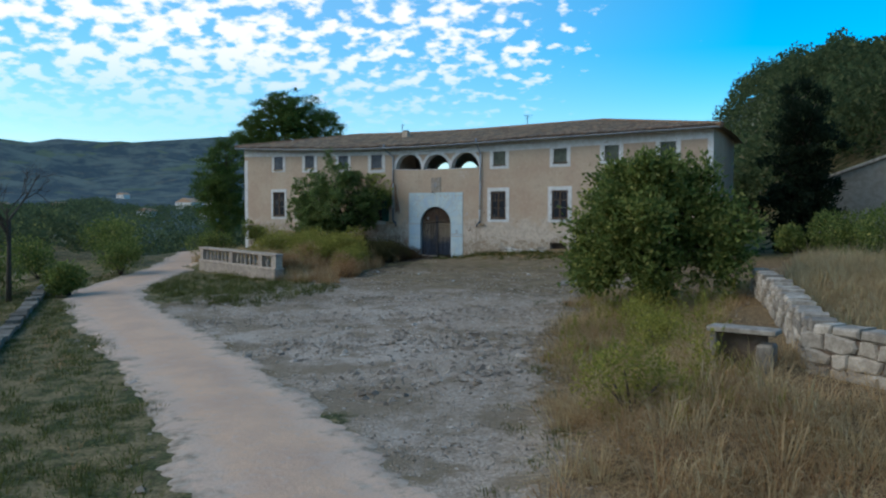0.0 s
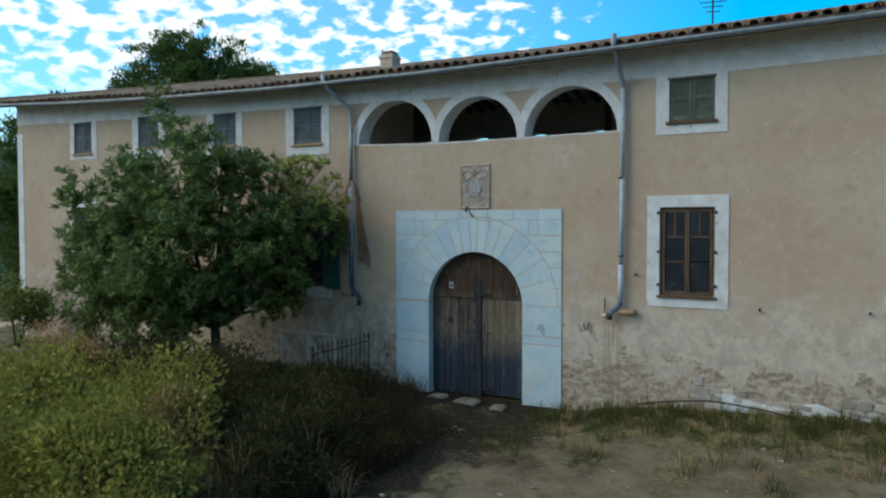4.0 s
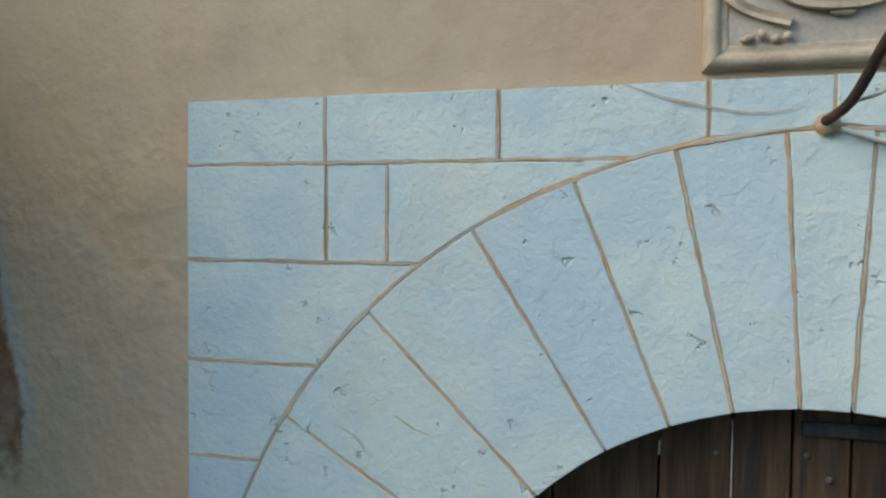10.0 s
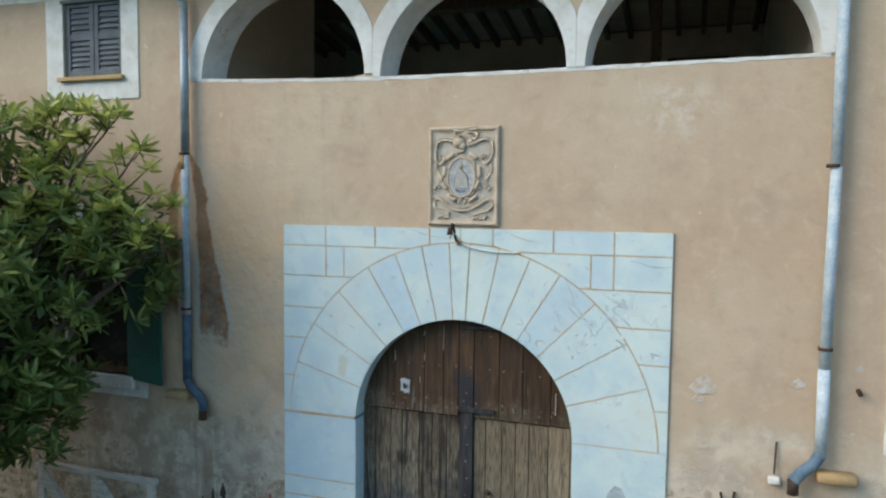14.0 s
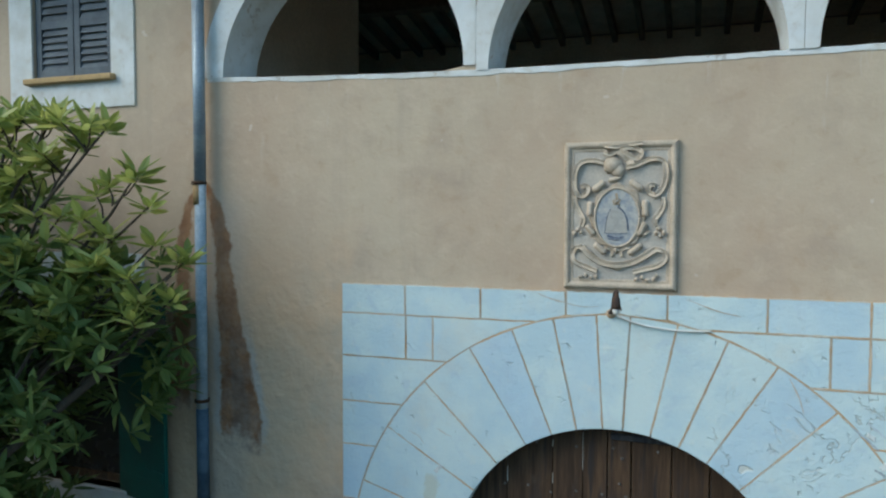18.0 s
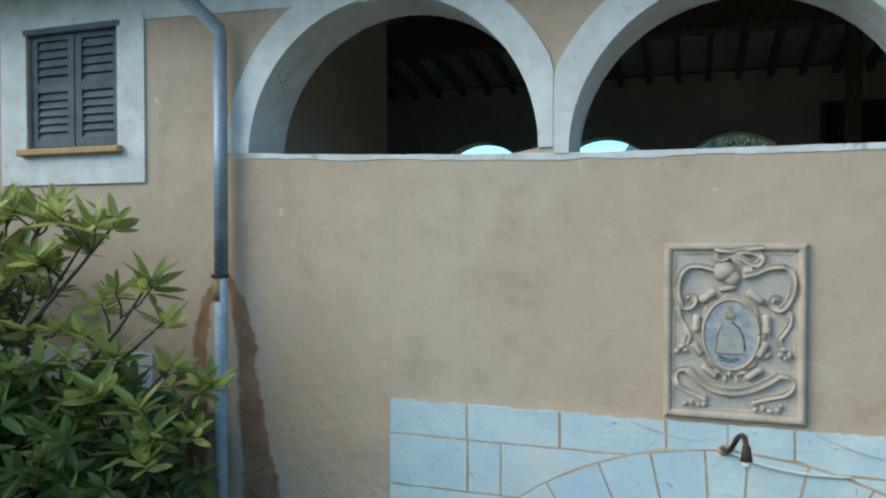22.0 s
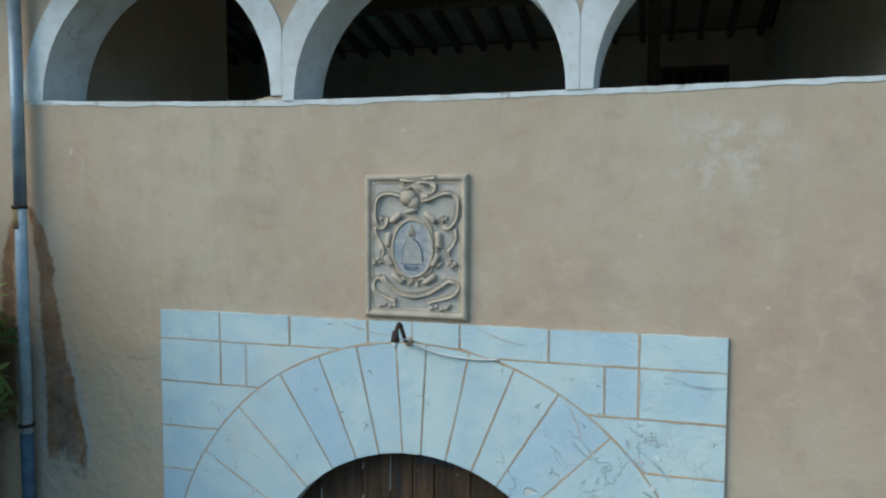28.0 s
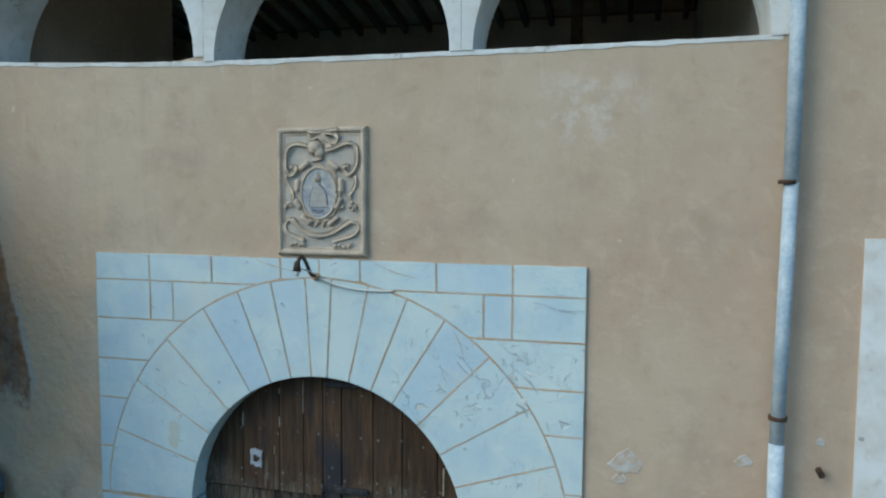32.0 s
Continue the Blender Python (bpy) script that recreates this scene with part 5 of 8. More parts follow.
for z, xs in ((1.985, np.linspace(-0.98, 0.98, 17)), (1.925, np.linspace(-0.94, 0.94, 18)), (1.855, np.linspace(-0.99, 1.0, 15)), (2.31, np.linspace(-0.72, 0.72, 10)), (2.64, np.linspace(-0.5, 0.5, 5)), (1.5, np.linspace(-0.95, 0.95, 12)), (1.1, np.linspace(0.15, 1.0, 6)), (0.55, np.linspace(-0.95, 1.0, 9))):
    for x in xs:
        zz, xx = z + float(rng.uniform(-0.02, 0.02)), x + float(rng.uniform(-0.015, 0.015))
        s = [(xx + 0.0105 * math.cos(a), DY - 0.006, zz + 0.0105 * math.sin(a)) for a in np.linspace(0, 2 * PI, 7)[:6]]
        studs.append((s + [(xx, DY - 0.014, zz)], [(i, (i + 1) % 6, 6) for i in range(6)]))
for i in range(16):
    xx, zz = 0.03 + 0.012 * (i % 2), 0.1 + i * 0.165
    s = [(xx + 0.011 * math.cos(a), DY - 0.013, zz + 0.011 * math.sin(a)) for a in np.linspace(0, 2 * PI, 7)[:6]]
    studs.append((s + [(xx, DY - 0.028, zz)], [(k, (k + 1) % 6, 6) for k in range(6)]))
PAPER = plain("torn_white_paper", (0.50, 0.54, 0.58), (0.30, 0.34, 0.38), 45, 60, 0.9)
STUD = plain("bright_worn_studs", (0.25, 0.23, 0.21), (0.10, 0.09, 0.08), 30, 80, 0.6, metal=0.2)
tagged(door_part("studs", joined(*studs), STUD, "rows of worn iron studs"), kind="stuff")
door_part("lock_plate", tube([(0.25, DY + 0.0, 1.138), (0.25, DY - 0.012, 1.138)], 0.026, 10), IRON, "round iron lock plate")
mesh_ob = door_part("notice", prism([(-0.648, 2.03), (-0.635, 2.045), (-0.60, 2.018), (-0.575, 2.03), (-0.556, 2.012), (-0.55, 2.06), (-0.557, 2.10), (-0.545, 2.15), (-0.575, 2.155), (-0.61, 2.168), (-0.65, 2.155), (-0.645, 2.10)], DY - 0.012, DY + 0.0, 0.002), PAPER, "torn pale paper notice")
door_part("notice_mark", prism([(-0.622, 2.07), (-0.60, 2.06), (-0.575, 2.075), (-0.565, 2.105), (-0.59, 2.10), (-0.60, 2.125), (-0.618, 2.115)], DY - 0.015, DY - 0.011), IRON, "dark blot on the notice")
tagged(mesh("doorstep", *prism([(-1.05, -0.6), (1.05, -0.6), (1.05, -0.225), (-1.05, -0.225)], -0.30, 0.5, 0.02), LIME), "worn stone doorstep below the door", "step", kind="structure")

# ---- windows ----


def framed(ox0, ox1, oz0, oz1, t, y0, y1):
    return holed(rect(ox0, ox1, oz0, oz1), [ccw_hole(rect(ox0 + t, ox1 - t, oz0 + t, oz1 - t))], y0, y1)


def louvre_leaf(win, x0, x1, z0, z1, y, mat, fixed=True, missing=0.0):
    leaf = part("shutter", framed(x0, x1, z0, z1, 0.055, y, y + 0.035), mat, win)
    zm = z0 + (z1 - z0) * 0.52
    part("mid_rail", box(x0 + 0.055, x1 - 0.055, y + 0.002, y + 0.033, zm - 0.03, zm + 0.03), mat, leaf)
    slat = None
    for za, zb in ((z0 + 0.055, zm - 0.03), (zm + 0.03, z1 - 0.055)):
        n = max(3, int((zb - za) / 0.052))
        for i in range(n):
            if rng.random() < missing:
                continue
            z = za + (i + 0.5) * (zb - za) / n
            h = (zb - za) / n * 0.52
            V = [(x0 + 0.057, y + 0.002, z - h), (x1 - 0.057, y + 0.002, z - h), (x1 - 0.057, y + 0.030, z + h), (x0 + 0.057, y + 0.030, z + h)]
            V += [(a, b + 0.006, c) for a, b, c in V]
            part("slat", (V, [(0, 1, 2, 3), (7, 6, 5, 4), (0, 4, 5, 1), (3, 2, 6, 7)]), mat, leaf)
    return leaf


for i, (x0, x1, z0, z1, a, b, c, d, kind) in enumerate(WINDOWS):
    win = empty("window_%d" % (i + 1), (0, 0, 0))
    text = {"green": "small upper window with closed faded green louvred shutters", "grey": "small upper window with closed grey louvred shutters", "brown": "tall window with bare brown wooden casements and dark panes",
            "broken": "tall window with dark broken louvred shutters", "open": "dark window behind the tree with an open bright green shutter"}[kind]
    tagged(win, text + " in a white surround", "window", kind="structure")
    part("surround", holed(rect(x0, x1, z0, z1), [ccw_hole(rect(a, b, c, d))], -0.016, 0.0), WHITE, win, "whitewashed surround")
    part("backing", box(a - 0.05, b + 0.05, 0.36, 0.40, c - 0.05, d + 0.05), INNER, win)
    if kind in ("green", "grey"):
        mt = SHUTTER if kind == "green" else SHUTTER_GREY
        mx = (a + b) / 2
        louvre_leaf(win, a + 0.012, mx - 0.004, c + 0.02, d - 0.012, 0.02, mt)
        louvre_leaf(win, mx + 0.004, b - 0.012, c + 0.02, d - 0.012, 0.024, mt)
        part("lintel_strip", box(a - 0.03, b + 0.03, -0.02, 0.06, d - 0.03, d + 0.015, 0.005), mt, win)
        part("sill", box(a - 0.05, b + 0.05, -0.07, 0.1, c - 0.045, c + 0.002, 0.008), BRICK if kind == "grey" else FRAMEWOOD, win, "ochre clay sill")
    elif kind == "brown":
        mx = (a + b) / 2
        part("frame", framed(a, b, c, d, 0.045, 0.05, 0.11), DARKWOOD, win)
        for s0, s1 in ((a + 0.05, mx - 0.004), (mx + 0.004, b - 0.05)):
            cs = part("casement", framed(s0, s1, c + 0.05, d - 0.05, 0.036, 0.035, 0.085), FRAMEWOOD, win)
            for f in ((0.38, 0.68) if s0 < mx - 0.1 else (0.68,)):
                zz = c + 0.05 + (d - c - 0.1) * f
                part("glazing_bar", box(s0 + 0.036, s1 - 0.036, 0.037, 0.083, zz - 0.016, zz + 0.016), FRAMEWOOD, cs)
            part("glazing_bar", box((s0 + s1) / 2 - 0.012, (s0 + s1) / 2 + 0.012, 0.045, 0.075, c + 0.066 + (d - c - 0.1) * 0.68, d - 0.086), FRAMEWOOD, cs)
            for f0, f1 in ((0, 0.38), (0.38, 0.68), (0.68, 1)):
                part("pane", box(s0 + 0.045, s1 - 0.045, 0.058, 0.063, c + 0.07 + (d - c - 0.14) * f0 + 0.012, c + 0.07 + (d - c - 0.14) * f1 - 0.012), GLASS, cs)
            for k in range(3):
                zz = d - 0.16 - 0.05 * k
                part("slat", box(s0 + 0.05, s1 - 0.05, 0.088, 0.094, zz, zz + 0.03), FRAMEWOOD, cs)
        part("sill", box(a - 0.04, b + 0.04, -0.06, 0.1, c - 0.03, c + 0.012, 0.006), FRAMEWOOD, win, "bare wooden sill")
        for zz in (c + 0.2, (c + d) / 2, d - 0.1):
            for xx in (a - 0.02, b + 0.02):
                part("hinge_pin", box(xx - 0.02, xx + 0.02, -0.05, 0.0, zz - 0.025, zz + 0.025, 0.006), IRON, win)
    elif kind == "broken":
        mx = (a + b) / 2
        louvre_leaf(win, a + 0.012, mx - 0.006, c + 0.02, d - 0.012, 0.03, SHUTDARK, missing=0.4)
        louvre_leaf(win, mx + 0.006, b - 0.012, c + 0.02, d - 0.012, 0.035, SHUTDARK, missing=0.4)
        part("sill", box(a - 0.04, b + 0.04, -0.05, 0.1, c - 0.04, c + 0.01, 0.006), SHUTDARK, win)
        for zz in (c + 0.3, (c + d) / 2, d - 0.3):
            for xx in (a - 0.02, b + 0.02):
                part("hinge_pin", box(xx - 0.02, xx + 0.02, -0.05, 0.0, zz - 0.025, zz + 0.025, 0.006), IRON, win)
    else:
        part("frame", framed(a, b, c, d, 0.06, 0.1, 0.16), FRAMEWOOD, win)
        part("pane", box(a + 0.05, b - 0.05, 0.12, 0.126, c + 0.05, d - 0.05), GLASS, win)
        m = box(0, 0.58, 0, 0.035, c - 0.03, d, 0.004)
        lf = part("shutter", moved(m, pose(b + 0.01, -0.03, 0, 0, 0, -14)), BRIGHTGREEN, win, "bright green wooden shutter leaf")
        for f in (0.12, 0.5, 0.88):
            zz = c + (d - c) * f
            part("batten", moved(box(0.02, 0.56, -0.012, 0.0, zz - 0.04, zz + 0.04, 0.003), pose(b + 0.01, -0.03, 0, 0, 0, -14)), BRIGHTGREEN, lf)
        part("sill", box(a - 0.1, b + 0.1, -0.06, 0.1, c - 0.14, c, 0.008), WHITE, win, "whitewashed sill")
for x0, x1, z0, z1 in VENTS:
    v = empty("cellar_vent", (0, 0, 0))
    tagged(v, "low dark cellar opening at the foot of the facade", "vent", "cellar openings")
    part("back", box(x0 - 0.05, x1 + 0.05, 0.34, 0.38, z0 - 0.05, z1 + 0.05), DARKWOOD, v)
    part("sill", box(x0 - 0.02, x1 + 0.02, 0.0 - 0.02, 0.38, z0 - 0.06, z0, 0.01), BRICK, v)
    part("mesh_bar", box(x0, x1, 0.1, 0.12, (z0 + z1) / 2 - 0.01, (z0 + z1) / 2 + 0.01), IRON, v)

# ---- roof tiles and chimney ----


def tile_mesh(r0=0.095, r1=0.078, ln=0.44):
    V, F = [], []
    for r, y, z in ((r0, 0.0, 0.0), (r0 - 0.016, 0.0, 0.0), (r1, ln, 0.02)):
        for k in range(7):
            a = PI * k / 6
            V.append((r * math.cos(a), y, z + r * math.sin(a)))
    for k in range(6):
        F += [(k + 1, k, 14 + k, 15 + k), (k, k + 1, 8 + k, 7 + k)]
    return V, F


TV, TF = tile_mesh()
tile_data = bpy.data.meshes.new("roof_tile")
tile_data.from_pydata(TV, [], TF)
tile_data.materials.append(ROOFTILE)
slope = math.degrees(math.atan(PITCH))
rest = []
cols = int((ex1 - ex0) / 0.215)
for i in range(cols):
    x = ex0 + 0.12 + i * 0.215
    for j in range(23):
        y = -0.56 + j * 0.335
        a, b = hip(y)
        if not a + 0.05 < x < b - 0.05 or y > RIDGE_Y - 0.1:
            continue
        jx, jy, jr = rng.uniform(-0.02, 0.02), rng.uniform(-0.04, 0.04), rng.uniform(-4, 4)
        m = pose(x + jx, y + jy, roof_z(x, y) + 0.012 - 0.02 * math.sin(x * 0.7), slope - 2.0, 0, jr)
        if j == 0 or (j == 1 and -8 < x < 16):
            ob = new("roof_tile", tile_data)
            ob.parent = roof
            ob.matrix_basis = m
        else:
            rest.append(m)
TA = np.array(TV)
big = np.concatenate([TA @ np.array(m.to_3x3()).T + np.array(m.translation) for m in rest])
bf = [tuple(i + 21 * k for i in f) for k in range(len(rest)) for f in TF]
ROOFISLE = Nodes("clay_tiles_upslope")
_r = ROOFISLE.geo.outputs["Random Per Island"]
_c = ROOFISLE.mix(_r, (0.24, 0.16, 0.10), (0.46, 0.30, 0.17))
_c = ROOFISLE.mix(ROOFISLE.map(ROOFISLE.noise(1.3, 5), 0.45, 0.65, 0, 0.6), _c, (0.20, 0.17, 0.12))
ROOFISLE.done(_c, 0.9, ROOFISLE.noise(30, 4), 0.4, 0.006)
tagged(part("tiles", (big.tolist(), bf), ROOFISLE.m, roof, "weathered clay barrel tiles up the slope"), kind="stuff")
for (xa, ya), (xb, yb) in (((ex0, -0.5), (rx0, RIDGE_Y)), ((ex1, -0.5), (rx1, RIDGE_Y)), ((rx0, RIDGE_Y), (rx1, RIDGE_Y))):
    n = int(math.hypot(xb - xa, yb - ya) / 0.4)
    caps = []
    for k in range(n):
        t0, t1 = k / n, (k + 1.15) / n
        p0, p1 = (xa + (xb - xa) * t0, ya + (yb - ya) * t0), (xa + (xb - xa) * t1, ya + (yb - ya) * t1)
        caps.append(tube([(*p0, roof_z(*p0) + 0.03), (*p1, roof_z(p1[0], min(p1[1], RIDGE_Y)) + 0.04)], [0.13, 0.11], 9))
    part("hip_tiles" if ya < 0 else "ridge_tiles", joined(*caps), ROOFTILE, roof, "mortared row of ridge tiles")

chimney = empty("chimney", (-3.95, 3.0, 7.22))
tagged(chimney, "small square plastered chimney on the tiled roof", "chimney")
for nm, m, mt in (("shaft", box(-0.2, 0.2, -0.2, 0.2, -0.4, 0.6, 0.02), CREST), ("collar", box(-0.225, 0.225, -0.225, 0.225, 0.48, 0.54, 0.015), CREST), ("cap", box(-0.16, 0.16, -0.16, 0.16, 0.6, 0.69, 0.02), ROOFTILE)):
    part(nm, m, mt, chimney)


def antenna(x, y, z0, z1, arms, label):
    ob = empty("tv_antenna", (x, y, z0))
    tagged(ob, label, "antenna")
    part("mast", tube([(0, 0, 0), (0, 0, z1 - z0)], 0.022, 6), IRON, ob)
    for h, ln in arms:
        part("arm", tube([(-ln, 0, z1 - z0 - h), (ln, 0.1, z1 - z0 - h)], 0.012, 5), IRON, ob)


antenna(3.78, 5.2, 7.9, 8.72, [(0.05, 0.3), (0.16, 0.22), (0.28, 0.16)], "thin television aerial on the tiled roof")
antenna(-5.9, 5.6, 7.6, 8.75, [(0.1, 0.1)], "bare thin mast on the roof ridge")

# ---- carved arms above the door ----
crest = empty("coat_of_arms", (0, 0, 3.672))
tagged(crest, "carved sandstone coat of arms in a moulded frame above the door", "relief")


def crest_part(name, m, mat, label=""):
    o = part(name, m, mat, crest, label)
    o.matrix_parent_inverse = Matrix.Translation((0, 0, -3.672))
    return o


def cu(px, py):
    return CX0 + px / 618 * (CX1 - CX0), CZ1 - (py - 100 - px / 618 * (py - 100) * 0.018) / 825 * (CZ1 - CZ0)


CX0, CX1, CZ0, CZ1 = -0.318, 0.360, 3.672, 4.578
crest_part("panel", prism(rect(CX0 + 0.03, CX1 - 0.03, CZ0 + 0.03, CZ1 - 0.03), -0.018, -0.001), CREST_BACK)
ROLL = ((0.0, -0.001), (0.002, -0.022), (0.010, -0.036), (0.022, -0.042), (0.034, -0.037), (0.041, -0.026), (0.044, -0.021), (0.052, -0.024), (0.060, -0.022), (0.064, -0.016))
corners = [(CX0, CZ0, 1, 1), (CX1, CZ0, -1, 1), (CX1, CZ1, -1, -1), (CX0, CZ1, 1, -1)]
for a, b in zip(corners, corners[1:] + corners[:1]):
    V, F, n = [], [], 12
    for q in range(n + 1):
        for w, yy in ROLL:
            u = q / n
            V.append((a[0] + a[2] * w + (b[0] + b[2] * w - a[0] - a[2] * w) * u, yy + 0.0025 * math.sin(q * 2.7 + a[0] * 9), a[1] + a[3] * w + (b[1] + b[3] * w - a[1] - a[3] * w) * u))
    m = len(ROLL)
    for q in range(n):
        for w in range(m - 1):
            F.append((q * m + w, (q + 1) * m + w, (q + 1) * m + w + 1, q * m + w + 1))
    crest_part("moulding", (V, F, True), CREST)


def ribbon(pts, w=0.018, lift_y=-0.046, name="scroll"):
    P = spline([(*cu(*p), 0) for p in pts], 5)
    V, F = [], []
    for i, p in enumerate(P):
        d = (P[min(i + 1, len(P) - 1)] - P[max(i - 1, 0)]).normalized()
        s = Vector((-d.y, d.x, 0))
        yy = lift_y - 0.006 * math.sin(i * 0.55)
        for u, yo in ((-1.15, 0.006), (-1.0, 0.0), (0.0, 0.005), (1.0, 0.0), (1.15, 0.006)):
            q = p + s * (u * w)
            V.append((q.x, yy + yo, q.y))
        for u in (1, -1):
            q = p + s * (u * w * 0.9)
            V.append((q.x, -0.016, q.y))
    for i in range(len(P) - 1):
        for k in range(7):
            a, b = i * 7 + k, i * 7 + (k + 1) % 7
            F.append((a, b, b + 7, a + 7))
    F += [tuple(reversed(range(7))), tuple(range(len(V) - 7, len(V)))]
    crest_part(name, (V, F), CREST)


def lump(px, py, sx, sz, rot=0.0, yy=0.03, name="leaf_boss"):
    x, z = cu(px, py)
    bm = bmesh.new()
    bmesh.ops.create_icosphere(bm, subdivisions=2, radius=1)
    for v in bm.verts:
        n = 1 + 0.16 * math.sin(v.co.x * 5 + px) * math.cos(v.co.z * 6 + py)
        a, b = v.co.x * sx * n * 0.82, v.co.z * sz * n * 0.82
        v.co = Vector((x + a * math.cos(rot) - b * math.sin(rot), -0.03 + v.co.y * yy * 0.8, z + a * math.sin(rot) + b * math.cos(rot)))
    bm.verts.index_update()
    m = [tuple(v.co) for v in bm.verts], [tuple(v.index for v in f.verts) for f in bm.faces], True
    bm.free()
    crest_part(name, m, CREST)


def roll(px, py, ln, r, turn, name="scroll_roll"):
    """A short rolled-up end of the strapwork."""
    x, z = cu(px, py)
    dx, dz = ln * 0.5 * math.cos(turn), ln * 0.5 * math.sin(turn)
    crest_part(name, tube([(x - dx, -0.034, z - dz), (x - dx * 0.7, -0.036, z - dz * 0.7), (x, -0.034, z), (x + dx * 0.7, -0.036, z + dz * 0.7), (x + dx, -0.034, z + dz)], [r * 0.75, r, r * 0.82, r, r * 0.7], 9), CREST)


ox, oz = cu(297, 526)


def ellipse(rx, rz, n=40, wave=0.0):
    return [(ox + rx * (1 + wave * math.cos(8 * 2 * PI * k / n)) * math.cos(2 * PI * k / n), oz + rz * (1 + wave * math.cos(8 * 2 * PI * k / n)) * math.sin(2 * PI * k / n)) for k in range(n)]


# ribbons that hang from the helmet, curl and trail at both sides
ribbon([(228, 222), (165, 205), (105, 212), (72, 250), (60, 310), (66, 365), (90, 402), (122, 396), (138, 366), (122, 344), (98, 352)], 0.0135)
ribbon([(345, 248), (400, 236), (450, 212), (505, 204), (542, 222), (556, 275), (548, 340), (520, 392), (488, 402), (464, 378), (474, 348), (498, 350)], 0.0135)
ribbon([(62, 400), (70, 450), (95, 500), (112, 535), (100, 575)], 0.012, -0.036)
ribbon([(540, 415), (542, 465), (520, 510), (498, 540), (506, 575)], 0.012, -0.036)
for q in ((82, 590, 0.020, 0.016, 0.3), (62, 612, 0.016, 0.02, 0.0), (100, 606, 0.014, 0.012, 0.4), (520, 590, 0.022, 0.016, -0.3), (546, 612, 0.014, 0.022, 0.2), (505, 615, 0.014, 0.014, 0.0), (528, 632, 0.012, 0.014, 0.3)):
    lump(*q, 0.018)
# helmet with its knotted crest
lump(268, 232, 0.072, 0.062, 0.2, 0.045, "helmet")
lump(300, 262, 0.05, 0.05, -0.5, 0.035, "helmet")
lump(284, 312, 0.056, 0.018, 0.25, 0.022, "helmet_collar")
ribbon([(222, 160), (255, 176), (300, 152), (345, 140), (400, 146), (424, 172), (404, 200), (366, 188), (330, 160)], 0.013)
ribbon([(226, 126), (290, 134), (350, 124), (430, 116)], 0.012, -0.05)
ribbon([(306, 158), (338, 188), (362, 212), (372, 238)], 0.020)
ribbon([(322, 158), (360, 178), (392, 205)], 0.012)
# strapwork round the oval
crest_part("cartouche", prism(ellipse(0.158, 0.205, 48, 0.055), -0.034, -0.017, 0.008), CREST)
for q in ((196, 350, 0.085, 0.022, 0.65), (398, 348, 0.085, 0.022, -0.65), (148, 476, 0.085, 0.021, 1.5), (448, 476, 0.095, 0.021, 1.62), (152, 596, 0.07, 0.02, -0.9), (432, 592, 0.085, 0.02, 1.1), (206, 700, 0.085, 0.019, -0.7), (396, 704, 0.095, 0.019, 0.65)):
    roll(*q)
ribbon([(168, 610), (180, 640), (160, 630)], 0.008, -0.036)
ribbon([(430, 630), (455, 610), (470, 600)], 0.008, -0.036)
ribbon([(226, 694), (256, 700), (272, 722), (262, 742)], 0.008, -0.038)
ribbon([(366, 694), (334, 700), (316, 722), (328, 742)], 0.008, -0.038)
lump(293, 706, 0.012, 0.03, 0, 0.02)
# banner below with folded ends, and small feet
ribbon([(106, 688), (150, 735), (212, 776), (290, 791), (368, 782), (440, 746), (502, 704)], 0.017, -0.044, "banner")
ribbon([(106, 688), (66, 698), (50, 738), (68, 772), (122, 800), (190, 826)], 0.013, -0.038, "banner_fold")
ribbon([(502, 704), (546, 716), (556, 758), (520, 794), (452, 814), (385, 832)], 0.013, -0.038, "banner_fold")
for q in ((98, 858, 0.022, 0.011, 0.2), (128, 850, 0.014, 0.018, 0.3), (158, 862, 0.016, 0.013, 0), (184, 858, 0.014, 0.016, 0.4), (404, 872, 0.016, 0.014, 0), (436, 862, 0.014, 0.018, 0.2), (464, 876, 0.02, 0.012, 0), (498, 868, 0.018, 0.014, 0.3), (512, 850, 0.012, 0.014, 0.1)):
    lump(*q, 0.018, "claw")
lump(298, 812, 0.04, 0.012, 0, 0.012)
crest_part("oval_rim", tube([(x, -0.040, z) for x, z in ellipse(0.132, 0.178) + ellipse(0.132, 0.178)[:1]], 0.008, 6), CREST)
crest_part("oval_tile", prism(ellipse(0.128, 0.174), -0.039, -0.025, 0.004), TILE_BLUE, "glazed pale blue-grey oval tile")
crest_part("painted_bell", prism([cu(*p) for p in ((232, 612), (355, 612), (352, 560), (336, 510), (318, 476), (290, 465), (262, 478), (245, 520), (236, 565))], -0.0415, -0.038), FILLERTILE, "pale bell-shaped painted figure")
for pts, w in (([(302, 468), (335, 498), (352, 545), (358, 600)], 0.0045), ([(262, 478), (243, 525), (232, 612)], 0.0022), ([(246, 626), (285, 640), (335, 636)], 0.006), ([(252, 645), (285, 652), (310, 650)], 0.0035), ([(235, 614), (295, 618), (355, 614)], 0.002)):
    P = spline([(*cu(*p), 0) for p in pts], 5)
    V = []
    for n, p in enumerate(P):
        d = (P[min(n + 1, len(P) - 1)] - P[max(n - 1, 0)]).normalized()
        V += [(p.x - d.y * w, -0.0425, p.y + d.x * w), (p.x + d.y * w, -0.0425, p.y - d.x * w)]
    crest_part("painted_line", (V, [(2 * n, 2 * n + 1, 2 * n + 3, 2 * n + 2) for n in range(len(P) - 1)]), BLUE_DARK, "dark blue painted stroke")
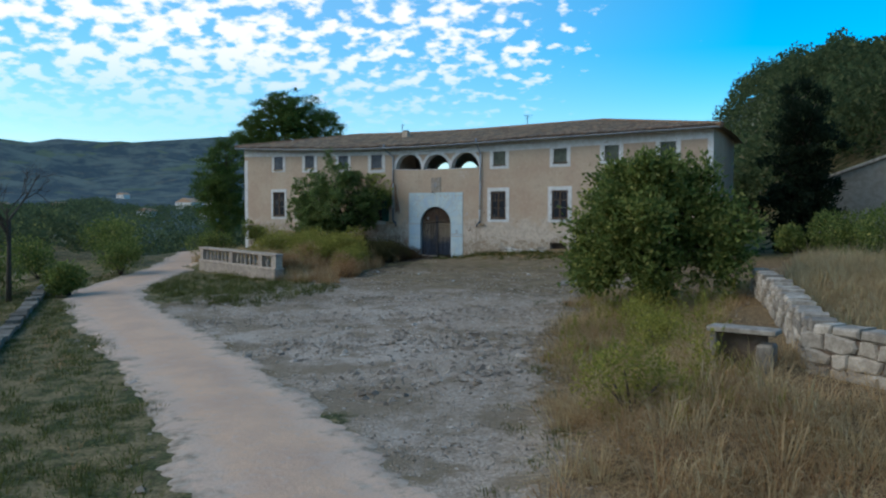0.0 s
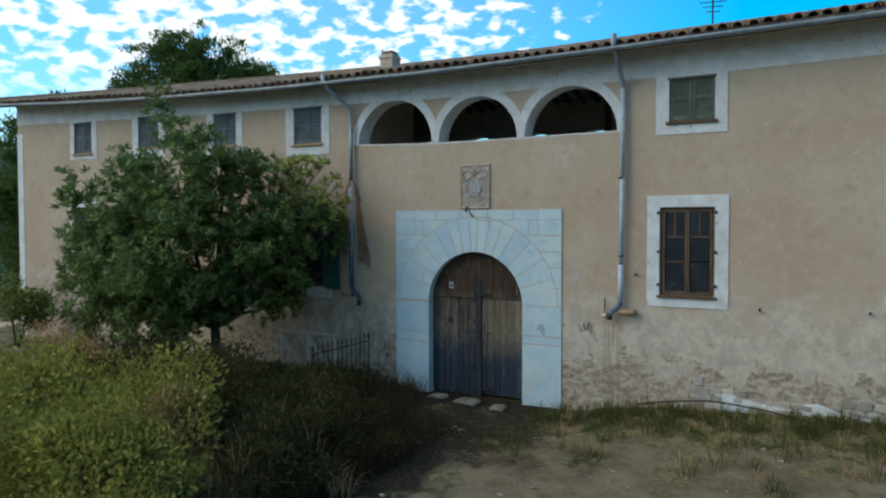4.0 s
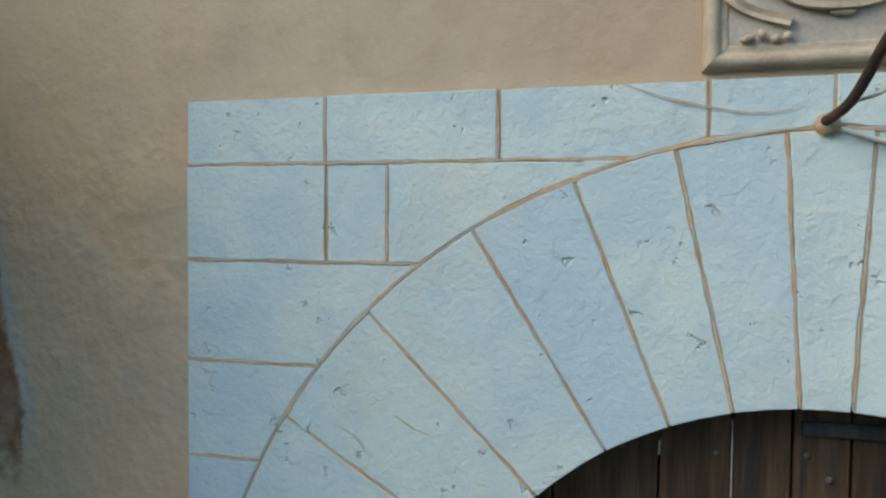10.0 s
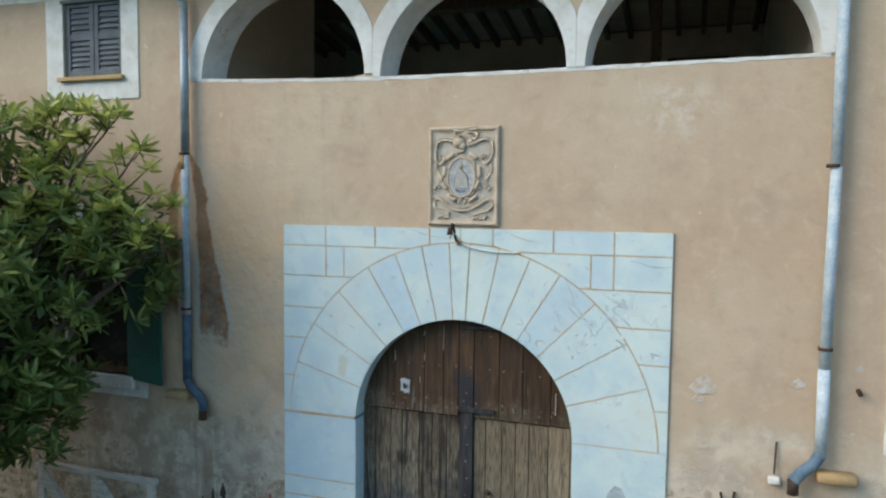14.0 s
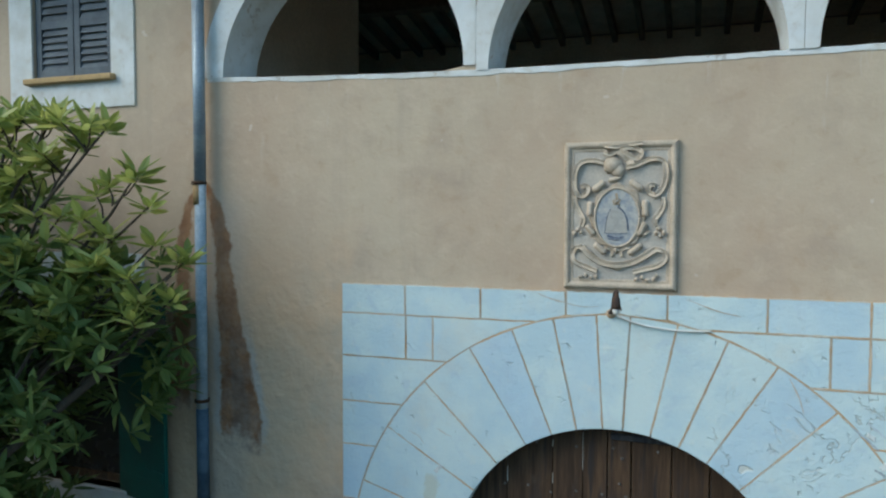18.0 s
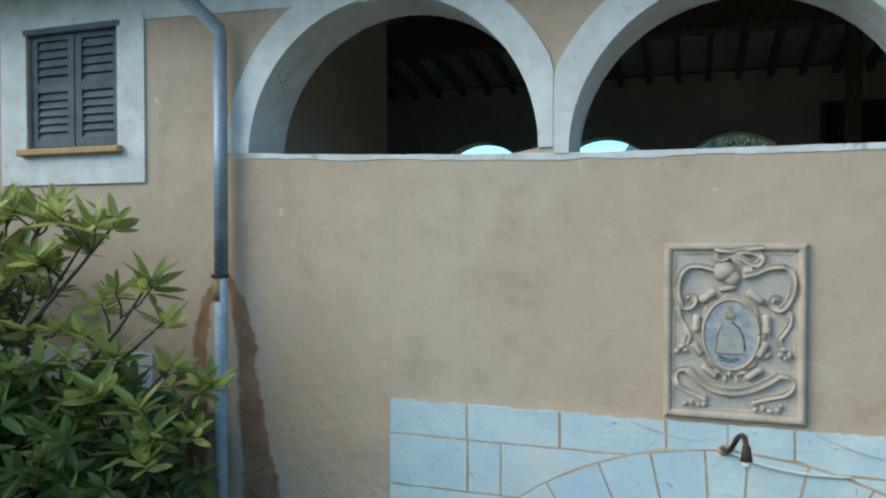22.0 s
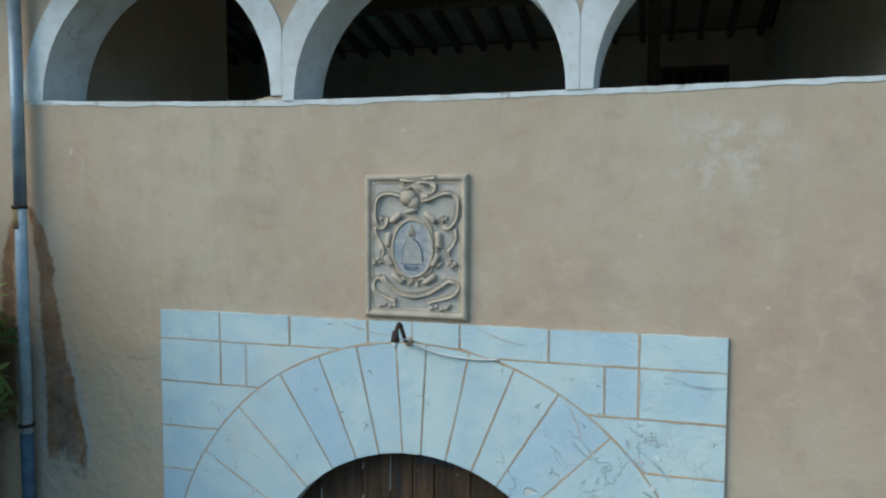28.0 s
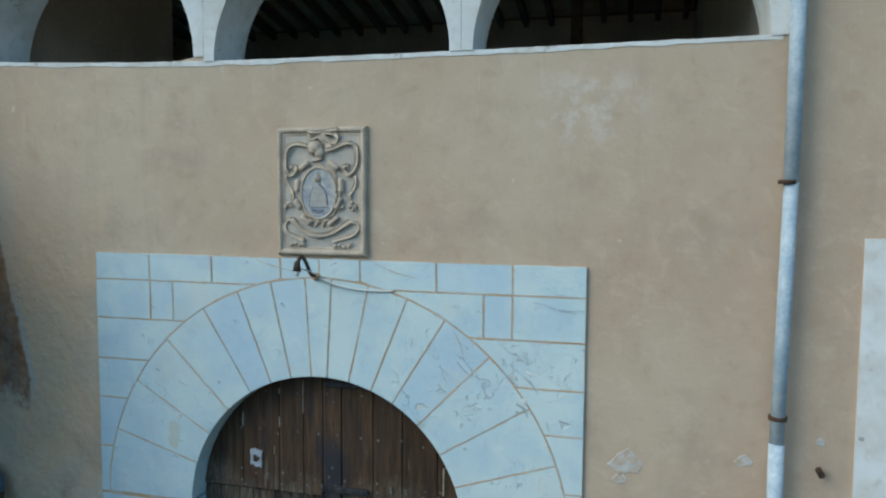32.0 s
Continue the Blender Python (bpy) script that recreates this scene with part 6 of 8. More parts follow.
for pts, w in (([(290, 458), (284, 425), (290, 388)], 0.007), ([(290, 388), (297, 425), (290, 458)], 0.007), ([(286, 456), (270, 430), (264, 446)], 0.005), ([(296, 456), (314, 428), (322, 444)], 0.005), ([(270, 452), (312, 452)], 0.003)):
    ribbon(pts, w, -0.041, "painted_lily")

# broken lamp bracket with its cable
lampb = empty("wall_lamp_bracket", (-0.15, 0, 3.56))
tagged(lampb, "broken rusty lamp bracket hanging above the door arch", "lamp bracket")


def lb(name, m, mat, label=""):
    o = part(name, m, mat, lampb, label)
    o.matrix_parent_inverse = Matrix.Translation((0.15, 0, -3.56))


lb("arm", tube(spline([(-0.03, -0.02, 3.53), (0.0, -0.16, 3.56), (0.03, -0.32, 3.67), (0.05, -0.42, 3.70), (0.055, -0.48, 3.66)], 4), 0.013, 7), IRON)
lb("socket", tube([(0.055, -0.48, 3.675), (0.055, -0.49, 3.61)], [0.018, 0.027], 9), IRON)
lb("holder", tube([(0.055, -0.49, 3.61), (0.055, -0.495, 3.58)], [0.022, 0.012], 9), WHITE, "pale ceramic lamp holder")
lb("loose_wire", tube(spline([(0.0, -0.12, 3.56), (0.05, -0.22, 3.57), (0.07, -0.34, 3.60), (0.06, -0.46, 3.63)], 4), 0.005, 5), WHITE, "loose pale wire")
lb("wall_plate", tube([(-0.02, -0.022, 3.525), (-0.02, -0.04, 3.525)], 0.03, 9), MORTAR, "rusted wall plate")
cable = mesh("cable", *tube(spline([(-0.01, -0.03, 3.52), (0.12, -0.035, 3.475), (0.26, -0.035, 3.45), (0.40, -0.035, 3.44), (0.56, -0.03, 3.445)], 4), 0.007, 6)[:2], WHITE, smooth=True)
tagged(cable, "thin white electric cable across the arch stones", "cable")
hook = mesh("wall_hook", *tube([(2.30, -0.01, 1.50), (2.32, -0.05, 1.43), (2.36, -0.06, 1.37), (2.39, -0.05, 1.44), (2.41, -0.01, 1.52)], 0.011, 6)[:2], IRON, smooth=True)
tagged(hook, "bent rusty iron hook in the wall", "hook")
junk = empty("lamp_box", (2.70, 0, 1.70))
tagged(junk, "small white box on a wire beside the downpipe", "box")
part("casing", box(-0.045, 0.045, -0.07, -0.002, -0.06, -0.005, 0.01), WHITE, junk)
part("wire", tube([(0.0, -0.03, 0.02), (0.01, -0.02, 0.28)], 0.008, 5), IRON, junk)
for x, z in ((5.35, 1.92), (3.28, 2.45), (6.95, 1.95), (8.95, 1.98), (9.8, 2.0), (11.85, 1.98), (12.6, 1.98)):
    tagged(mesh("wall_pin", *tube([(x, 0.01, z), (x, -0.07, z - 0.01)], 0.022, 6)[:2], IRON), "rusty iron shutter pin in the wall", "pin", "shutter pins")

# ---- bare rubble where the plaster is gone ----


def rubble_patch(name, x0, x1, z0, z1, label, keep, stone_mat=None):
    th = empty(name, ((x0 + x1) / 2, 0, z0))
    tagged(th, label, "wall patch", kind="structure")
    inv = Matrix.Translation((-(x0 + x1) / 2, 0, -z0))
    z = z0
    while z < z1:
        h = float(rng.uniform(0.10, 0.19))
        x = x0 + float(rng.uniform(-0.1, 0.1))
        while x < x1:
            w = float(rng.uniform(0.14, 0.34))
            if keep(x + w / 2, z + h / 2):
                j = lambda: float(rng.uniform(-0.018, 0.018))
                q = [(x + 0.01 + j(), z + 0.008 + j()), (x + w * 0.5, z + 0.002 + j()), (x + w - 0.01 + j(), z + 0.008 + j()), (x + w - 0.004, z + h * 0.5), (x + w - 0.015 + j(), z + h - 0.008 + j()), (x + w * 0.5, z + h + j() * 0.5), (x + 0.012 + j(), z + h - 0.008 + j())]
                o = part("stone", prism(q, -0.022 + j() * 0.7, 0.02, 0.012), stone_mat or RUBBLE, th)
                o.matrix_parent_inverse = inv
            x += w
        z += h


def edge_noise(x, z, k=1.0):
    return noise.noise(Vector((x * 1.4 * k, z * 1.9 * k, 3.7)))


rubble_patch("wall_rubble_1", 4.3, 7.1, 0.02, 0.95, "patchy bare rubble at the foot of the peeling facade", lambda x, z: z < 0.55 + 0.55 * edge_noise(x, z))
rubble_patch("wall_rubble_2", 8.62, 9.72, 0.22, 0.92, "bare grey rubble between two cellar openings", lambda x, z: (x > 9.1 or z > 0.68) and z < 0.95 + 0.2 * edge_noise(x, z), GREYRUBBLE)
rubble_patch("wall_rubble_3", 11.48, 12.58, 0.22, 1.02, "bare grey rubble between two cellar openings", lambda x, z: z < 1.05 + 0.2 * edge_noise(x, z), GREYRUBBLE)
for i, (x0, x1, z0, z1) in enumerate(((4.6, 5.9, 0.16, 0.44), (5.95, 7.04, 0.14, 0.42))):
    q = [(x0, z0), ((x0 + x1) / 2, z0 - 0.03), (x1, z0 - 0.02), (x1 - 0.05, z0 + 0.12), (x0 + (x1 - x0) * 0.55, z1 - 0.1), (x0 + 0.3, z1), (x0 + 0.05, z1 - 0.04)]
    tagged(mesh("trim_lime_patch", *prism(q, -0.022, 0.0, 0.006), WHITE), "ragged patch of pale lime mortar", "plaster patch", kind="structure")

# ---- iron railing and timber frame beside the door ----
fence = empty("iron_railing", (-2.32, -0.45, 0))
tagged(fence, "short rusty iron railing with spear points", "railing")
f0, f1 = Vector((-2.34, -0.40, 0)), Vector((-2.36, -2.25, 0))
for k in range(13):
    p = f0.lerp(f1, k / 12) - Vector((-2.32, -0.45, 0))
    r = 0.016 if k in (0, 12) else 0.009
    top = 1.0 + 0.02 * math.sin(k * 2)
    part("picket", tube([(p.x, p.y, -0.1), (p.x + 0.008, p.y, 0.93), (p.x, p.y, 0.94), (p.x, p.y, 0.97), (p.x, p.y, top + 0.07)], [r, r, r * 1.7, r * 1.9, 0.002], 6), IRON, fence)
for z in (0.2, 0.86):
    a, b = f0 - Vector((-2.32, -0.45, 0)), f1 - Vector((-2.32, -0.45, 0))
    part("rail", tube([(a.x, a.y, z), (b.x, b.y, z)], 0.016, 5), IRON, fence)
frame_t = empty("timber_frame", (-4.0, -0.25, 0.05))
tagged(frame_t, "pale weathered wooden frame leaning against the house wall", "frame")
for nm, m in (("top_rail", box(-0.95, 0.72, -0.03, 0.03, 0.80, 0.86, 0.006)), ("post", box(-0.93, -0.84, -0.025, 0.025, -0.1, 0.8, 0.006)), ("post", box(-0.16, -0.07, -0.025, 0.025, -0.1, 0.8, 0.006)), ("post", box(0.6, 0.69, -0.025, 0.025, -0.1, 0.8, 0.006))):
    part(nm, m, PALEWOOD, frame_t)
for xa in (-0.84, -0.06):
    part("brace", moved(box(-0.06, 0.06, -0.035, 0.02, 0, 0.98, 0.006), pose(xa + 0.62, 0, -0.02, 0, -41, 0)), PALEWOOD, frame_t)

# ---- balustrade ----
bal = empty("balustrade", (-3.3, -13.0, -0.15))
tagged(bal, "weathered stone balustrade with stubby balusters on a low wall", "balustrade")
B0, B1 = Vector((-6.5, -12.05, 0)), Vector((0.0, -13.95, 0))
blen = (B1 - B0).length
bang = math.degrees(math.atan2((B1 - B0).y, (B1 - B0).x))


def bal_part(name, m, mat, parent=None):
    """Parts laid along the balustrade's own axis."""
    T = Matrix.Translation((3.3, 13.0, 0.15)) @ pose(B0.x, B0.y, 0.15, 0, 0, bang)
    V = []
    for v in m[0]:
        w = Vector(v)
        w.z += -0.11 * (w.x / blen)
        V.append(tuple(T @ w))
    return part(name, (V, m[1]) + tuple(m[2:]), mat, parent or bal)


bal_part("base_wall", box(-0.2, blen + 0.15, -0.22, 0.22, -1.05, -0.22, 0.03), BALU)
bal_part("plinth", box(-0.22, blen + 0.17, -0.25, 0.25, -0.22, -0.12, 0.02), BALU)
bal_part("handrail", box(-0.25, blen + 0.2, -0.2, 0.2, 0.38, 0.50, 0.025), BALU)
piers = [0.0, 0.44 * blen, 0.83 * blen, blen]
for p in piers:
    bal_part("pier", box(p - 0.15, p + 0.15, -0.17, 0.17, -0.125, 0.385, 0.012), BALU)
for a, b, n in ((piers[0], piers[1], 7), (piers[1], piers[2], 6), (piers[2], piers[3], 2)):
    for k in range(n):
        x = a + (b - a) * (k + 1) / (n + 1)
        prof = [(-0.125, 0.075), (-0.08, 0.075), (-0.07, 0.045), (0.0, 0.085), (0.08, 0.09), (0.18, 0.055), (0.27, 0.045), (0.31, 0.07), (0.385, 0.07)]
        bal_part("baluster", tube([(x, 0, z) for z, _ in prof], [r for _, r in prof], 8), BALU)
slab = mesh("stone_slab", *moved(box(-0.45, 0.45, -0.95, 0.95, -0.06, 0.06, 0.02), pose(0.72, -12.75, float(height(0.72, -12.75)) + 0.10, 2, -3, 4)), LIME)
tagged(slab, "fallen grey stone slab lying in the weeds", "slab")
q = [(0.62 * (1 + 0.22 * math.sin(k * 2.7)) * math.cos(2 * PI * k / 15), 1.15 * (1 + 0.18 * math.sin(k * 1.9 + 1)) * math.sin(2 * PI * k / 15)) for k in range(15)]
V, F = prism(q, -0.05, 0.05, 0.015)
slab2 = mesh("ground_slab", *moved(([(a, c, -b) for a, b, c in V], F), pose(12.45, -10.4, float(height(12.45, -10.4)) + 0.005, 2.5, 0, -15)), LIME)
tagged(slab2, "flat pale stone slab set in the yard", "slab")
cover = mesh("ground_cover", *moved(tube([(0, 0, 0), (0, 0, 0.05)], 0.35, 14)[:2], pose(13.6, -4.8, float(height(13.6, -4.8)) - 0.01)), LIME)
tagged(cover, "round pale stone cover in the grass", "cover")

# ---- dry stone walls ----


def stone_wall(name, label, p0, p1, h0, h1, depth, size, mat, kind_cat="stone wall"):
    th = empty(name, (*p0, float(height(*p0))))
    tagged(th, label, kind_cat)
    d = Vector((p1[0] - p0[0], p1[1] - p0[1], 0))
    L = d.length
    ang = math.degrees(math.atan2(d.y, d.x))
    T = pose(p0[0], p0[1], 0, 0, 0, ang)
    inv = Matrix.Translation((-p0[0], -p0[1], -float(height(*p0))))

    def g(x):
        q = T @ Vector((x, 0, 0))
        return float(height(q.x, q.y)) - 0.12

    n = 12
    V = []
    for i in range(n + 1):
        x = L * i / n
        hh = h0 + (h1 - h0) * i / n
        for yy, zz in ((0.06, 0.0), (depth - 0.06, 0.0), (depth - 0.06, hh + 0.05), (0.06, hh + 0.05)):
            V.append(tuple(T @ Vector((x, yy, g(x) + zz))))
    F = [(i * 4 + k, i * 4 + (k + 1) % 4, i * 4 + 4 + (k + 1) % 4, i * 4 + 4 + k) for i in range(n) for k in range(4)] + [(0, 1, 2, 3), (n * 4 + 3, n * 4 + 2, n * 4 + 1, n * 4)]
    o = part("core", (V, F), MORTAR if mat is RUBBLE else ROOFBED, th)
    o.matrix_parent_inverse = inv
    z = 0.0
    while z < max(h0, h1) + 0.1:
        hh = float(rng.uniform(0.75, 1.25)) * size * 0.72
        x = float(rng.uniform(-0.2, 0.0))
        while x < L:
            w = float(rng.uniform(0.7, 1.6)) * size
            top = h0 + (h1 - h0) * min(max(x / L, 0), 1) + 0.12
            if z + hh <= top + 0.08:
                j = lambda s=0.03: float(rng.uniform(-s, s)) * (1.5 if s > 0.02 else 2.0)
                q = [(x + 0.012 + j(), z + 0.01 + j()), (x + w * 0.55, z + j(0.012)), (x + w - 0.012 + j(), z + 0.01 + j()), (x + w - 0.01, z + hh * 0.5), (x + w - 0.03 + j(), z + hh - 0.01 + j()), (x + w * 0.45, z + hh + j(0.015)), (x + 0.03 + j(), z + hh - 0.01 + j())]
                m = prism(q, j(0.02), depth * 0.5, 0.03)
                Vm = [tuple(T @ Vector((a, b, c + g(a)))) for a, b, c in m[0]]
                o = part("stone", (Vm, m[1]), mat, th)
                o.matrix_parent_inverse = inv
            x += w
        z += hh
    x = 0.0
    while x < L:
        w = float(rng.uniform(0.9, 1.7)) * size
        hh = h0 + (h1 - h0) * x / L
        zz = g(x + w / 2) + hh + 0.06
        j = lambda q=0.05: float(rng.uniform(-q, q))
        t = float(rng.uniform(0.09, 0.18))
        q = [(x + 0.01, j(0.03)), (x + w - 0.01, j(0.03)), (x + w - 0.03 + j(0.02), t + j(0.03)), (x + w * 0.5, t + 0.02 + j(0.02)), (x + 0.03 + j(0.02), t + j(0.03))]
        m = prism(q, j(0.05), depth + j(0.05), 0.035)
        o = part("cap_stone", moved(m, T @ Matrix.Translation((0, 0, zz))), mat, th)
        o.matrix_parent_inverse = inv
        x += w


stone_wall("dry_stone_wall", "pale dry stone wall running back beside the dry grass", (19.25, -14.94), (21.15, -25.34), 0.62, 0.68, 0.45, 0.25, LIME)
stone_wall("dry_stone_wall", "weathered dry stone wall of uneven grey blocks", (21.2, -25.49), (26.5, -28.43), 0.66, 0.75, 0.45, 0.33, LIME)
stone_wall("track_wall", "low mossy stone wall along the dirt track", (-9.5, -18.44), (6.8, -30.80), 0.18, 0.10, 0.4, 0.5, MOSSY)
bench = empty("stone_bench", (20.3, -25.65, float(height(20.3, -25.65))))
tagged(bench, "rough stone slab bench against the dry stone wall", "bench")
part("seat", moved(box(-0.55, 0.5, -0.22, 0.22, 0.60, 0.68, 0.015), pose(0, 0, 0, 0, 0, -8)), LIME, bench)
part("support", moved(box(-0.5, -0.4, -0.18, 0.18, -0.1, 0.6, 0.015), pose(0, 0, 0, 0, 0, -8)), LIME, bench)
part("support", moved(box(0.2, 0.45, -0.18, 0.18, -0.1, 0.45, 0.03), pose(0, 0, 0, 0, 0, -8)), LIME, bench)
# dark sheet that stands for the shade beneath the seat
part("back_slab", moved(box(-0.42, 0.3, 0.12, 0.2, -0.1, 0.59, 0.01), pose(0, 0, 0, 0, 0, -8)), ROOFBED, bench)
ruin = empty("barn_wall", (24, 9.5, float(height(24, 9.5)) - 0.6))
tagged(ruin, "rough stone barn wall with a sloping coping on the hillside", "wall")
V, F = prism([(-3.9, -1.2), (6.0, -1.2), (6.0, 5.6), (-0.4, 4.9), (-3.9, 3.6)], -0.3, 0.3, 0.03)
part("masonry", (V, F), RUBBLE, ruin)
part("coping", prism([(-4.05, 3.56), (-0.4, 4.92), (6.0, 5.62), (6.0, 5.8), (-0.45, 5.1), (-4.05, 3.74)], -0.45, 0.45, 0.03), LIME, ruin, "pale stone coping")
part("doorway", prism(rect(0.9, 1.7, -0.5, 1.5), -0.32, -0.28), DARKWOOD, ruin, "dark doorway")

# ---- plants ----


def unit(a):
    return a / (np.linalg.norm(a, axis=-1, keepdims=True) + 1e-9)


def leaf_cloud(P, D, ln, w, curl=0.25, fold=0.25):
    """One pointed leaf of eight corners at each place P along D; ln and w may vary."""
    n = len(P)
    ln, w = np.broadcast_to(ln, (n,))[:, None], np.broadcast_to(w, (n,))[:, None]
    D = unit(D)
    S = unit(np.cross(D, unit(rng.normal(size=(n, 3)) * 0.45 + np.array((0, 0, 1.0)))))
    N = np.cross(S, D)
    rows = []
    for u, ww, dz in ((0, 0, 0), (0.35, 1, 0), (0.35, 0, -fold), (0.35, -1, 0), (0.75, 0.75, 0), (0.75, 0, -fold), (0.75, -0.75, 0), (1, 0, 0)):
        rows.append(P + D * (u * ln) + S * (ww * w * 0.5) + N * (dz * w * 0.5 - curl * u * u * ln * 0.5))
    V = np.stack(rows, 1).reshape(-1, 3)
    base = np.arange(n)[:, None] * 8
    F3 = np.concatenate([base + np.array(f) for f in ((0, 1, 2), (0, 2, 3), (4, 7, 5), (5, 7, 6))])
    F4 = np.concatenate([base + np.array(f) for f in ((1, 4, 5, 2), (2, 5, 6, 3))])
    return V.tolist(), F3.tolist() + F4.tolist()


def leaf_quads(P, D, ln, w):
    """Simple folded leaves of four corners."""
    n = len(P)
    ln, w = np.broadcast_to(ln, (n,))[:, None], np.broadcast_to(w, (n,))[:, None]
    D = unit(D)
    S = unit(np.cross(D, unit(rng.normal(size=(n, 3)))))
    N = np.cross(S, D)
    V = np.stack([P, P + D * ln * 0.45 + S * w * 0.5 + N * w * 0.15, P + D * ln, P + D * ln * 0.45 - S * w * 0.5 + N * w * 0.15], 1).reshape(-1, 3)
    b = np.arange(n)[:, None] * 4
    return V.tolist(), np.concatenate([b + np.array((0, 1, 2)), b + np.array((0, 2, 3))]).tolist()


def blob_points(blobs, n, inner=0.55):
    """Places in and on a heap of uneven balls, with the way outwards."""
    B = np.array(blobs)
    wgt = B[:, 3] ** 2
    k = rng.choice(len(B), n, p=wgt / wgt.sum())
    d = unit(rng.normal(size=(n, 3)))
    r = B[k, 3] * (inner + (1 - inner) * rng.random(n) ** 0.5)
    lumps = 1 + 0.16 * np.sin(d[:, 0] * 7 + k) * np.cos(d[:, 2] * 6 + k * 1.7) + 0.10 * np.sin(d[:, 1] * 13 + k * 2.3)
    P = B[k, :3] + d * (r * lumps)[:, None]
    return P, d


def tree(name, label, base, trunk_r, fork, blobs, bark, foliage, make, crown_name="crown", extra=()):
    th = empty(name, base)
    tagged(th, label, "tree")
    inv = Matrix.Translation((-base[0], -base[1], -base[2]))
    o = part("trunk", tube([(base[0], base[1], base[2] - 0.25), (base[0] + 0.02, base[1], base[2] + (fork[2] - base[2]) * 0.5), fork], [trunk_r * 1.3, trunk_r, trunk_r * 0.8], 9), bark, th)
    o.matrix_parent_inverse = inv
    for b in blobs:
        c = Vector(b[:3])
        f = Vector(fork)
        mid = f.lerp(c, 0.5) + Vector((rng.uniform(-0.2, 0.2), rng.uniform(-0.2, 0.2), 0.15 * b[3]))
        r = trunk_r * 0.6
        limb = part("limb", tube([f - Vector((0, 0, 0.05)), mid, c], [r, r * 0.6, r * 0.35], 7), bark, th)
        limb.matrix_parent_inverse = inv
        for q in range(5):
            e = c + Vector(unit(rng.normal(size=3) + np.array((0, 0, 0.3)))) * b[3] * 0.85
            s = mid.lerp(c, float(rng.uniform(0.4, 1)))
            part("branch", tube([s, s.lerp(e, 0.5) + Vector((0, 0, 0.08)), e], [r * 0.3, r * 0.2, r * 0.07], 5), bark, limb)
    o = part(crown_name, make(blobs), foliage, th)
    o.matrix_parent_inverse = inv
    for nm, m, mt in extra:
        o = part(nm, m, mt, th)
        if nm == "shoot":
            tagged(o, kind="stuff")
        o.matrix_parent_inverse = inv
    return th


def whorls(P, A, k=11, ln=0.17):
    """A ring of long leaves round each shoot P that points along A."""
    U = unit(np.cross(A, rng.normal(size=A.shape)))
    W = np.cross(A, U)
    PP, DD = [], []
    for i in range(k):
        a = 2 * PI * i * 0.618 + rng.random(len(P))[:, None] * 0.6
        tilt = 0.25 + 0.9 * (i / k)
        PP.append(P - A * (0.05 * i / k))
        DD.append((U * np.cos(a) + W * np.sin(a)) * math.cos(0.9 - tilt * 0.6) + A * (0.95 - 0.9 * i / k))
    PP, DD = np.concatenate(PP), np.concatenate(DD)
    return leaf_cloud(PP, DD, ln * rng.uniform(0.7, 1.25, len(PP)), 0.052 * rng.uniform(0.8, 1.2, len(PP)))


def rosettes(blobs, n=4300):
    """Shoots gathered on boughs of uneven reach, so that the outline is broken and gaps stay open."""
    m = n // 7
    C, d = blob_points(blobs, m, 0.55)
    C = C + d * (rng.normal(size=(m, 1)) * 0.16 + 0.05)
    k = np.repeat(np.arange(m), 7)
    P = C[k] + rng.normal(size=(m * 7, 3)) * np.array((0.15, 0.15, 0.12))
    keep = (P[:, 1] < -0.12) & (P[:, 0] < -2.85 + 0.35 * smooth(P[:, 2], 3.4, 4.2))
    P, D = P[keep], d[k][keep]
    return whorls(P, unit(D * 0.7 + np.array((0, 0, 0.75)) + rng.normal(size=P.shape) * 0.35))


def sprigs(tips, root):
    """Bare forked twigs that stand out of the crown, each ending in whorls of leaves."""
    out = []
    for x, y, z in tips:
        wood, P, D = [], [], []
        t = Vector((x, y, z))
        r = Vector((x + (root[0] - x) * 0.45 + float(rng.uniform(-0.1, 0.1)), y - 0.15, z - float(rng.uniform(0.5, 0.75))))
        m = r.lerp(t, 0.55) + Vector((float(rng.uniform(-0.08, 0.08)), float(rng.uniform(-0.06, 0.02)), 0.02))
        wood.append(tube([r, m, t], [0.012, 0.009, 0.006], 6))
        P.append(tuple(t)); D.append((0.2, -0.1, 1))
        for _ in range(3):
            s = r.lerp(t, float(rng.uniform(0.35, 0.8)))
            e = s + Vector((float(rng.uniform(-0.17, 0.2)), float(rng.uniform(-0.15, 0.08)), float(rng.uniform(0.08, 0.2))))
            wood.append(tube([s, s.lerp(e, 0.5) + Vector((0.02, 0, -0.01)), e], [0.007, 0.006, 0.005], 5))
            P.append(tuple(e)); D.append((float(rng.uniform(-0.5, 0.6)), float(rng.uniform(-0.4, 0.1)), 1))
        out += [("twig", joined(*wood)[:2], BARK), ("shoot", whorls(np.array(P), unit(np.array(D, float)), 12, 0.165), LITLAUREL)]
    return out


def leafy(n, ln, w, inner=0.5, up=0.25, per=70, spread=0.2):
    """Leaves gathered in uneven sprays over the crown."""
    def make(blobs):
        m = n // per
        C, d = blob_points(blobs, m, inner)
        C = C + d * rng.normal(size=(m, 1)) * spread * 0.7
        k = np.repeat(np.arange(m), per)
        s = spread * rng.uniform(0.6, 1.5, m)[k][:, None]
        P = C[k] + rng.normal(size=(m * per, 3)) * s * np.array((1, 1, 0.6))
        return leaf_quads(P, d[k] + np.array((0, 0, up)) + rng.normal(size=P.shape) * 0.8, ln * rng.uniform(0.6, 1.3, len(P)), w * rng.uniform(0.7, 1.2, len(P)))
    return make


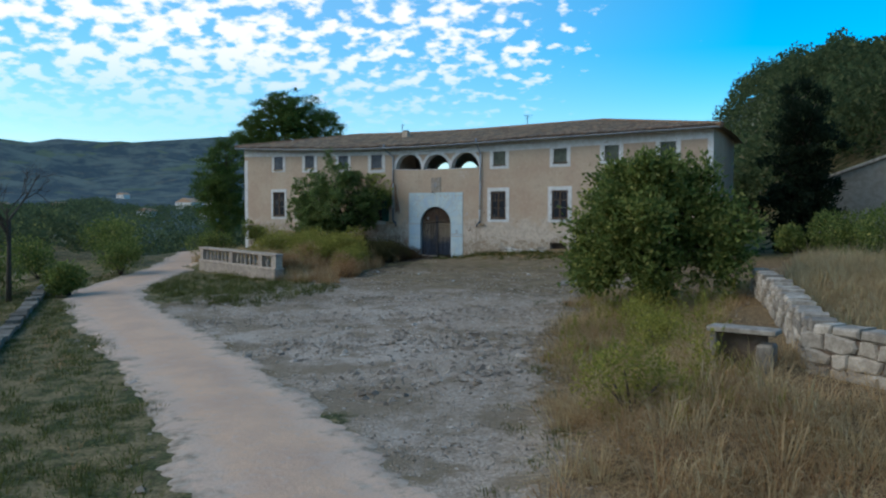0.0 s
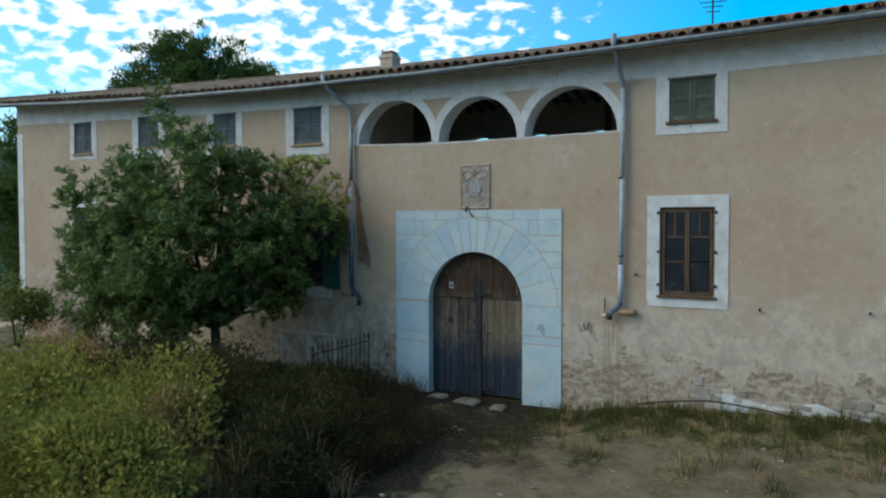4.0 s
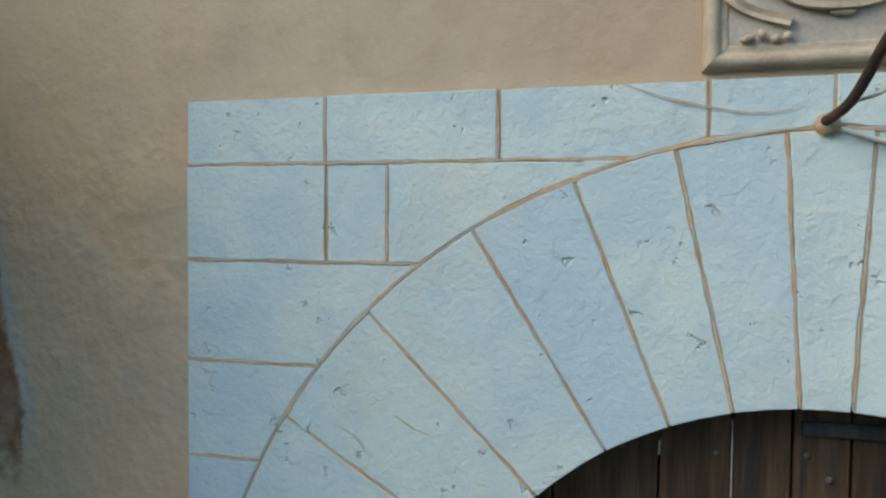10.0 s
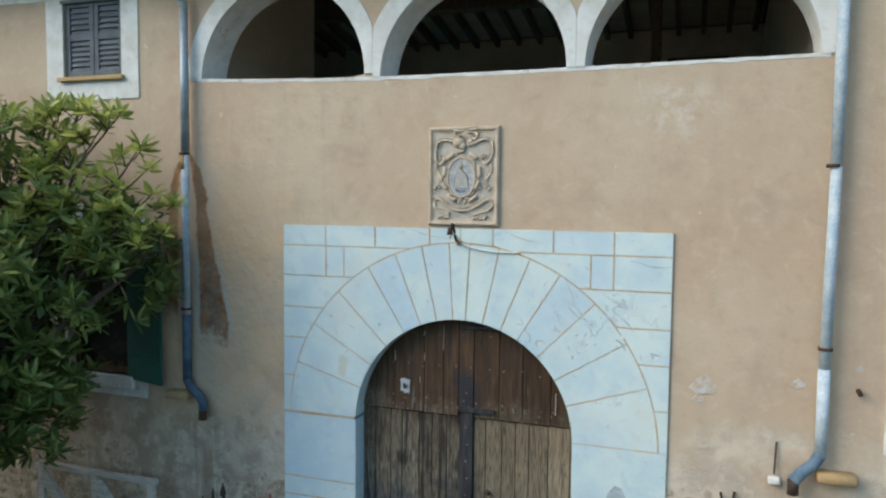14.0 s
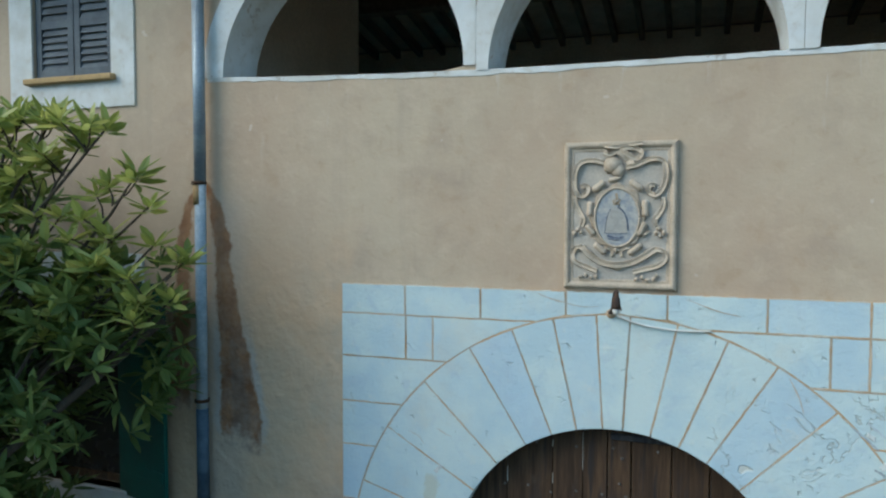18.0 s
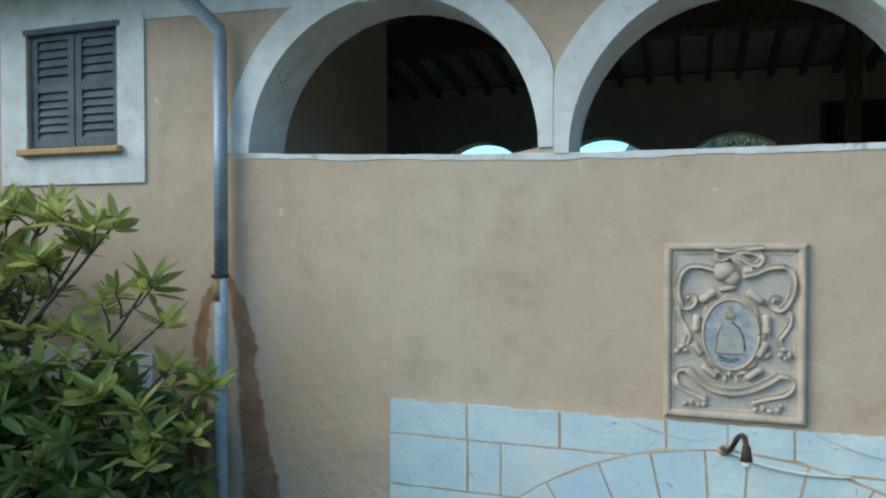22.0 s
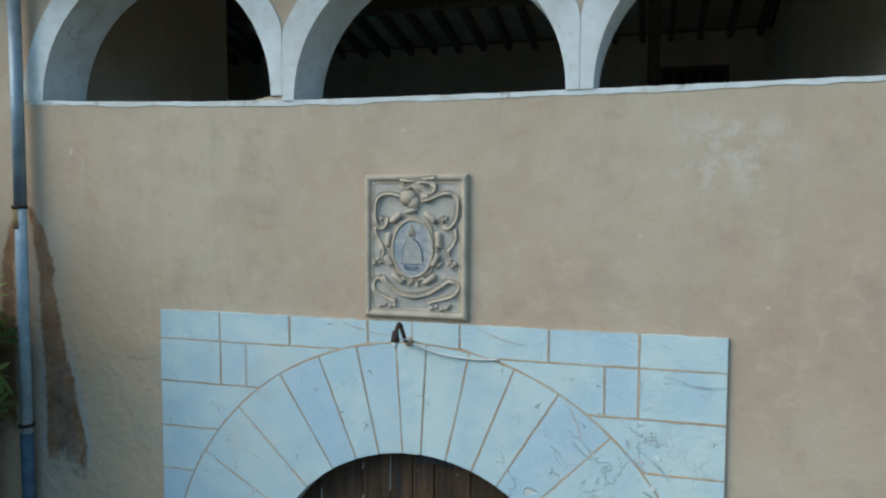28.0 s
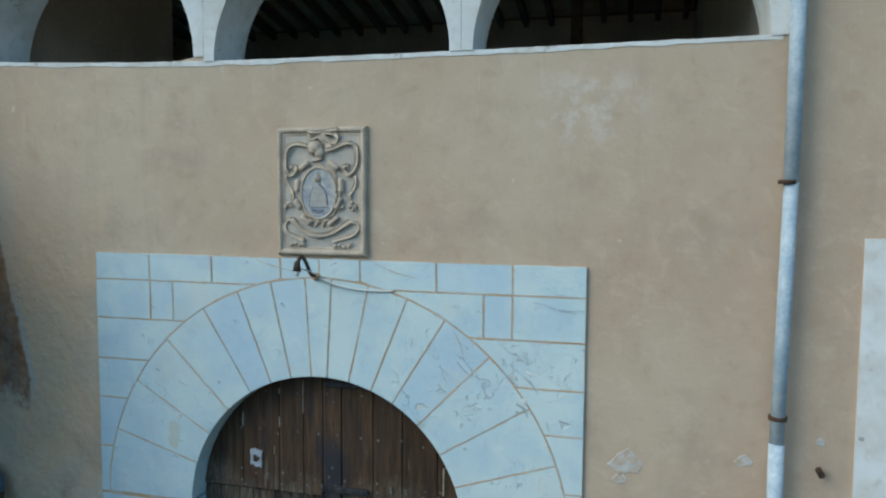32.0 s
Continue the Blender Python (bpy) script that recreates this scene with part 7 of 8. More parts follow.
LAUREL_BLOBS = [(-6.0, -2.3, 4.45, 1.35), (-4.8, -1.8, 3.9, 1.15), (-7.2, -2.6, 3.5, 1.25), (-5.4, -3.0, 2.8, 1.3), (-4.6, -2.5, 2.6, 0.95), (-6.6, -3.1, 2.3, 1.1), (-5.4, -1.5, 4.4, 0.95),
                (-3.5, -0.85, 3.38, 0.52), (-3.95, -0.9, 3.42, 0.42), (-4.8, -1.0, 3.45, 0.5), (-4.4, -1.05, 3.2, 0.62), (-7.6, -2.4, 2.4, 1.0), (-3.25, -0.6, 3.55, 0.45), (-2.98, -0.5, 3.4, 0.33), (-4.9, -0.9, 2.6, 0.7), (-8.1, -2.6, 3.1, 0.8), (-4.0, -2.0, 2.3, 0.7), (-8.4, -2.4, 2.2, 0.8), (-4.4, -1.15, 2.8, 0.5), (-4.15, -1.0, 3.25, 0.45), (-4.7, -1.4, 2.3, 0.5), (-3.95, -1.0, 2.75, 0.42), (-4.3, -1.3, 2.0, 0.45), (-4.15, -1.2, 2.4, 0.42), (-3.6, -0.85, 3.0, 0.34), (-3.85, -1.15, 2.45, 0.3), (-3.9, -1.2, 2.05, 0.3), (-3.95, -1.25, 1.65, 0.28), (-5.9, -2.7, 1.75, 0.75), (-4.9, -2.7, 1.7, 0.6), (-7.2, -2.9, 1.75, 0.8), (-6.6, -2.2, 1.5, 0.6)]
SPRIGS = sprigs([(-3.51, -0.9, 4.78), (-3.06, -0.9, 4.68), (-2.84, -0.9, 4.38), (-3.70, -0.95, 4.75), (-2.74, -0.9, 4.18), (-3.29, -0.9, 4.56), (-2.50, -0.85, 3.85), (-3.57, -0.9, 4.45), (-3.95, -0.9, 4.7), (-2.62, -0.85, 3.6), (-2.7, -0.9, 3.95), (-3.35, -1.0, 4.12), (-3.75, -1.1, 4.16), (-3.1, -0.95, 3.92), (-3.5, -1.15, 3.86), (-4.1, -1.1, 4.3), (-3.9, -1.2, 3.9), (-3.2, -1.05, 3.62), (-3.65, -1.25, 3.55), (-2.95, -0.95, 3.66), (-4.2, -1.1, 4.72)], (-4.0, -1.0, 3.4))
tree("laurel_tree", "broad dark evergreen tree with glossy whorled leaves against the facade", (-4.9, -2.3, float(height(-4.9, -2.3)) + 0.05), 0.11, (-5.0, -2.2, 1.25), LAUREL_BLOBS, BARK, LAUREL, rosettes, extra=SPRIGS)
CAROB_BLOBS = [(16.3, -16.0, 2.75, 0.85), (15.4, -16.4, 1.75, 0.75), (17.6, -15.6, 2.1, 0.9), (16.4, -17.0, 1.5, 0.85), (15.3, -15.6, 2.75, 0.55), (17.4, -15.0, 3.0, 0.6), (18.5, -16.0, 1.2, 0.7), (15.0, -16.5, 0.85, 0.55), (16.6, -16.3, 3.45, 0.42), (16.9, -16.8, 0.6, 0.7),
               (15.7, -16.1, 3.35, 0.36), (18.5, -15.4, 2.5, 0.42), (15.4, -17.2, 0.5, 0.5), (19.0, -16.0, 1.9, 0.36), (14.7, -16.2, 2.2, 0.36), (17.0, -16.0, 3.75, 0.28), (14.6, -16.8, 1.3, 0.32), (18.0, -15.6, 3.3, 0.34), (16.9, -17.5, 2.2, 0.4), (15.8, -17.0, 2.5, 0.45)]
tree("carob_tree", "rounded dense green tree with low boughs at the yard's edge", (16.6, -15.95, float(height(16.6, -15.95))), 0.16, (16.6, -15.95, 0.4), CAROB_BLOBS, BARK, CAROB, leafy(36000, 0.17, 0.10, 0.4, 0.25, 60, 0.2))
CYP = [(19.6 + 0.45 * math.sin(k * 2.1), 5.5 + 0.4 * math.cos(k * 1.7), 1.0 + k * 0.70, 1.55 * (1 - k / 13.0) ** 0.6 + 0.25 + 0.2 * math.sin(k * 2.9)) for k in range(12)]
tree("cypress", "tall ragged dark cypress beside the house corner", (19.6, 5.5, float(height(19.6, 5.5))), 0.22, (19.6, 5.5, 3.0), CYP, BARK, CYPRESS, leafy(26000, 0.26, 0.10, 0.45, 0.6), "foliage")
PX0, PY0 = -25.0, 15.0
PINES = [(PX0 + a, PY0 + b, c - 0.9, r) for a, b, c, r in ((-1.4, 0, 12.0, 2.5), (1.4, 0.8, 12.4, 2.2), (-0.2, 0.2, 13.4, 1.7), (3.2, 1.8, 11.2, 1.8), (-2.9, -0.6, 10.6, 1.9), (0.5, 0, 10.4, 2.4), (-2.5, -0.5, 8.4, 2.0))]
tree("pine_tree", "spreading green pine rising behind the house", (PX0, PY0, float(height(PX0, PY0))), 0.3, (PX0, PY0, 6.5), PINES, BARK, PINE, leafy(62000, 0.24, 0.07, 0.45, 0.5))
PINE2 = [(-23.2 + a, 5.2 + b, c, r) for a, b, c, r in ((0.4, 0.3, 7.2, 1.3), (-0.6, 0, 6.0, 1.5), (-0.7, 0, 4.4, 1.6), (0.6, 0, 4.6, 1.5), (-0.3, 0, 2.8, 1.6), (0.9, 0, 2.4, 1.5))]
tree("pine_tree", "smaller bushy pine close to the end of the house", (-23.2, 5.2, float(height(-23.2, 5.2))), 0.2, (-23.2, 5.2, 2.0), PINE2, BARK, PINE, leafy(26000, 0.24, 0.07, 0.45, 0.5))


def bush(name, label, x, y, blobs, foliage, n, ln, w, cat="bush"):
    z = float(height(x, y))
    th = empty(name, (x, y, z))
    tagged(th, label, cat)
    B = [(a, b, c, r) for a, b, c, r in blobs]
    for b in B:
        part("stem", tube([(0, 0, -0.1), (b[0] * 0.5, b[1] * 0.5, b[2] * 0.5), b[:3]], [0.03, 0.02, 0.008], 5), BARK, th)
    P, d = blob_points(B, n, 0.35)
    part("foliage", leaf_quads(P, d + rng.normal(size=P.shape) * 0.8 + np.array((0, 0, 0.3)), ln * rng.uniform(0.6, 1.3, n), w * rng.uniform(0.7, 1.2, n)), foliage, th)
    return th


def heap(r, h, k=5):
    return [(rng.uniform(-r, r) * 0.6, rng.uniform(-r, r) * 0.6, rng.uniform(0.35, 0.8) * h, rng.uniform(0.35, 0.55) * min(r, h)) for _ in range(k)]


bush("shrub", "dark leafy shrub beside the corner of the house", -13.6, -1.3, heap(1.0, 2.3), CAROB, 2600, 0.13, 0.06)
for x, y, r, h in ((-4.6, -20.6, 1.0, 1.3), (-9.0, -15.0, 1.4, 1.7), (-11.5, -17.5, 1.6, 2.0), (-14, -12, 1.8, 2.4), (-7.5, -22.0, 1.5, 1.8), (-18, -8, 2, 3), (-1.5, -26.8, 1.2, 1.4), (-12, -6.5, 1.3, 1.6)):
    bush("shrub", "rounded dark evergreen shrub below the track", x, y, heap(r, h, 7), CAROB, 2200, 0.16, 0.08)
for x, y, r, h in ((21.5, -2.0, 1.6, 2.2), (23.8, -3.5, 1.8, 2.4), (25.5, -1.0, 2.0, 2.8), (22.6, 2.0, 1.8, 2.5), (20.0, 0.5, 1.3, 1.8)):
    bush("shrub", "low green shrub on the bank above the dry grass", x, y, heap(r, h, 7), CAROB, 2400, 0.15, 0.08)
for x, y, h in ((-1.6, -6.4, 1.2), (-0.3, -7.4, 1.1), (-2.8, -6.0, 1.5), (0.6, -9.6, 0.9), (-3.9, -7.5, 1.4), (-1.6, -8.8, 1.0), (-3.6, -5.0, 1.4), (-4.8, -5.6, 1.6), (-5.8, -4.6, 1.6), (-2.4, -7.4, 1.2), (-5.4, -7.6, 1.3), (-6.8, -5.8, 1.4), (-1.0, -10.6, 0.9), (-7.6, -3.8, 1.5), (-0.9, -7.6, 1.35), (-1.8, -6.9, 1.5), (-0.3, -8.4, 1.15), (-2.3, -8.1, 1.3)):
    withered = int(x * 10 + y * 7) % 4 == 0 or x < -5.2
    bush("weed_clump", "tall withered brown weeds in the raised bed" if withered else "tall yellow-green weeds in the raised bed", x, y, heap(0.85, h, 8), RUSSET if withered else WEED, 1500, 0.085, 0.035, "weeds")
for x, y, h in ((-3.0, -2.6, 0.6), (-4.2, -3.4, 1.1), (-5.9, -3.0, 1.1), (-1.9, -2.2, 0.7), (-6.8, -1.8, 1.2), (-2.6, -3.3, 0.6), (-1.5, -3.4, 0.65), (-2.0, -1.5, 0.45), (-0.9, -4.6, 0.6), (-1.9, -4.6, 0.8), (-3.0, -4.2, 0.95), (-0.2, -5.9, 0.55), (-0.9, -5.6, 0.7), (-4.9, -4.2, 1.1), (0.3, -4.6, 0.45), (-0.3, -3.9, 0.5), (0.5, -5.8, 0.45), (-1.6, -5.7, 0.8), (-2.4, -5.2, 0.95), (0.1, -6.8, 0.5), (-1.9, -2.0, 0.6)):
    bush("undergrowth", "dark tangled undergrowth beneath the tree", x, y, heap(0.8, h, 7), BRAMBLE, 2000, 0.07, 0.03, "bush")
for x, y in ((18.3, -23.0), (17.4, -20.4), (19.0, -27.6), (17.0, -18.5)):
    bush("weed_clump", "tangled green weeds among the dry grass", x, y, heap(0.8, 0.9, 6), WEED, 1800, 0.07, 0.035, "weeds")

for x, y, h, w in ((-2.0, -6.0, 1.5, 1.1), (-3.4, -7.4, 1.6, 1.2), (-1.0, -8.0, 1.3, 0.9), (0.4, -8.9, 1.2, 0.8), (-4.6, -6.0, 1.7, 1.2), (-2.6, -9.2, 1.3, 1.0), (-5.8, -7.4, 1.5, 1.2), (-0.6, -10.2, 1.1, 0.9), (-4.4, -9.6, 1.2, 1.0), (1.2, -10.8, 1.0, 0.8)):
    bush("weed_bush", "bushy yellow-green weeds with small leaves in the raised bed", x, y, heap(w, h, 9), WEED, 2600, 0.11, 0.05, "weeds")
for x, y, h in ((2.3, -11.9, 0.7), (1.7, -11.4, 0.9), (-0.4, -12.9, 0.5)):
    bush("weed_clump", "low withered brown weeds beside the stone slab", x, y, heap(0.8, h, 7), RUSSET, 1500, 0.085, 0.035, "weeds")
for x, y, h, w in ((-0.6, -4.9, 0.9, 0.9), (-1.4, -3.9, 0.9, 1.0), (-2.2, -4.4, 1.1, 1.1), (-0.1, -6.0, 0.8, 0.8), (-3.4, -3.6, 1.1, 1.1), (-4.4, -4.8, 1.2, 1.1)):
    bush("undergrowth", "dark tangled brambles between the weeds and the door", x, y, heap(w, h, 9), BRAMBLE, 3000, 0.085, 0.04, "bush")

# bare dead tree by the track
dead = empty("dead_tree", (-5.2, -22.6, float(height(-5.2, -22.6))))
tagged(dead, "bare leafless tree with fine twigs beside the track", "tree")
ms = []


def branch(p, d, ln, r, depth):
    q = p + d * ln
    ms.append(tube([p, p.lerp(q, 0.5) + Vector((rng.uniform(-0.06, 0.06), rng.uniform(-0.06, 0.06), 0)) * ln, q], [r, r * 0.8, r * 0.6], 5))
    if depth:
        for _ in range(3):
            branch(p.lerp(q, float(rng.uniform(0.5, 1))), (d + Vector(rng.normal(size=3)) * 0.5).normalized(), ln * 0.68, r * 0.55, depth - 1)


part("trunk", tube([(0, 0, -0.3), (0.1, 0, 1.6), (0.0, 0.1, 3.0)], [0.11, 0.08, 0.06], 7), BARK, dead)
for k in range(4):
    branch(Vector((0.05, 0.05, 1.8 + 0.4 * k)), Vector((rng.uniform(-1, 1), rng.uniform(-1, 1), 1.1)).normalized(), 1.4, 0.045, 3)
J = joined(*ms)
part("crown", (J[0], J[1]), BARK, dead)


# ---- grasses ----
def blades(P, ln, w, lean=0.35):
    n = len(P)
    a = rng.random(n) * 2 * PI
    S = np.stack([np.cos(a), np.sin(a), np.zeros(n)], 1)
    b = rng.random(n) * 2 * PI
    L = np.stack([np.cos(b), np.sin(b), np.zeros(n)], 1) * (rng.random(n) * lean)[:, None]
    up = np.array((0, 0, 1.0))
    ln, w = ln[:, None], np.broadcast_to(w, (n,))[:, None]
    V = np.stack([P - S * w * 0.5, P + S * w * 0.5, P + up * ln * 0.55 + L * ln * 0.4 + S * w * 0.4, P + up * ln * 0.55 + L * ln * 0.4 - S * w * 0.4, P + up * ln * 0.93 + L * ln * 1.25], 1).reshape(-1, 3)
    q = np.arange(n)[:, None] * 5
    return V.tolist(), (q + np.array((0, 1, 2, 3))).tolist() + (q + np.array((3, 2, 4))).tolist()


def tussocks(x0, x1, y0, y1, n, per, r, lo, hi, w, accept=None, splay=1.1):
    """Tufts whose blades splay out and fall over from their middle."""
    x, y = rng.uniform(x0, x1, n), rng.uniform(y0, y1, n)
    if accept is not None:
        ok = accept(x, y)
        x, y = x[ok], y[ok]
    n = len(x)
    k = np.repeat(np.arange(n), per)
    m = n * per
    size = rng.uniform(0.55, 1.25, n)[k]
    a, q = rng.random(m) * 2 * PI, rng.random(m) ** 0.6
    dx, dy = np.cos(a) * q * r * size, np.sin(a) * q * r * size
    px, py = x[k] + dx, y[k] + dy
    P = np.stack([px, py, height(px, py) - 0.03], 1)
    out = np.stack([np.cos(a), np.sin(a), np.zeros(m)], 1) * (splay * (0.2 + q) * rng.uniform(0.3, 1.2, m))[:, None] + rng.normal(size=(m, 3)) * np.array((0.25, 0.25, 0))
    ln = (rng.uniform(lo, hi, m) * size * (1.05 - 0.4 * q))[:, None]
    S = np.stack([-np.sin(a), np.cos(a), np.zeros(m)], 1) * w * 0.5
    up = np.array((0, 0, 1.0))
    V = np.stack([P - S, P + S, P + up * ln * 0.6 + out * ln * 0.28 + S * 0.8, P + up * ln * 0.6 + out * ln * 0.28 - S * 0.8, P + up * ln * (0.97 - 0.35 * np.minimum(1, np.abs(out).sum(1, keepdims=True) * 0.7)) + out * ln * 0.85], 1).reshape(-1, 3)
    b = np.arange(m)[:, None] * 5
    return V.tolist(), (b + np.array((0, 1, 2, 3))).tolist() + (b + np.array((3, 2, 4))).tolist()


def tufts(name, label, mat, *a, **kw):
    tagged(mesh(name, *tussocks(*a, **kw), mat), label, "grass", kind="stuff")


def patch(x0, x1, y0, y1, n, accept=None, clump=0.0):
    x, y = rng.uniform(x0, x1, n), rng.uniform(y0, y1, n)
    if clump:
        c = np.stack([rng.uniform(x0, x1, max(4, n // 40)), rng.uniform(y0, y1, max(4, n // 40))], 1)
        k = rng.integers(0, len(c), n)
        m = rng.random(n) < 0.75
        x = np.where(m, c[k, 0] + rng.normal(size=n) * clump, x)
        y = np.where(m, c[k, 1] + rng.normal(size=n) * clump, y)
    if accept is not None:
        ok = accept(x, y)
        x, y = x[ok], y[ok]
    return np.stack([x, y, height(x, y) - 0.02], 1)


def grass(name, label, P, lo, hi, w, mat, lean=0.35):
    n = len(P)
    ob = mesh(name, *blades(P, rng.uniform(lo, hi, n), w, lean), mat)
    tagged(ob, label, "grass", kind="stuff")


def tall_edge(x, y):
    e = 15.5 + np.where(y < -21, 0.37, 0.25) * (-21 - y) + 0.4 * np.sin(y * 1.7) + 0.25 * np.sin(y * 4.1)
    return (x > e + 0.5 * rng.random(len(x))) & ~((x > 19.3) & (y > -24.2) & (x < 21))


def east_edge(x, y):
    e = 15.6 + np.where(y < -21, 0.37, 0.25) * (-21 - y) + 0.4 * np.sin(y * 1.7) + 0.25 * np.sin(y * 4.1)
    return (x > e) & ~((x > 19.2) & (y > -24.4) & (x < 21.2)) & ~((x > 20.9) & (y > -27.0) & (y < -24.4))


def in_bed(x, y):
    right = 0.75 - 0.32 * (y + 6.7) + 0.35 * np.sin(y * 2.1) + 0.2 * np.sin(y * 5.3)
    on_slab = (np.abs(x - 0.72) < 0.6) & (np.abs(y + 12.75) < 1.1)
    return (y > np.where(x < 0.1, -13.55 - 0.29 * x, -14.4 + 0.3 * np.sin(x * 3))) & (x < right) & ~on_slab & ((y < -5.2) | (x < -5))


# tangled growth along the east side of the yard
tufts("dry_grass", "tangled brown dry grass in uneven tussocks beside the yard", DRY, 13.5, 24.0, -35, -12, 950, 42, 0.28, 0.3, 0.75, 0.012, accept=east_edge, splay=1.8)
tufts("russet_grass", "low russet dead grass in matted tufts", RUSSET, 13.5, 23.0, -36, -13, 1050, 40, 0.3, 0.2, 0.55, 0.011, accept=east_edge, splay=2.0)
grass("fallen_straw", "tangled fallen straw among the dry grass", patch(15, 23, -34, -17, 11000, tall_edge, 0.3), 0.2, 0.5, 0.009, DRY, 3.2)
tufts("grass_green", "green grass tufts among the dry grass", WEED, 13.5, 21, -29, -13, 260, 40, 0.24, 0.25, 0.6, 0.013, accept=east_edge, splay=0.8)
tufts("edge_grass", "dark low grass creeping into the gravel", TURF, 12.5, 19, -34, -13, 500, 30, 0.25, 0.06, 0.22, 0.011, accept=lambda x, y: east_edge(x + 0.9, y), splay=1.2)
tufts("edge_straw", "pale straw grass tangled among the russet", STRAW, 14.5, 22.5, -35, -13, 420, 40, 0.3, 0.3, 0.8, 0.012, accept=east_edge, splay=2.0)
tufts("straw_grass", "pale straw grass on the bank behind the stone wall", STRAW, 20.2, 27.5, -23.6, -4, 760, 44, 0.30, 0.5, 1.15, 0.014, splay=1.5, accept=lambda x, y: x > 19.7 - 0.188 * (y + 14.5) + 0.35)
tufts("bank_grass", "dry brown grass on the bank", DRY, 20.2, 27.5, -23.6, -4, 300, 36, 0.26, 0.4, 0.8, 0.013, splay=1.0, accept=lambda x, y: x > 19.7 - 0.188 * (y + 14.5) + 0.35)
# raised bed
tufts("bed_grass", "tall brown dry grass filling the raised bed", DRY, -8.6, 3.2, -14.4, -1.4, 1100, 40, 0.24, 0.4, 1.0, 0.012, accept=in_bed, splay=0.7)
tufts("bed_russet", "russet grass leaning over the edge of the bed", RUSSET, -6.5, 3.2, -14.4, -4.8, 560, 40, 0.25, 0.35, 0.95, 0.012, accept=lambda x, y: in_bed(x, y) & (((x > -1.6) & (y < -6.8)) | (y < -9)), splay=0.9)
tufts("bed_straw", "pale straw stems standing in the raised bed", STRAW, -8.5, 0.4, -13.6, -7.5, 150, 34, 0.25, 0.5, 1.1, 0.011, accept=in_bed, splay=0.6)
tufts("bed_weeds", "green weeds among the bed's dry grass", WEED, -8.5, 0.4, -11, -2.8, 200, 34, 0.22, 0.3, 0.8, 0.016, accept=in_bed, splay=0.7)
grass("dead_stems", "dark dead stems and brambles near the door", patch(-6.5, 0.9, -6.4, -0.6, 16000, lambda x, y: ((y < -1.7) | (x > -2.2)) & (x < 0.9 - 0.06 * (y + 4.2) ** 2 - 1.0 * (y > -2.2)), 0.25), 0.2, 0.75, 0.011, DEADSTEM, 1.3)
tufts("door_grass", "dark rank grass beside the doorstep", TURF, -5.5, -1.15, -2.6, -0.15, 240, 40, 0.2, 0.12, 0.42, 0.010)
tufts("door_weeds", "yellowing grass tufts by the railing", WEED, -4.5, -1.15, -1.6, -0.2, 60, 30, 0.18, 0.2, 0.55, 0.009)


def stalks(n, x0, x1, y0, y1, lo, hi, per, accept):
    """Upright weed stems set with small leaves, narrowing to the tip."""
    x, y = rng.uniform(x0, x1, n), rng.uniform(y0, y1, n)
    ok = accept(x, y)
    x, y = x[ok], y[ok]
    n = len(x)
    k = np.repeat(np.arange(n), per)
    u = rng.random(n * per)
    h, lx, ly = rng.uniform(lo, hi, n), rng.normal(size=n) * 0.18, rng.normal(size=n) * 0.18
    a = rng.random(n * per) * 2 * PI
    r = 0.10 * (1.15 - u) * rng.random(n * per)
    P = np.stack([x[k] + lx[k] * u * h[k] + np.cos(a) * r, y[k] + ly[k] * u * h[k] + np.sin(a) * r, height(x, y)[k] + (0.12 + 0.88 * u) * h[k]], 1)
    D = np.stack([np.cos(a), np.sin(a), 0.5 + u], 1)
    return leaf_quads(P, D, 0.10 * (1.1 - 0.5 * u) * rng.uniform(0.6, 1.2, n * per), 0.03)


tagged(mesh("weed_stalks", *stalks(300, -6.5, 1.6, -12.5, -4.2, 0.8, 1.75, 46, lambda x, y: in_bed(x, y) & (waves(x * 0.9 + 1, y * 0.8) > -0.15)), WEED), "tall leafy yellow-green weed stems in the raised bed", "weeds", kind="stuff")
tagged(mesh("edge_weeds", *stalks(240, 15.5, 20, -27, -14, 0.4, 1.0, 40, east_edge), WEED), "leafy yellow-green weeds among the dry grass", "weeds", kind="stuff")
# foot of the facade and the yard
tufts("wall_grass", "green grass tufts along the foot of the facade", TURF, 1.5, 15.6, -3.6, -0.15, 1500, 34, 0.2, 0.1, 0.4, 0.011, accept=lambda x, y: rng.random(len(x)) < np.exp((y + 0.2) / 1.1), splay=1.0)
tufts("wall_dry_grass", "dry grass tufts along the foot of the facade", DRY, 1.5, 15.6, -3.6, -0.2, 230, 30, 0.18, 0.1, 0.34, 0.010, accept=lambda x, y: rng.random(len(x)) < np.exp((y + 0.2) / 1.4), splay=1.2)
tufts("yard_grass", "short withered grass in patches over the yard", DRY, 0.6, 17, -17, -1.6, 1500, 22, 0.3, 0.02, 0.09, 0.010, accept=lambda x, y: waves(x * 1.1, y * 1.3) + 0.35 * smooth(x, 8, 14) > -0.05, splay=1.8)
tufts("yard_green", "low green weeds in the stony yard", TURF, 0.6, 18, -22, -1.6, 700, 22, 0.26, 0.03, 0.11, 0.011, accept=lambda x, y: waves(x * 1.4 + 3, y * 1.2 + 1) > 0.25, splay=1.5)
tufts("verge_grass", "short green grass beside the dirt track", TURF, -9, 22, -42, -14, 9000, 26, 0.32, 0.07, 0.24, 0.014, accept=lambda x, y: (off_track(x, y) > 1.45 + 0.3 * np.sin(x)) & (off_track(x, y) < 9), splay=1.3)
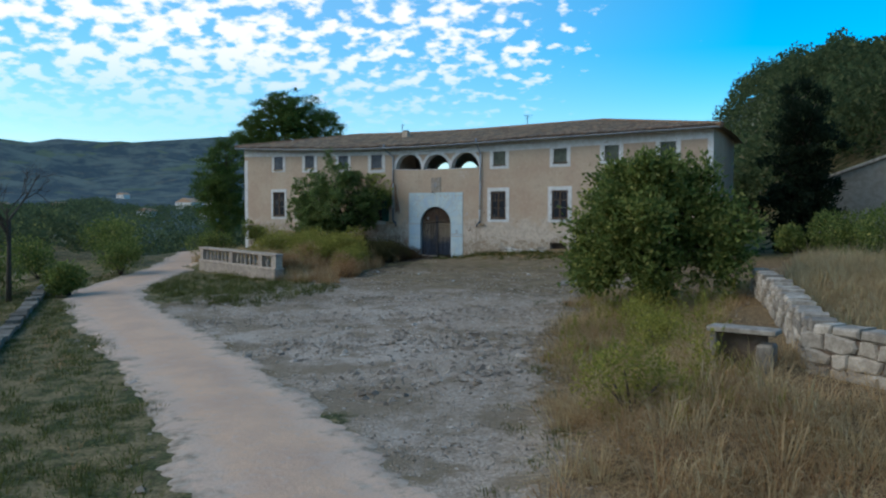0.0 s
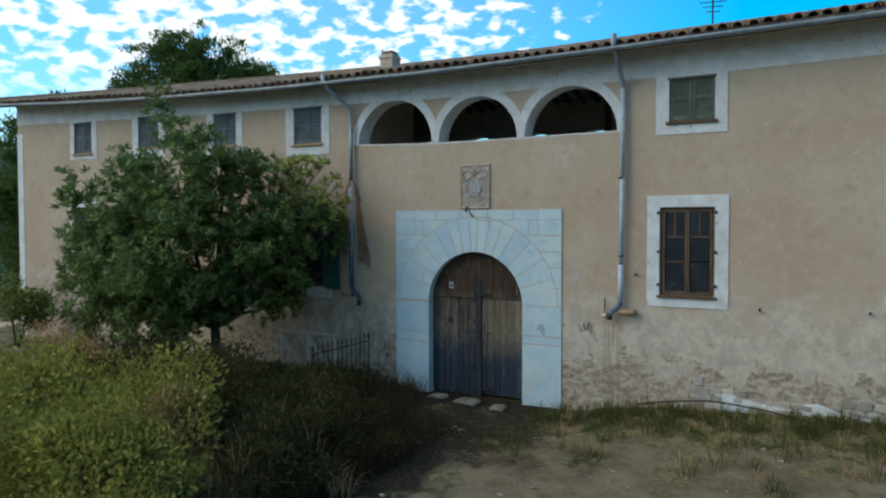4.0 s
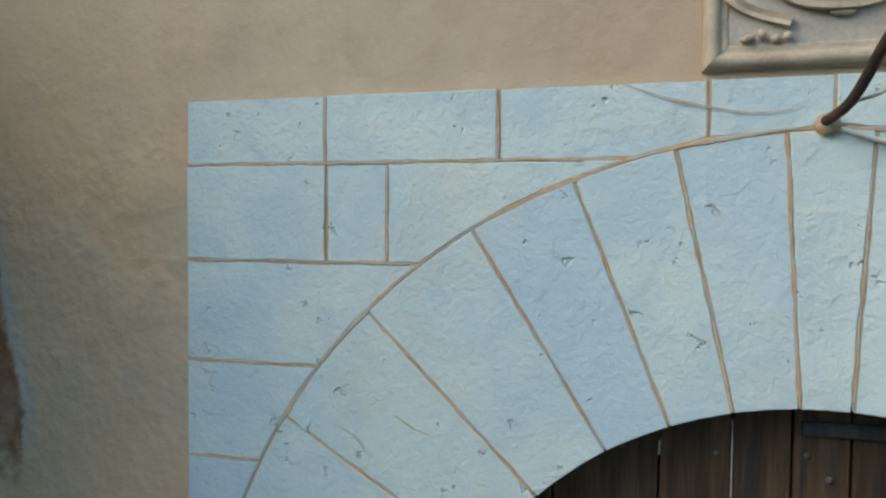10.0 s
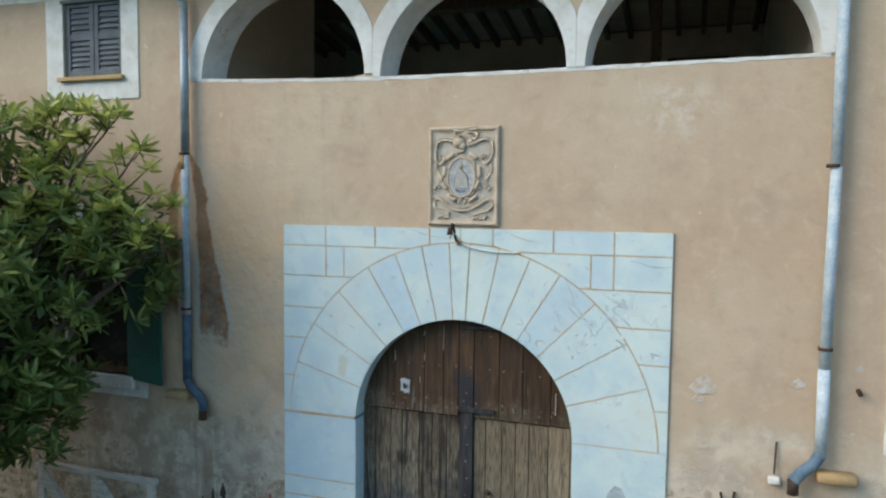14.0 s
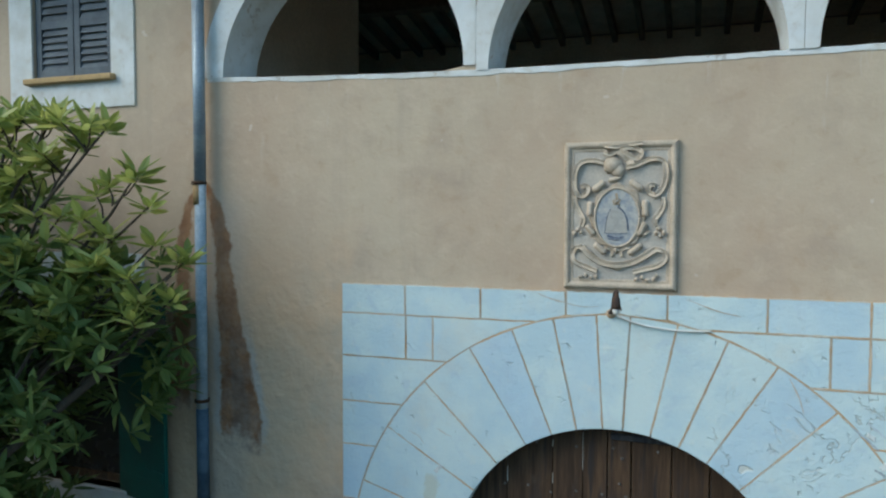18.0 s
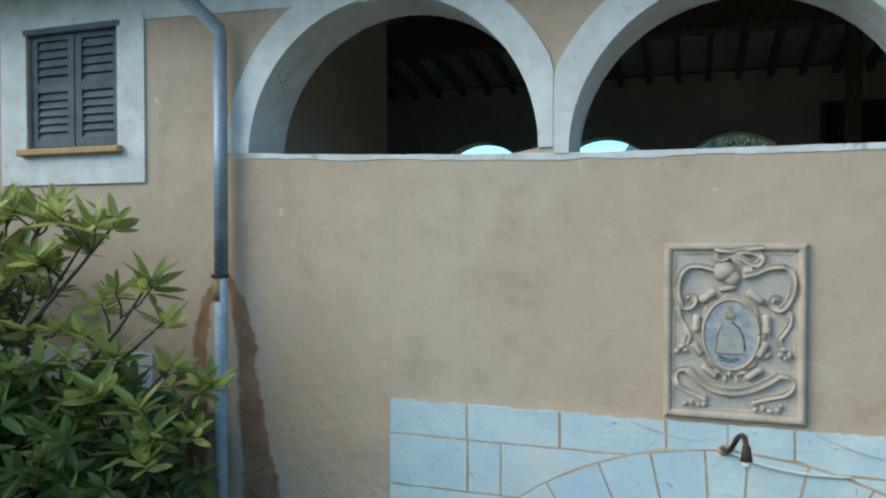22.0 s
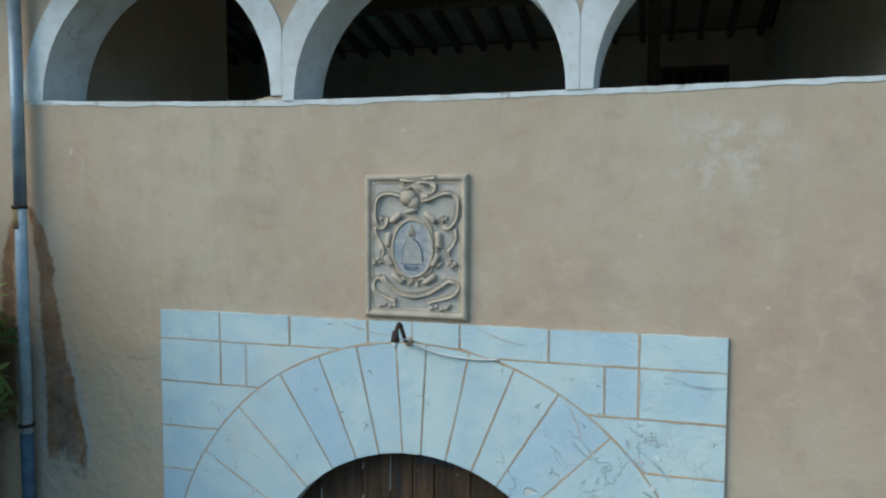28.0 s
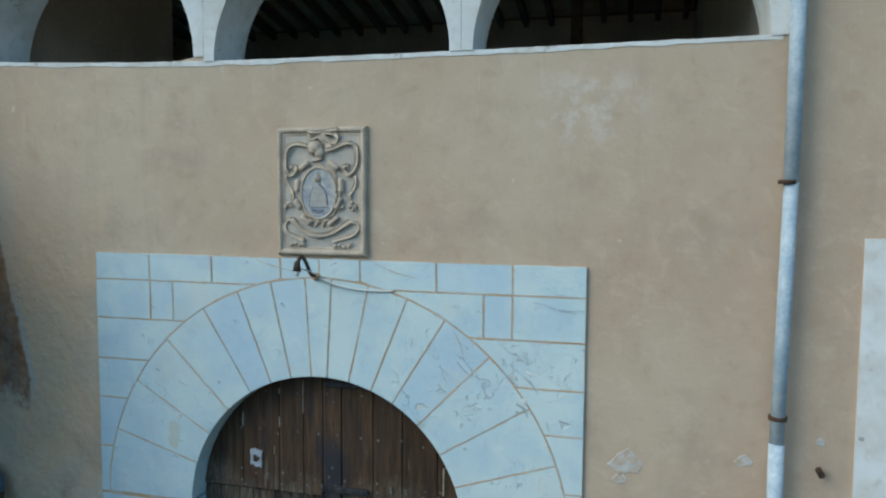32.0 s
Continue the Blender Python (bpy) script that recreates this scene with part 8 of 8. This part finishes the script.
tufts("verge_dry", "withered brown tufts in the verge", RUSSET, -9, 22, -40, -14, 900, 24, 0.24, 0.05, 0.2, 0.011, accept=lambda x, y: (off_track(x, y) > 1.5) & (off_track(x, y) < 8) & (waves(x, y) > 0.1), splay=1.3)
tufts("slope_grass", "green and brown grass below the balustrade", TURF, -6, 4.5, -20.5, -13.5, 420, 30, 0.24, 0.08, 0.34, 0.012, accept=lambda x, y: (y < -13.5 - 0.29 * x - 0.3) & (off_track(x, y) < -1.6), splay=1.0)
tufts("slope_stems", "withered brown-green tufts below the balustrade", TURF, -4, 4.5, -19.5, -13.0, 220, 32, 0.24, 0.15, 0.5, 0.012, accept=lambda x, y: (y < -13.4 - 0.29 * x - 0.3) & (off_track(x, y) < -1.8), splay=0.9)

# ---- loose stones ----


def stones(n, x0, x1, y0, y1, s0, s1, accept=None):
    P = patch(x0, x1, y0, y1, n, accept)
    base = np.array(((1, 0, 0), (-1, 0, 0), (0, 1, 0), (0, -1, 0), (0, 0, 1), (0, 0, -0.6)), float)
    f = np.array(((0, 2, 4), (2, 1, 4), (1, 3, 4), (3, 0, 4), (2, 0, 5), (1, 2, 5), (3, 1, 5), (0, 3, 5)))
    m = len(P)
    s = s0 + (s1 - s0) * rng.random(m) ** 3
    V = base[None] * s[:, None, None] * rng.uniform(0.6, 1.2, (m, 6, 1)) * np.array((1, 0.8, 0.42)) + rng.normal(size=(m, 6, 3)) * s[:, None, None] * 0.12 + P[:, None] + np.array((0, 0, 0.02))
    return V.reshape(-1, 3).tolist(), (np.arange(m)[:, None, None] * 6 + f[None]).reshape(-1, 3).tolist()


PEBBLE = leaf_material("loose_pebbles", (0.27, 0.235, 0.19), (0.48, 0.43, 0.36), (0.78, 0.73, 0.65), 0.9, 0.1, 0.2)
tagged(mesh("gravel", *stones(42000, 1.5, 19.5, -36, -8, 0.014, 0.06, lambda x, y: (off_track(x, y) < -0.9) & (rng.random(len(x)) < 0.35 + 0.65 * smooth(y, -12, -20))), PEBBLE), "loose grey gravel strewn over the yard", "gravel", kind="stuff")
tagged(mesh("loose_stones", *stones(1900, 9, 18.2, -33, -17, 0.04, 0.17, lambda x, y: (waves(x * 0.8 + 2, y * 0.9) > -0.1) & (off_track(x, y) < -1.2)), PEBBLE), "broken pale stones lying in the yard", "stones", kind="stuff")
tagged(mesh("yard_pebbles", *stones(9500, 2.5, 15, -25, -9.5, 0.02, 0.08, lambda x, y: (off_track(x, y) < -1.0) & (rng.random(len(x)) < smooth(waves(x * 0.5 + 1, y * 0.6), -0.7, 0.3) * smooth(y, -9, -13))), PEBBLE), "pale pebbles trodden into the yard", "gravel", kind="stuff")
tagged(mesh("rubble_spill", *stones(620, 11.4, 15.8, -25.2, -19.8, 0.05, 0.20, lambda x, y: (waves(x * 1.3, y * 1.1) > -0.25) & (off_track(x, y) < -1.2)), PEBBLE), "broken pale rubble pressed into the yard", "stones", kind="stuff")
tagged(mesh("verge_stones", *stones(160, 4, 16, -34, -26, 0.05, 0.18, lambda x, y: (off_track(x, y) > 1.0) & (off_track(x, y) < 1.9)), PEBBLE), "stones along the edge of the track", "stones", kind="stuff")
tagged(mesh("house_stones", *stones(900, -0.5, 15.5, -17, -1, 0.015, 0.075), PEBBLE), "small pale stones in the grass before the house", "stones", kind="stuff")

# ---- woods and valley ----


def woods(P, size, per, ln):
    n = len(P)
    C = np.repeat(P, per, 0)
    sz = np.repeat(size, per)
    d = unit(rng.normal(size=(n * per, 3)))
    d[:, 2] = np.abs(d[:, 2]) * 1.1 - 0.25
    r = sz * (0.45 + 0.55 * rng.random(n * per) ** 0.5) * (1 + 0.2 * np.sin(d[:, 0] * 6 + C[:, 0]))
    Q = C + d * r[:, None] * np.array((0.55, 0.55, 0.62)) + np.stack([np.zeros(n * per), np.zeros(n * per), sz * 0.5], 1)
    return leaf_quads(Q, d + rng.normal(size=d.shape) * 0.7, ln * sz * rng.uniform(0.7, 1.4, n * per), ln * sz * rng.uniform(0.5, 1.0, n * per))


x, y = rng.uniform(-14, 75, 1500), 13 + 122 * rng.random(1500) ** 1.5
ok = (x > 20 - 0.218 * (y + 37) + 4) & ~((x < 27) & (y < 17))
tagged(mesh("hill_woods", *woods(np.stack([x, y, height(x, y)], 1)[ok], rng.uniform(2.6, 5.4, ok.sum()), 170, 0.09), WOODS), "dark pine woods covering the hillside behind the house", "woods", kind="stuff")
a, r = rng.uniform(0.70, 2.1, 2300), 28 + 520 * rng.random(2300) ** 1.3
x, y = 5 - np.sin(a) * r, -20 + np.cos(a) * r
ok = (off_track(x, y) > 7.0) | (x < -30)
x, y = x[ok], y[ok]
sz = np.clip(0.9 + 0.012 * np.hypot(x, y) + rng.uniform(0, 2.2, len(x)), 1.2, 7)
tagged(mesh("valley_woods", *woods(np.stack([x, y, height(x, y) - 0.3], 1), sz, 80, 0.13), GROVE), "olive groves and scrub filling the valley", "woods", kind="stuff")


def far_house(x, y, w, d, h, label):
    z = float(height(x, y))
    ob = empty("far_house", (x, y, z))
    tagged(ob, label, "house", "houses in the valley")
    part("wall", box(-w / 2, w / 2, -d / 2, d / 2, -1, h), WHITE, ob)
    part("roof", prism([(-w / 2 - 0.4, h), (w / 2 + 0.4, h), (0, h + w * 0.18)], -d / 2 - 0.4, d / 2 + 0.4), ROOFTILE, ob)
    for k in (-0.25, 0.25):
        part("window", box(w * k - 0.5, w * k + 0.5, -d / 2 - 0.05, -d / 2 + 0.05, h * 0.4, h * 0.7), DARKWOOD, ob)


for bearing, dist, w, h in ((57.0, 230, 12, 3), (51.5, 260, 11, 3.5), (47.2, 210, 9, 4), (48.5, 420, 24, 5), (46.8, 460, 16, 6), (60.5, 380, 12, 4), (53.0, 520, 14, 5)):
    b = radians(bearing)
    far_house(22 - math.sin(b) * dist * 1.5, -36.8 + math.cos(b) * dist * 1.5, w * 0.8, w * 0.5, h + 0.5, "small pale farmhouse with a tiled roof in the valley")

# ---- small things ----
hose = mesh("garden_hose", *tube(spline([(3.4, -0.35, 0.16), (3.9, -0.32, 0.26), (4.6, -0.30, 0.34), (5.3, -0.28, 0.30), (5.9, -0.35, 0.24), (6.3, -0.5, 0.18)], 6), 0.014, 6)[:2], IRON, smooth=True)
tagged(hose, "thin dark hose lying in the grass along the wall", "hose")
for x, y, r in ((2.6, -9.96, 20), (5.03, -10.26, 70), (9.7, -8.87, 40), (7.6, -11.9, 10)):
    z = float(height(x, y))
    V = [(0.09 * math.cos(k * 0.9 + r) * (1 + 0.3 * math.sin(k * 2.1)), 0.06 * math.sin(k * 0.9 + r), 0.015 + 0.03 * (k % 2)) for k in range(7)] + [(0, 0, 0.06), (0, 0, -0.01)]
    F = [(k, (k + 1) % 7, 7) for k in range(7)] + [((k + 1) % 7, k, 8) for k in range(7)]
    ob = mesh("litter", V, F, WHITE)
    ob.location = (x, y, z + 0.015)
    tagged(ob, "crumpled scrap of white paper on the ground", "litter")
for x, z0, z1 in ((-2.17, 0.62, 0.78), (-2.05, 0.66, 0.84)):
    tagged(mesh("paint_mark", *prism([(x - 0.008, z0), (x + 0.006, z0 - 0.01), (x + 0.012, z1 - 0.03), (x + 0.016, z1), (x - 0.016, z1 + 0.008), (x - 0.012, z1 - 0.03)], -0.004, 0.0), REDPAINT), "small red paint drip on the plaster", "paint mark", kind="structure")
tagged(mesh("wall_socket", *box(-2.135, -2.095, -0.02, 0.0, 0.50, 0.56, 0.004), IRON), "small black fitting on the wall", "fitting")
tagged(mesh("trim_smear", *prism([(1.36, 1.27), (1.42, 1.32), (1.47, 1.22), (1.53, 1.20), (1.54, 1.33), (1.50, 1.42), (1.44, 1.44), (1.38, 1.36)], -0.0275, -0.02, 0.001), GREYSMEAR), "grey smear on the pale jamb stone", "stain", kind="structure")
for c, r in (((2.14, 2.38), 0.10), ((2.10, 2.27), 0.045), ((3.28, 2.62), 0.03), ((2.85, 2.46), 0.05)):
    q = [(c[0] + r * (1 + 0.3 * math.sin(k * 2.7 + c[0] * 9)) * math.cos(k * 0.698), c[1] + r * 0.8 * (1 + 0.25 * math.cos(k * 3.1)) * math.sin(k * 0.698)) for k in range(9)]
    tagged(mesh("trim_patch", *prism(q, -0.005, 0.0, 0.003), FILLER), "pale grey filler patch on the stucco", "plaster patch", kind="structure")

for x, y, s in ((-0.62, -0.42, 0.20), (0.05, -0.45, 0.26), (0.75, -0.5, 0.16), (-1.35, -0.6, 0.15)):
    z = float(height(x, y))
    q = [(-s, 0), (s * 0.9, -0.01), (s, 0.07), (s * 0.6, 0.11), (-s * 0.5, 0.10), (-s * 0.95, 0.06)]
    ob = mesh("loose_block", *prism(q, -s * 0.6, s * 0.5, 0.025), LIME)
    ob.location = (x, y, z - 0.02)
    tagged(ob, "broken weathered stone block lying by the doorstep", "stone block")
